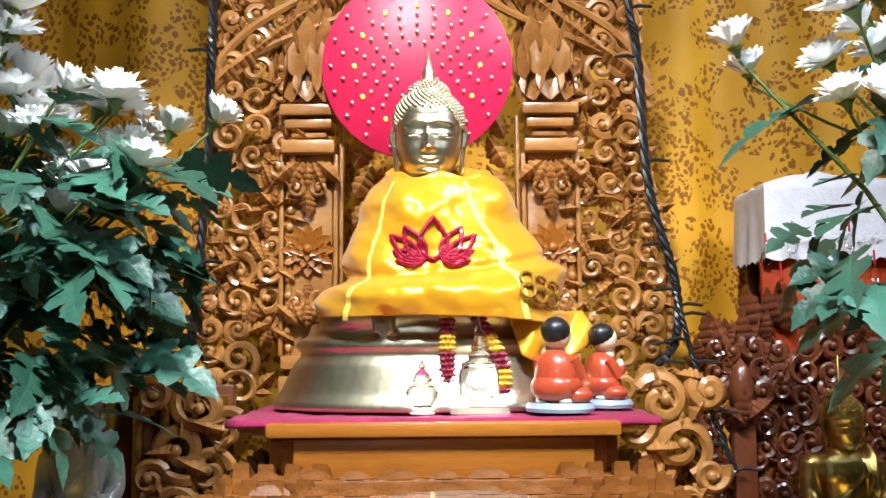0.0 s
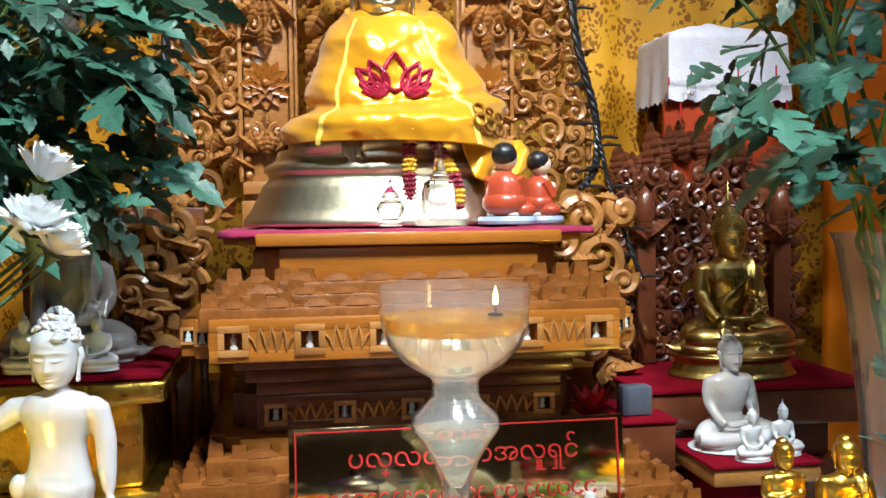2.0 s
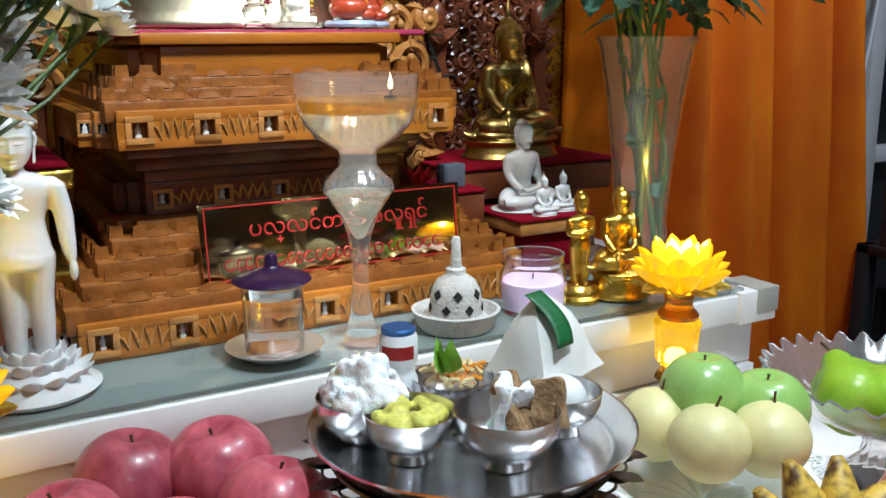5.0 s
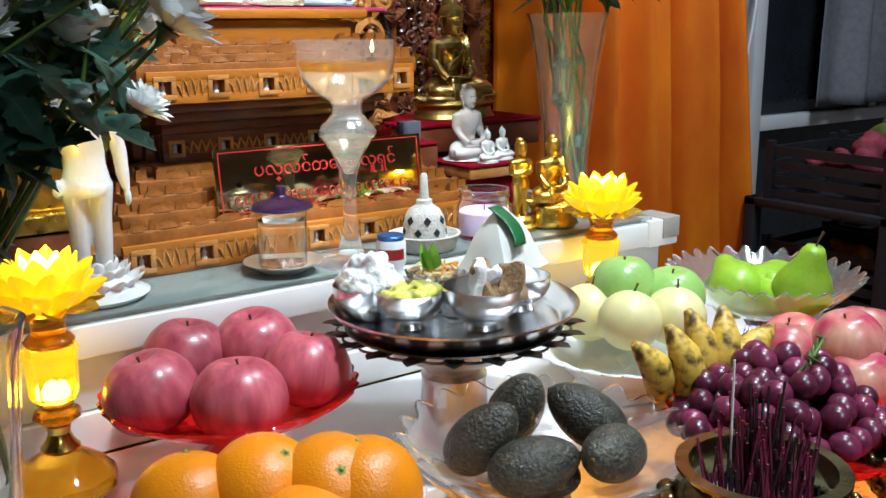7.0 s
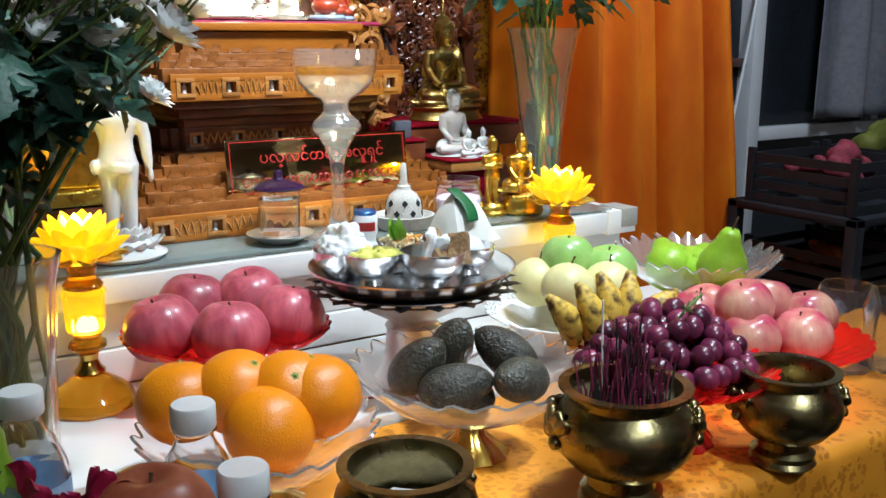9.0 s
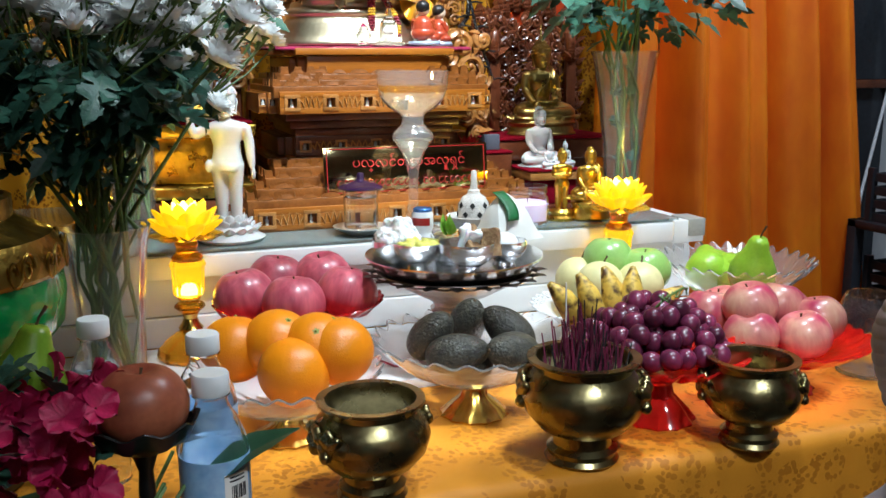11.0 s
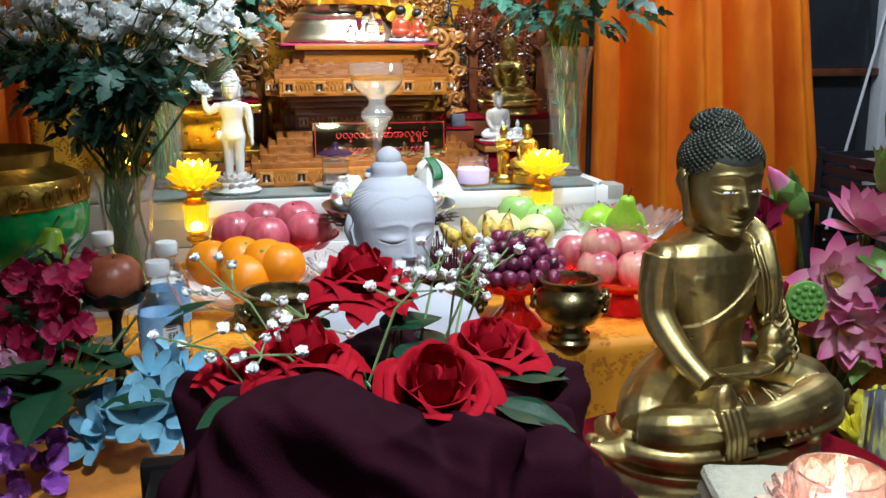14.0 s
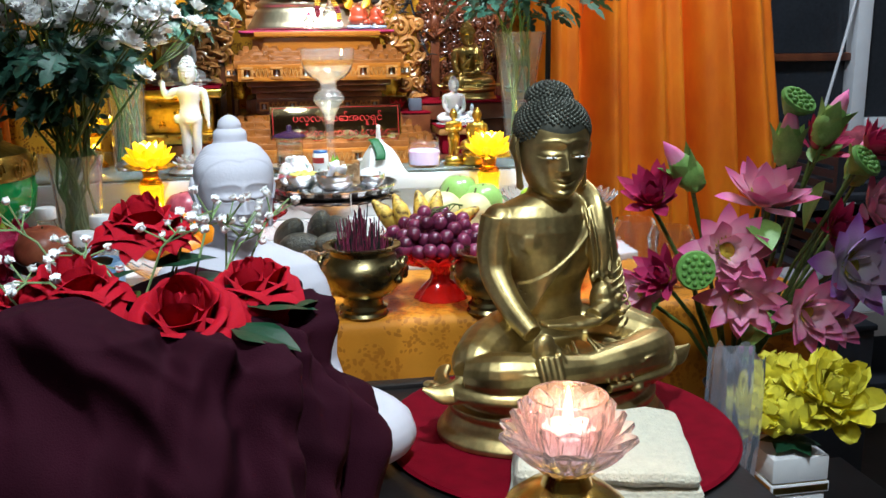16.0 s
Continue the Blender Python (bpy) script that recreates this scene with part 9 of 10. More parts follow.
for k in range(22):
    p = (-0.50 + rf.uniform(-0.12, 0.10), -0.18 + rf.uniform(-0.18, 0.14), 0.985 + rf.uniform(-0.03, 0.05))
    part("leaf", DL, None, lf, at=T(*p) @ rotz(rf.uniform(0, 6.3)) @ rotx(rf.uniform(-0.2, 0.7)))
FL = leaf_mesh(0.05, "leaf", M_LEAF, 0.2, 0.3)
for k in range(14):
    part("leaf", FL, None, lf, at=T(-0.55 + rf.uniform(-0.05, 0.07), -0.06 + rf.uniform(-0.06, 0.05), 1.07 + rf.uniform(-0.05, 0.04)) @ rotz(rf.uniform(0, 6.3)) @ rotx(rf.uniform(0.2, 1.2)))
bm = bmesh.new()
for k in range(26):
    x, y = rf.uniform(-0.62, -0.40), rf.uniform(-0.30, 0.0)
    tube(bm, [(-0.52, -0.17, CLOTH + 0.004), (0.5 * (x - 0.52), 0.5 * (y - 0.17), 0.97), (x, y, 1.02)], 0.002, 5)
tagged(part("stem", bm, M_STEM, lf), kind="stuff")
tw_ = part("berry_twig", tube(bmesh.new(), [(-0.37, -0.29, 1.0), (-0.33, -0.315, 0.978), (-0.30, -0.34, 0.935)], 0.0016, 5), M_BUDGR, lf)
BERRY = mesh_of("berry", ball(bmesh.new(), (0, 0, 0), (0.0065, 0.0065, 0.0090), 10), M_BUDGR, 80)
for k in range(7):
    p = Vector((-0.35 + 0.009 * k, -0.304 - 0.006 * k, 0.988 - 0.009 * k + (-0.011 if k % 2 else 0.006)))
    part("berry", BERRY, None, tw_, at=Matrix.Translation(p) @ Matrix.Scale(0.75 + 0.09 * (k % 4), 4))


# ---------------- side table and bowl at the left ----------------
sd = thing("side_table", Matrix(), "side table under an orange satin cloth", "table")
for nm, m_, lo, hi in (("tabletop", M_WOODDK, (-0.98, -0.40, 0.885), (-0.362, -0.032, 0.918)), ("leg", M_WOODDK, (-0.97, -0.39, 0), (-0.93, -0.35, 0.884)), ("leg", M_WOODDK, (-0.41, -0.39, 0), (-0.37, -0.35, 0.884)), ("leg", M_WOODDK, (-0.97, -0.08, 0), (-0.93, -0.04, 0.884)), ("leg", M_WOODDK, (-0.41, -0.08, 0), (-0.37, -0.04, 0.884))):
    bm = bmesh.new()
    box(bm, lo, hi, 0.003)
    part(nm, bm, m_, sd)
bm = bmesh.new()


def side_cloth(u, v):
    x = -0.99 + 0.66 * min(1, u / 0.6) if u < 0.6 else -0.352
    drop_x = max(0, u - 0.6) * 1.2
    y = -0.026 - 0.385 * min(1, v / 0.6)
    drop_y = max(0, v - 0.6) * 1.2
    z = 0.9225 - max(drop_x, drop_y)
    return Vector((x + 0.008 * math.sin(30 * y) * (drop_x > 0.02), y - 0.008 * (1 + math.sin(34 * x)) * (drop_y > 0.02), z))


sheet(bm, side_cloth, 60, 60, uv=(0.9, 0.7))
solid("side_cloth", bm, M_ORANGECLOTH, "orange satin cloth over the side table", "cloth", smooth=60)

M_GILT = mat("crinkled_old_gilt", (0.40, 0.25, 0.05), 0.34, 1, 0.35, 30, 0.9, 70, rvar=0.15)
alms = thing("alms_bowl", T(-0.668, 0.20, CLOTH + 0.003) @ Matrix.Diagonal((1, 1, 1.14, 1)), "green glass and gilt alms bowl with an embossed band", "bowl")
bm = bmesh.new()
lathe(bm, [(0, 0.10), (0.07, 0.10), (0.12, 0.118), (0.148, 0.150), (0.152, 0.180), (0.149, 0.202), (0, 0.202)], 56)
part("glass_belly", bm, M_EMERALD, alms, "dark emerald glass belly")
bm = bmesh.new()
lathe(bm, [(0.1505, 0.199), (0.154, 0.203), (0.153, 0.214), (0.142, 0.234), (0.112, 0.246), (0.105, 0.250), (0.105, 0.268), (0.098, 0.270), (0.097, 0.25), (0, 0.246)], 64)
for i in range(18):
    a = 2 * math.pi * i / 18
    for k in range(2):
        pts = []
        for j in range(15):
            q = j / 14
            rr_, an = 0.016 * (1 - 0.75 * q), a + 0.0
            ph = q * 7 * (1 if k else -1)
            pts.append(((0.1540) * math.cos(an + (0.013 * (1 if k else -1) + rr_ * math.cos(ph)) / 0.15 * 0.6), 0.1540 * math.sin(an + (0.013 * (1 if k else -1) + rr_ * math.cos(ph)) / 0.15 * 0.6), 0.214 + rr_ * math.sin(ph)))
        tube(bm, pts, 0.0016, 5)
part("gilt_band", bm, M_GILT, alms, "gilt collar embossed with scrolls")
bm = bmesh.new()
lathe(bm, [(0, 0), (0.10, 0), (0.105, 0.01), (0.085, 0.03), (0.075, 0.07), (0.10, 0.095), (0, 0.099)], 40)
part("stand", bm, M_BLACKWOOD, alms, "black turned stand")

# ---------------- gilded stand, dark shrine and red stands on the shelf ----------------
gs = thing("gilded_stand", T(-0.335, 0.86, SHELF), "small gilded carved stand with a red top", "stand")
for nm, m_, lo, hi in (("foot", M_WOODDK, (-0.10, -0.09, 0.001), (0.10, 0.09, 0.05)), ("gilded_frieze", M_GOLDLEAF, (-0.105, -0.095, 0.051), (0.105, 0.095, 0.075)), ("panel", M_GOLDLEAF, (-0.085, -0.075, 0.0755), (0.085, 0.075, 0.155)), ("cornice", M_GOLDLEAF, (-0.108, -0.10, 0.1555), (0.108, 0.10, 0.176)), ("red_top", M_REDFELT, (-0.105, -0.097, 0.1765), (0.105, 0.097, 0.1825))):
    bm = bmesh.new()
    box(bm, lo, hi, 0.004)
    if m_ is M_GOLDLEAF:
        bmesh.ops.subdivide_edges(bm, edges=bm.edges[:], cuts=3, use_grid_fill=True)
        for v in bm.verts:
            v.co += Vector([0.003 * noise.noise(v.co * 70 + Vector((k * 3, 0, 0))) for k in range(3)])
    part(nm, bm, m_, gs, smooth=25)
gp = thing("gilded_screen", T(-0.235, 0.955, SHELF), "narrow gilded screen panel beside the throne", "screen")
bm = bmesh.new()
box(bm, (-0.16, -0.008, 0.001), (0.028, 0.008, 0.33), 0.002)
part("panel", bm, M_WOODDK, gp)
for i in range(7):
    bm = bmesh.new()
    tube(bm, [(-0.145 + 0.027 * i, -0.011, 0.01), (-0.145 + 0.027 * i, -0.011, 0.32)], 0.006, 8)
    part("gilt_rod", bm, M_GOLDLEAF, gp)

ds = thing("dark_shrine", T(0.375, 1.0, SHELF), "dark carved wooden shrine behind the brass statue", "shrine")
for lo, hi in (((-0.115, -0.15, 0.0), (0.115, 0.03, 0.045)), ((-0.10, -0.135, 0.0455), (0.10, 0.025, 0.085)), ((-0.125, -0.155, 0.0855), (0.137, 0.032, 0.125))):
    bm = bmesh.new()
    box(bm, lo, hi, 0.004)
    part("base_step", bm, M_WOODDK, ds)
bm = bmesh.new()
box(bm, (-0.128, -0.158, 0.1255), (0.140, 0.032, 0.131), 0.002)
part("red_cloth_top", bm, M_REDFELT, ds, "red cloth on the base")
for px in (-0.060, 0.118):
    bm = bmesh.new()
    box(bm, (px - 0.012, 0.0, 0.1315), (px + 0.012, 0.014, 0.285), 0.003)
    lathe(bm, [(0.011, 0.285), (0.014, 0.295), (0.009, 0.30), (0.014, 0.32), (0.009, 0.34), (0, 0.352)], 14, (px, 0.008, 0))
    part("post", bm, M_WOODDK, ds)
    bm = bmesh.new()
    for k in range(3):
        acanthus(bm, px, 0.280 + 0.004 * k, 1.57 + (0.9 - 0.9 * k), 0.036, -0.004)
    part("leaf_spray", bm, M_WOODDK, ds)
rw = random.Random(41)
for i in range(10):
    for j in range(10):
        bm = bmesh.new()
        cx, cz = -0.086 + 0.0245 * i + rw.uniform(-0.006, 0.006), 0.140 + 0.0245 * j + rw.uniform(-0.006, 0.006)
        spiral(bm, cx, cz, rw.uniform(0.011, 0.016), 1.3, rw.choice((-1, 1)), rw.uniform(0, 6.3), 0.022 + rw.uniform(-0.003, 0.003), 0.0034)
        acanthus(bm, cx, cz, 1.57 + rw.uniform(-0.8, 0.8), rw.uniform(0.022, 0.034), 0.023)
        acanthus(bm, cx, cz, rw.uniform(0, 6.3), rw.uniform(0.016, 0.030), 0.026)
        part("carved_scroll", bm, M_WOODDK, ds)
for k in range(21):
    bm = bmesh.new()
    x = -0.094 + 0.0118 * k
    acanthus(bm, x, 0.362 + 0.018 * math.cos((x - 0.015) * 26) + 0.010 * (k % 2), 1.57 - 3.0 * (x - 0.015) + rw.uniform(-0.2, 0.2), 0.030 + 0.012 * (k % 3), 0.022 + 0.003 * (k % 2))
    part("leaf_finial", bm, M_WOODDK, ds)
for g, x in ((-1, -0.098), (1, 0.142)):
    for k in range(9):
        bm = bmesh.new()
        acanthus(bm, x, 0.15 + 0.024 * k, 1.57 - g * 0.8 + rw.uniform(-0.3, 0.3), 0.020 + 0.006 * (k % 2), 0.024)
        part("leaf_finial", bm, M_WOODDK, ds)

ws = thing("red_figure_stand", T(0.330, 0.785, SHELF), "small red and wood stand for white figurines", "stand")
for nm, m_, lo, hi in (("foot", M_WOODDK, (-0.058, -0.058, 0.0005), (0.058, 0.058, 0.012)), ("red_body", M_REDFELT, (-0.046, -0.046, 0.0125), (0.046, 0.046, 0.058)), ("cornice", M_WOOD, (-0.055, -0.055, 0.0585), (0.055, 0.055, 0.0755)), ("red_top", M_REDFELT, (-0.057, -0.057, 0.076), (0.057, 0.057, 0.0795))):
    bm = bmesh.new()
    box(bm, lo, hi, 0.003)
    part(nm, bm, m_, ws)
bx = thing("small_wooden_chest", T(0.222, 0.845, SHELF), "small dark stepped chest with a red felt top", "chest")
for nm, m_, lo, hi in (("lower_step", M_WOODDK, (-0.05, -0.06, 0.0005), (0.048, 0.06, 0.055)), ("upper_step", M_WOODDK, (-0.042, -0.048, 0.0555), (0.044, 0.06, 0.105)), ("red_top", M_REDFELT, (-0.045, -0.05, 0.1055), (0.046, 0.06, 0.111))):
    bm = bmesh.new()
    box(bm, lo, hi, 0.003)
    part(nm, bm, m_, bx)
M_BLUEGREY = mat("blue_grey_card", (0.08, 0.09, 0.12), 0.5, 0, 0.15, 40, 0.1, 150)
bm = bmesh.new()
box(bm, (-0.016, -0.010, 0), (0.016, 0.010, 0.030), 0.002)
solid("grey_box", bm, M_BLUEGREY, "small grey box on the red felt", "box", at=T(0.232, 0.825, SHELF + 0.1115))
M_REDFOIL = mat("red_foil", (0.5, 0.02, 0.02), 0.3, 0.3, 0.3, 60, 0.5, 150)
bm = bmesh.new()
for k in range(9):
    petal(bm, rotz(k * 0.7) @ rotx(0.5 + 0.1 * (k % 3)), 0.034, 0.018, 0.4, 0.3, 5)
solid("red_paper_flower", bm, M_REDFOIL, "small crumpled red foil flower", "ornament", at=T(0.190, 0.835, SHELF + 0.112))

# ---------------- lace-covered lamp and crystal drops ----------------
lace = thing("lace_covered_table", T(0.438, 1.088, 1.088), "small table under a white lace cloth with crystal drops", "table")
bm = bmesh.new()


def lace_fn(u, v):
    a = 2 * math.pi * u
    c_, s_ = math.cos(a), math.sin(a)
    k = 1 / max(abs(c_), abs(s_))
    if v < 0.35:
        f = v / 0.35
        return Vector((0.078 * k * c_ * f, 0.05 * k * s_ * f, 0.545 + 0.020 * (1 - f) + 0.004 * noise.noise((c_ * f * 4, s_ * f * 4, 2))))
    f = (v - 0.35) / 0.65
    w = 0.004 * math.sin(10 * a) * f
    return Vector(((0.080 + 0.5 * w + 0.004 * f) * k * c_, (0.052 + 0.5 * w + 0.012 * f) * k * s_, 0.545 - 0.088 * f - 0.0022 * math.cos(36 * a) * (f > 0.93)))


sheet(bm, lace_fn, 120, 24, uv=(1, 1))
q = part("lace_cloth", bm, M_LACE, lace, smooth=60)
bm = bmesh.new()
for k in range(9):
    x = -0.076 + 0.019 * k
    for j in range(6):
        a = j * 1.047
        tube(bm, [(x + 0.002 * math.cos(a), -0.0668, 0.482 + 0.002 * math.sin(a)), (x + 0.0075 * math.cos(a), -0.0668, 0.482 + 0.0055 * math.sin(a))], 0.0008, 4)
part("embroidery", bm, M_ALU, q)
bm = bmesh.new()
box(bm, (-0.075, -0.048, 0.52), (0.075, 0.048, 0.543), 0.003)
for sx in (-0.066, 0.066):
    for sy in (-0.04, 0.04):
        lathe(bm, [(0, 0), (0.007, 0.0), (0.006, 0.30), (0.009, 0.42), (0.006, 0.43), (0.009, 0.45), (0.006, 0.46), (0.008, 0.52), (0, 0.521)], 12, (sx, sy, 0.0005))
part("frame", bm, M_WOODDK, lace)
M_REDTAG = mat("red_ribbon", (0.5, 0.01, 0.02), 0.5, 0, 0.1, 50, 0, 100)
bm = bmesh.new()
ball(bm, (0, 0, -0.009), (0.0062, 0.0042, 0.0088), 6)
DROP = mesh_of("crystal_drop", bm, M_CRYSTAL, 10)
bm = bmesh.new()
tube(bm, [(0, 0, 0.018), (0, 0, 0.002)], 0.0012, 5)
RIB = mesh_of("ribbon", bm, M_REDTAG, 50)
for x, z, y in ((-0.084, 0.468, -0.062), (-0.058, 0.480, -0.071), (0.004, 0.484, -0.071), (-0.072, 0.435, -0.070), (-0.022, 0.437, -0.070), (0.030, 0.448, -0.070), (0.070, 0.44, -0.07), (0.055, 0.483, -0.071)):
    d = part("crystal_drop", DROP, None, lace, "faceted crystal drop", at=T(x, y, z))
    part("ribbon", RIB, None, d, "red ribbon loop")
M_REDBOARD = mat("red_brown_board", (0.30, 0.030, 0.004), 0.6, 0, 0.25, 12, 0.1, 120)
M_REDBOARD.node_tree.nodes["Principled BSDF"].inputs["Specular IOR Level"].default_value = 0.2
bm = bmesh.new()
box(bm, (-0.088, -0.056, 0.29), (0.082, -0.0485, 0.4600), 0.002)
part("red_panel", bm, M_REDBOARD, lace, "red-brown front panel")

# ---------------- in front of the enthroned statue ----------------
urn = thing("crystal_urn", T(-0.018, 0.822, 1.397), "small clear crystal relic urn with a pointed lid", "urn")
bm = bmesh.new()
lathe(bm, [(0, 0), (0.011, 0), (0.012, 0.003), (0.008, 0.006), (0.0135, 0.013), (0.0140, 0.018), (0.011, 0.024), (0.0075, 0.026), (0, 0.0265)], 20)
part("bowl", bm, M_CRYSTAL, urn, smooth=25).visible_shadow = False
bm = bmesh.new()
lathe(bm, [(0.0078, 0.0268), (0.009, 0.029), (0.006, 0.034), (0.002, 0.038), (0.0035, 0.041), (0, 0.047)], 14)
part("lid", bm, M_CRYSTAL, urn, smooth=25).visible_shadow = False
stp = thing("crystal_stupa", T(0.031, 0.826, 1.397), "clear crystal stupa with a tall spire", "stupa")
bm = bmesh.new()
box(bm, (-0.025, -0.018, 0), (0.025, 0.018, 0.006), 0.001)
box(bm, (-0.020, -0.015, 0.0062), (0.020, 0.015, 0.012), 0.001)
part("stepped_base", bm, M_CRYSTAL, stp).visible_shadow = False
bm = bmesh.new()
lathe(bm, [(0, 0.0122), (0.017, 0.0122), (0.0175, 0.020), (0.0172, 0.034), (0.0150, 0.040), (0.0155, 0.043), (0.009, 0.046), (0.0095, 0.050), (0.006, 0.053), (0.0065, 0.056), (0.0035, 0.066), (0.0038, 0.070), (0.0012, 0.080), (0, 0.088)], 12)
part("dome_and_spire", bm, M_CRYSTAL, stp, smooth=15).visible_shadow = False
bm = bmesh.new()
ball(bm, (0, 0, 0.026), 0.008, 12)
part("relic_bead", bm, M_PAPER, stp)
M_GARRED = mat("maroon_tinsel", (0.22, 0.01, 0.03), 0.5, 0, 0.4, 300, 0.5, 400)
M_GARYEL = mat("yellow_tinsel", (0.70, 0.42, 0.03), 0.5, 0, 0.3, 300, 0.5, 400)
gar = thing("flower_garland", T(0.004, 0.846, 1.40), "short garland of maroon and yellow tinsel beads", "garland")
bm = bmesh.new()
lathe(bm, [(0, -0.003), (0.0045, -0.0028), (0.0072, 0), (0.0045, 0.0028), (0, 0.003)], 18, wave=lambda a, k, r: (1 + 0.18 * math.cos(9 * a), 0))
GB = [mesh_of("garland_bead", bm, M_GARRED, 30)]
GB.append(GB[0].copy())
GB[1].materials.clear()
GB[1].materials.append(M_GARYEL)
for k in range(15):
    part("garland_bead", GB[1 if k // 3 in (2, 4) else 0], None, gar, at=T(0.0, -0.004 * (k / 14), 0.024 + 0.0048 * k) @ rotz(k))
for k in range(13):
    part("garland_bead", GB[1 if k // 3 in (1, 3) else 0], None, gar, at=T(0.028 + 0.022 * math.sin(k / 12 * 1.9), 0.002, 0.078 - 0.0052 * k) @ rotz(k))
for k in range(4):
    part("garland_bead", GB[0], None, gar, at=T(0.012 + 0.006 * k, -0.002, 0.006) @ rotx(1.2) @ rotz(k))


def kneeling_monk(at, label):
    """A small glazed ceramic kneeling figure, kept as one plain form."""
    bm = bmesh.new()
    lathe(bm, [(0, 0), (0.028, 0), (0.029, 0.003), (0.027, 0.007), (0, 0.0075)], 28, sy=0.85, mi=1)
    ball(bm, (0.002, 0.002, 0.020), (0.022, 0.019, 0.014), 16, mi=0)
    ball(bm, (-0.014, -0.002, 0.013), (0.014, 0.012, 0.008), 12, mi=0)
    lathe(bm, [(0.018, 0.012), (0.019, 0.024), (0.0165, 0.038), (0.0125, 0.046), (0.006, 0.050), (0, 0.0505)], 20, (0.002, 0.003, 0), sy=0.8, mi=0)
    for g in (-1, 1):
        tube(bm, [(g * 0.014 + 0.002, 0.002, 0.043), (g * 0.018 + 0.002, -0.004, 0.030), (g * 0.005 + 0.002, -0.017, 0.034)], [0.006, 0.0058, 0.0045], 8, mi=0)
    ball(bm, (0.002, -0.018, 0.037), (0.005, 0.004, 0.007), 8, mi=2)
    ball(bm, (0.006, -0.004, 0.047), (0.011, 0.009, 0.008), 12, mi=2)
    ball(bm, (0.002, -0.002, 0.062), (0.0115, 0.0125, 0.0125), 16, mi=2)
    ball(bm, (0.002, 0.001, 0.0655), (0.0122, 0.0130, 0.0118), 16, mi=3)
    for g in (-1, 1):
        ball(bm, (g * 0.010 + 0.002, 0.004, 0.009), (0.007, 0.010, 0.004), 10, mi=2)
    return solid("kneeling_monk_figurine", bm, [M_ROBERED, M_BLUEGLZ, M_SKIN, M_BLACK], label, "figurine", "kneeling figurines", at=at)


kneeling_monk(T(0.101, 0.832, 1.3975) @ rotz(radians(150)) @ Matrix.Scale(1.06, 4), "small glazed kneeling monk figurine in a red robe")
kneeling_monk(T(0.150, 0.888, 1.3975) @ rotz(radians(110)), "small glazed kneeling monk figurine in a red robe")

# ---------------- cables of the fairy lights ----------------
def cable(name, pts, r, twists, label):
    n = 70
    P = [Vector(p) for p in pts]

    def at_(f):
        s = f * (len(P) - 1)
        i = min(int(s), len(P) - 2)
        a, b = P[i], P[i + 1]
        pa, pb = P[max(i - 1, 0)], P[min(i + 2, len(P) - 1)]
        t = s - i
        return 0.5 * ((2 * a) + (b - pa) * t + (2 * pa - 5 * a + 4 * b - pb) * t * t + (3 * a - pa - 3 * b + pb) * t ** 3)

    ob = thing(name, Matrix(), label, "cable")
    for k in range(3):
        bm = bmesh.new()
        tube(bm, [at_(i / n) + Vector((r * 1.1 * math.cos(twists * i / n * 6.28 + k * 2.1), r * 1.1 * math.sin(twists * i / n * 6.28 + k * 2.1), 0)) for i in range(n + 1)], r, 5)
        part("wire", bm, M_BLACK, ob)
    for i in range(6, n, 9):
        p = at_(i / n)
        g = 1 if (i // 9) % 2 else -1
        bm = bmesh.new()
        tube(bm, [p, p + Vector((g * 0.010, -0.002, 0.002)), p + Vector((g * 0.024, -0.004, 0.0))], [0.0014, 0.002, 0.0016], 6)
        part("fairy_bulb", bm, M_BLACK, ob)
    return ob


cable("fairy_light_cable", [(0.196, 0.975, 2.3), (0.198, 0.97, 1.86), (0.206, 0.965, 1.76), (0.214, 0.965, 1.62), (0.238, 0.965, 1.52), (0.236, 0.96, 1.46), (0.215, 0.95, 1.435)], 0.0026, 14, "thick twisted black fairy light cable down the throne")
cable("fairy_light_cable", [(0.236, 0.962, 1.52), (0.246, 0.955, 1.46), (0.262, 0.95, 1.40), (0.285, 0.94, 1.33)], 0.0016, 9, "thin twisted black cable with tiny bulbs")
cable("fairy_light_cable", [(-0.240, 0.975, 2.3), (-0.240, 0.972, 1.86), (-0.241, 0.97, 1.74), (-0.244, 0.97, 1.62), (-0.252, 0.97, 1.50), (-0.262, 0.97, 1.40)], 0.0026, 14, "thick twisted black fairy light cable beside the flowers")
bm = bmesh.new()
tube(bm, [(-0.12, 0.42, TABLE + 0.003), (-0.10, 0.37, TABLE + 0.003), (-0.07, 0.36, TABLE + 0.004), (-0.02, 0.33, TABLE + 0.003), (0.06, 0.40, TABLE + 0.003), (0.13, 0.43, TABLE + 0.003)], 0.0018, 6)
M_CORD = mat("dark_red_cord", (0.20, 0.01, 0.02), 0.5, 0, 0.2, 60, 0, 100)
solid("power_cable", bm, M_CORD, "thin dark red cord lying on the table", "cord")

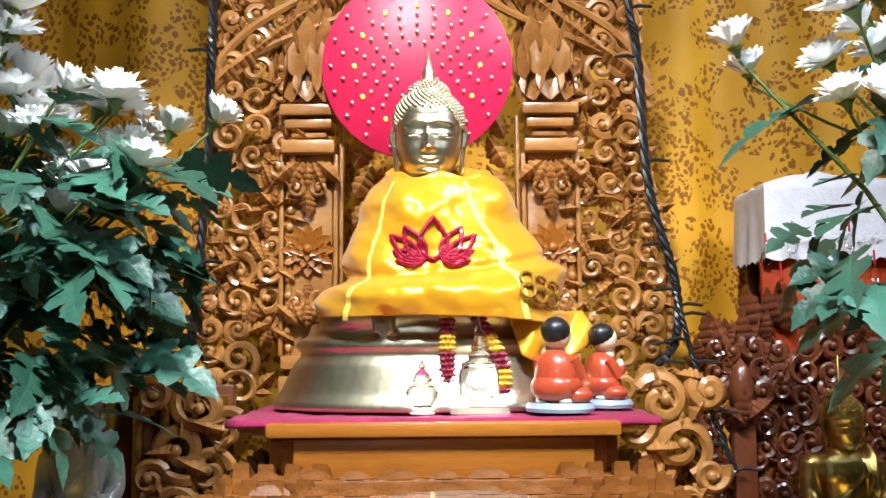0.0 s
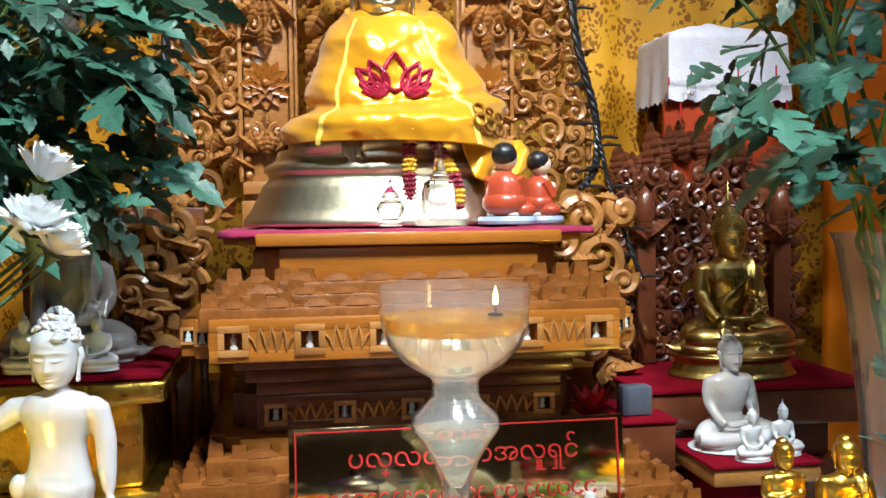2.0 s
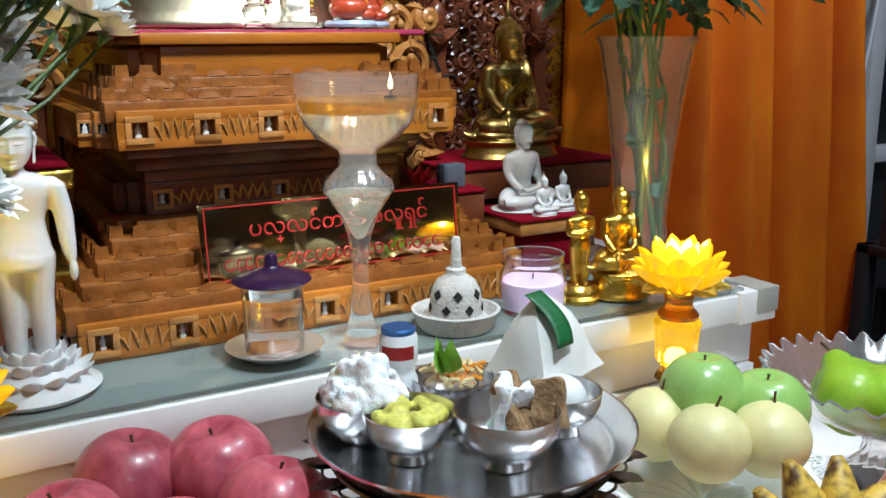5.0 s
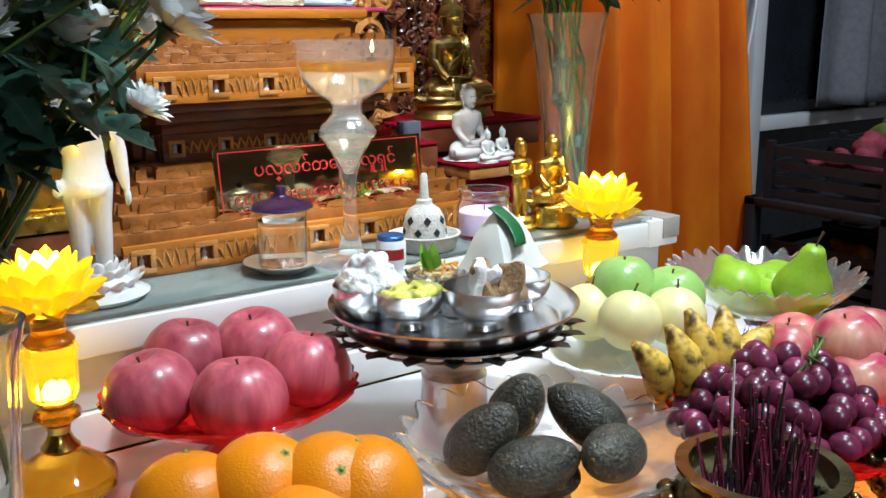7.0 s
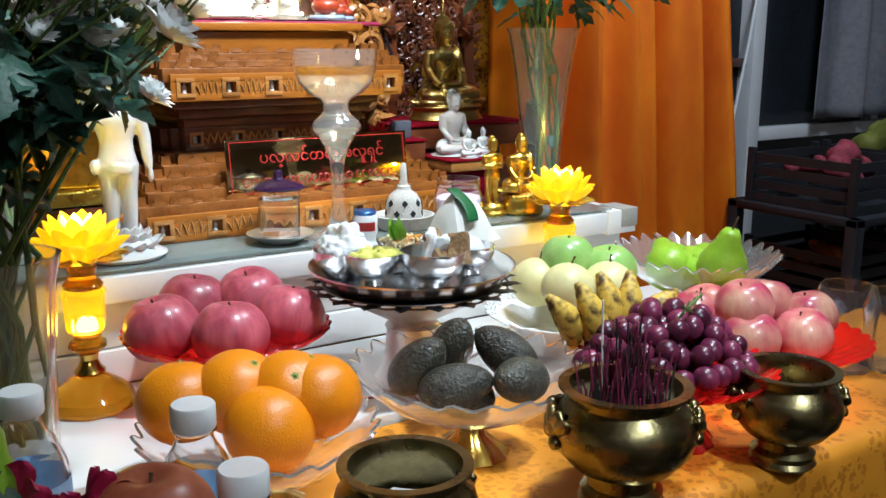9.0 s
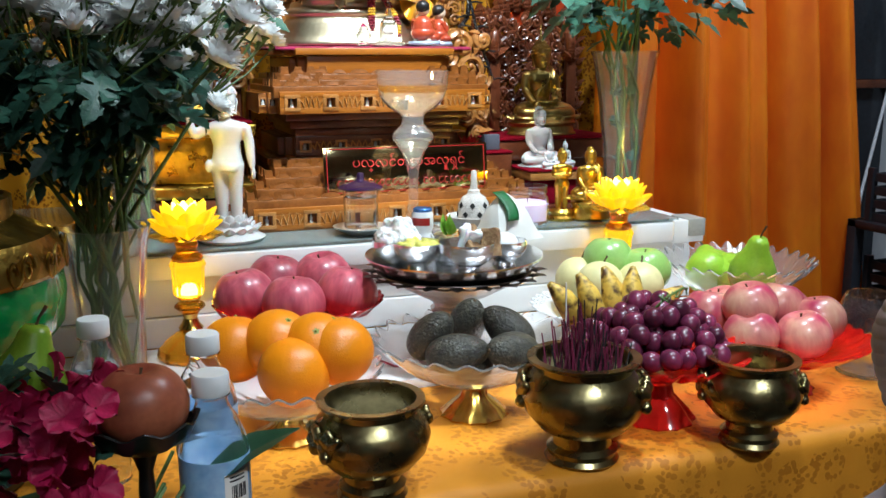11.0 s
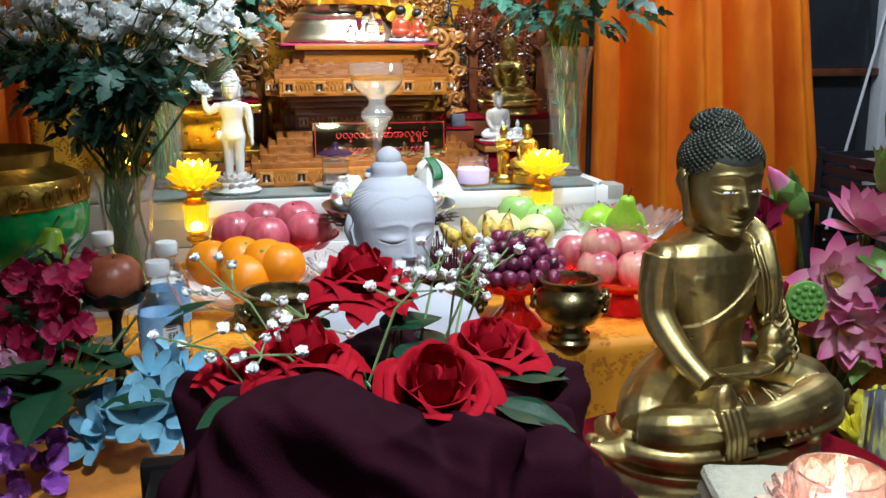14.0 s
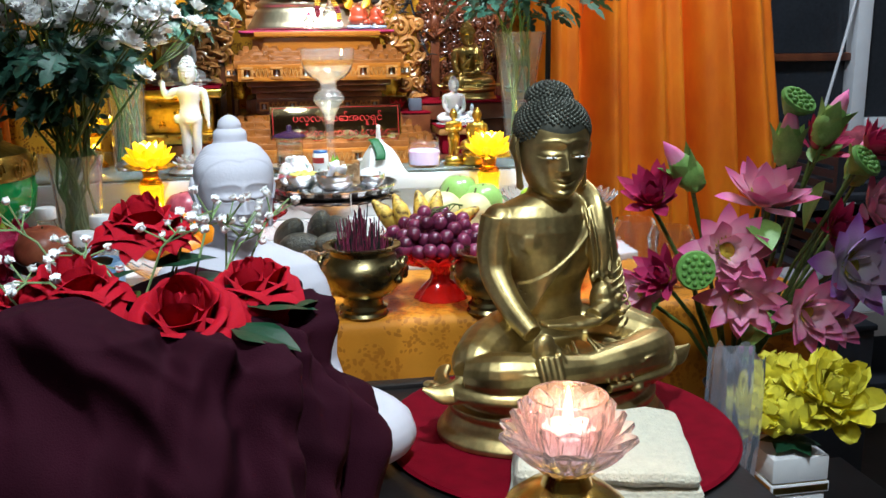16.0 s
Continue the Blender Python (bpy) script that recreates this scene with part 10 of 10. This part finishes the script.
# ---------------- on the front table ----------------
bm = bmesh.new()
lathe(bm, [(0, -0.004), (0.180, -0.004), (0.183, -0.001), (0.180, 0.002), (0, 0.0025)], 64)
solid("crimson_mat", bm, M_REDFELT, "round crimson felt mat under the bronze statue", "mat", at=T(0.163, -0.602, FRONT - 0.003))
tw = thing("folded_towel", T(0.154, -0.764, FRONT + 0.0005) @ rotz(radians(-16)), "folded cream terry towel", "towel")
for k in range(4):
    bm = bmesh.new()
    box(bm, (-0.082 + 0.002 * k, -0.072, 0.015 * k), (0.078 - 0.003 * k, 0.070 - 0.002 * k, 0.015 * k + 0.0148), 0.007)
    bmesh.ops.subdivide_edges(bm, edges=bm.edges[:], cuts=5, use_grid_fill=True)
    for v in bm.verts:
        v.co += Vector([0.0034 * noise.noise(v.co * 35 + Vector((j * 5, k * 7, 0))) for j in range(3)])
    part("fold", bm, M_TOWEL, tw, smooth=70)

cl = thing("crystal_lotus_candle", T(0.076, -0.897, FRONT - 0.0075) @ Matrix.Diagonal((1.02, 1.02, 1.26, 1)), "pink cut-glass lotus candle holder on a gold and glass foot", "candle holder")
bm = bmesh.new()
lathe(bm, [(0, 0), (0.040, 0), (0.042, 0.006), (0.036, 0.030), (0.040, 0.052), (0.041, 0.058), (0, 0.058)], 12)
part("glass_foot", bm, M_CRYSTAL, cl, smooth=15).visible_shadow = False
bm = bmesh.new()
lathe(bm, [(0.041, 0.0585), (0.042, 0.064), (0.030, 0.072), (0.018, 0.076), (0.015, 0.082), (0.022, 0.087), (0, 0.0875)], 36)
part("gold_collar", bm, M_GOLD, cl)
M_PINKCRY = mat("pink_cut_glass", (1.0, 0.86, 0.87), 0.04, 0, 0.0, 10, 0, 100, trans=0.96, ior=1.30, coat=0.8)
bl = part("glass_cup", lathe(bmesh.new(), [(0, 0.088), (0.022, 0.089), (0.027, 0.098), (0.027, 0.128), (0.0245, 0.128), (0.0245, 0.10), (0, 0.095)], 24), M_PINKCRY, cl, smooth=25)
bl.visible_shadow = False
for k, (n, ln, tl, r, z) in enumerate(((12, 0.034, 20, 0.018, 0.090), (12, 0.031, 44, 0.020, 0.093), (12, 0.024, 66, 0.024, 0.101))):
    bm = spoon_petal(bmesh.new(), Matrix(), ln, 0.0225, 0.7, 0.22, 0.003)
    me = mesh_of("glass_petal", bm, M_PINKCRY, 20)
    for i in range(n):
        q = part("glass_petal", me, None, bl, at=rotz(2 * math.pi * (i + 0.5 * (k % 2)) / n) @ T(0, r, z) @ rotx(radians(tl)))
        q.visible_shadow = False
bm = bmesh.new()
lathe(bm, [(0, 0.0955), (0.019, 0.0955), (0.0195, 0.097), (0.0195, 0.108), (0.018, 0.109), (0, 0.1085)], 24)
part("tea_light", bm, M_PLASTICW, cl)
bm = bmesh.new()
flame(bm, (0, 0, 0.110), 1.35)
part("flame", bm, M_FLAME, cl)
lamp("candle_glow", "POINT", (0.076, -0.897, FRONT + 0.150), (0, 0, 0), 0.16, 0.006, (1.0, 0.55, 0.25))

M_WRAP = mat("clear_wrapping_film", (0.93, 0.95, 0.98), 0.08, 0, 0.0, 10, 0.8, 70, trans=0.98, ior=1.10, coat=0.4)
M_BAG = mat("thin_plastic_bag", (0.62, 0.66, 0.76), 0.18, 0, 0.0, 10, 0.9, 50, trans=0.80, ior=1.10)
bm = bmesh.new()
sheet(bm, lambda u, v: Vector((0.055 * (u - 0.5) * (1 + 0.1 * math.sin(9 * v)), 0.006 * noise.noise((u * 6, v * 6, 3)) + 0.01 * math.sin(5 * u) * v, 0.20 * v + 0.004 * math.sin(12 * u) * (v > 0.9))), 24, 30)
sheet(bm, lambda u, v: Vector((0.055 * (u - 0.5) * (1 + 0.1 * math.sin(9 * v)), 0.022 + 0.006 * noise.noise((u * 6, v * 6, 8)), 0.198 * v)), 24, 30)
solid("plastic_bag", bm, M_BAG, "upright thin crinkled clear plastic bag", "bag", at=T(0.372, -0.580, 0.6205) @ rotz(radians(-8)) @ Matrix.Diagonal((0.92, 1, 2.12, 1)), smooth=30)

# ---------------- dim clutter at the right ----------------
rk = thing("storage_rack", T(1.52, 0.80, 0), "dim shelf rack of dark crates by the window", "rack")
for nm, lo, hi in (("shelf_board", (-0.26, -0.18, 0.45), (0.40, 0.18, 0.47)), ("shelf_board", (-0.26, -0.18, 0.74), (0.40, 0.18, 0.76)), ("post", (-0.26, -0.18, 0), (-0.23, -0.15, 0.98)), ("post", (0.37, -0.18, 0), (0.40, -0.15, 0.98)), ("post", (-0.26, 0.15, 0), (-0.23, 0.18, 0.98)), ("post", (0.37, 0.15, 0), (0.40, 0.18, 0.98)), ("shelf_board", (-0.26, -0.18, 0.96), (0.40, 0.18, 0.98))):
    bm = bmesh.new()
    box(bm, lo, hi, 0.003)
    part(nm, bm, M_DARK, rk)


def crate(at, w, d, h, m_=M_DARK):
    th = thing("plastic_crate", at, "dark slatted plastic storage crate", "crate", "crates on the rack")
    for k in range(4):
        bm = bmesh.new()
        z0 = h * k / 4
        for lo, hi in (((-w, -d, z0), (w, -d + 0.006, z0 + h / 4 - 0.012)), ((-w, d - 0.006, z0), (w, d, z0 + h / 4 - 0.012)), ((-w, -d + 0.006, z0), (-w + 0.006, d - 0.006, z0 + h / 4 - 0.012)), ((w - 0.006, -d + 0.006, z0), (w, d - 0.006, z0 + h / 4 - 0.012))):
            box(bm, lo, hi)
        part("slat_band", bm, m_, th)
    bm = bmesh.new()
    box(bm, (-w + 0.006, -d + 0.006, 0.001), (w - 0.006, d - 0.006, 0.008))
    part("crate_floor", bm, m_, th)
    for sx in (-1, 1):
        for sy in (-1, 1):
            bm = bmesh.new()
            box(bm, (sx * w - 0.008, sy * d - 0.008, 0), (sx * w + 0.008, sy * d + 0.008, h))
            part("corner_post", bm, m_, th)
    return th


c0 = crate(T(1.40, 0.79, 0.981), 0.12, 0.14, 0.13)
copy_thing(c0, T(1.70, 0.80, 0.981))
copy_thing(c0, T(1.42, 0.80, 0.761))
copy_thing(c0, T(1.70, 0.80, 0.761))
M_DIMRED = mat("faded_red_cloth", (0.22, 0.03, 0.05), 0.8, 0, 0.4, 30, 0.3, 100)
M_DIMGREEN = mat("olive_bag", (0.14, 0.16, 0.03), 0.6, 0, 0.3, 20, 0.3, 80)
M_DIMORANGE = mat("dull_orange_cloth", (0.24, 0.08, 0.02), 0.8, 0, 0.4, 30, 0.3, 100)
organic(lumps("crumpled_cloth", T(1.40, 0.79, 1.06), 18, 0.09, 0.035, M_DIMRED, "faded red and pink cloth heaped in a crate", "cloth", 5, 0.6, 0.06), 0.008, 3)
organic(lumps("olive_bag", T(1.70, 0.80, 1.08), 14, 0.09, 0.06, M_DIMGREEN, "bulging olive green bag in a crate", "bag", 6, 0.8, 0.08), 0.008, 3)
organic(lumps("crumpled_cloth", T(1.42, 0.80, 0.83), 14, 0.09, 0.03, M_DIMORANGE, "dull orange cloths in a crate", "cloth", 9, 0.6, 0.04), 0.008, 3)
M_PLASTICBAG = mat("grey_polythene", (0.32, 0.32, 0.35), 0.25, 0, 0.2, 20, 0.6, 60)
organic(lumps("polythene_bundle", T(1.22, 0.70, 0.69), 16, 0.10, 0.05, M_PLASTICBAG, "crumpled grey polythene bundle beside the curtain", "bag", 12, 0.7, 0.09), 0.008, 2)
pb = thing("packing_box", T(1.22, 0.70, 0), "plain dark cardboard packing box", "box")
bm = bmesh.new()
box(bm, (-0.14, -0.14, 0.001), (0.14, 0.14, 0.64), 0.004)
part("carton", bm, M_DARK, pb)
bm = bmesh.new()
box(bm, (-0.145, -0.145, 0.6405), (0.145, 0.145, 0.656), 0.003)
part("lid", bm, M_DARK, pb)
for k, (x, y, h) in enumerate(((0.545, 0.155, 0.115), (0.60, 0.115, 0.105))):
    bm = bmesh.new()
    lathe(bm, [(0, 0), (0.040, 0), (0.042, 0.004), (0.040, h * 0.5), (0.043, h * 0.8), (0.036, h), (0.0352, h), (0.042, h * 0.8), (0.039, h * 0.5), (0.040, 0.006), (0, 0.004)], 40, wave=lambda a, q, r: (1 + 0.03 * math.sin(3 * a + q) + 0.02 * math.sin(11 * a + 2 * q), 0))
    solid("wrapped_glass", bm, M_WRAP, "tumbler wrapped in crinkled clear plastic", "glass", "wrapped tumblers", at=T(x, y, CLOTH + 0.0015))
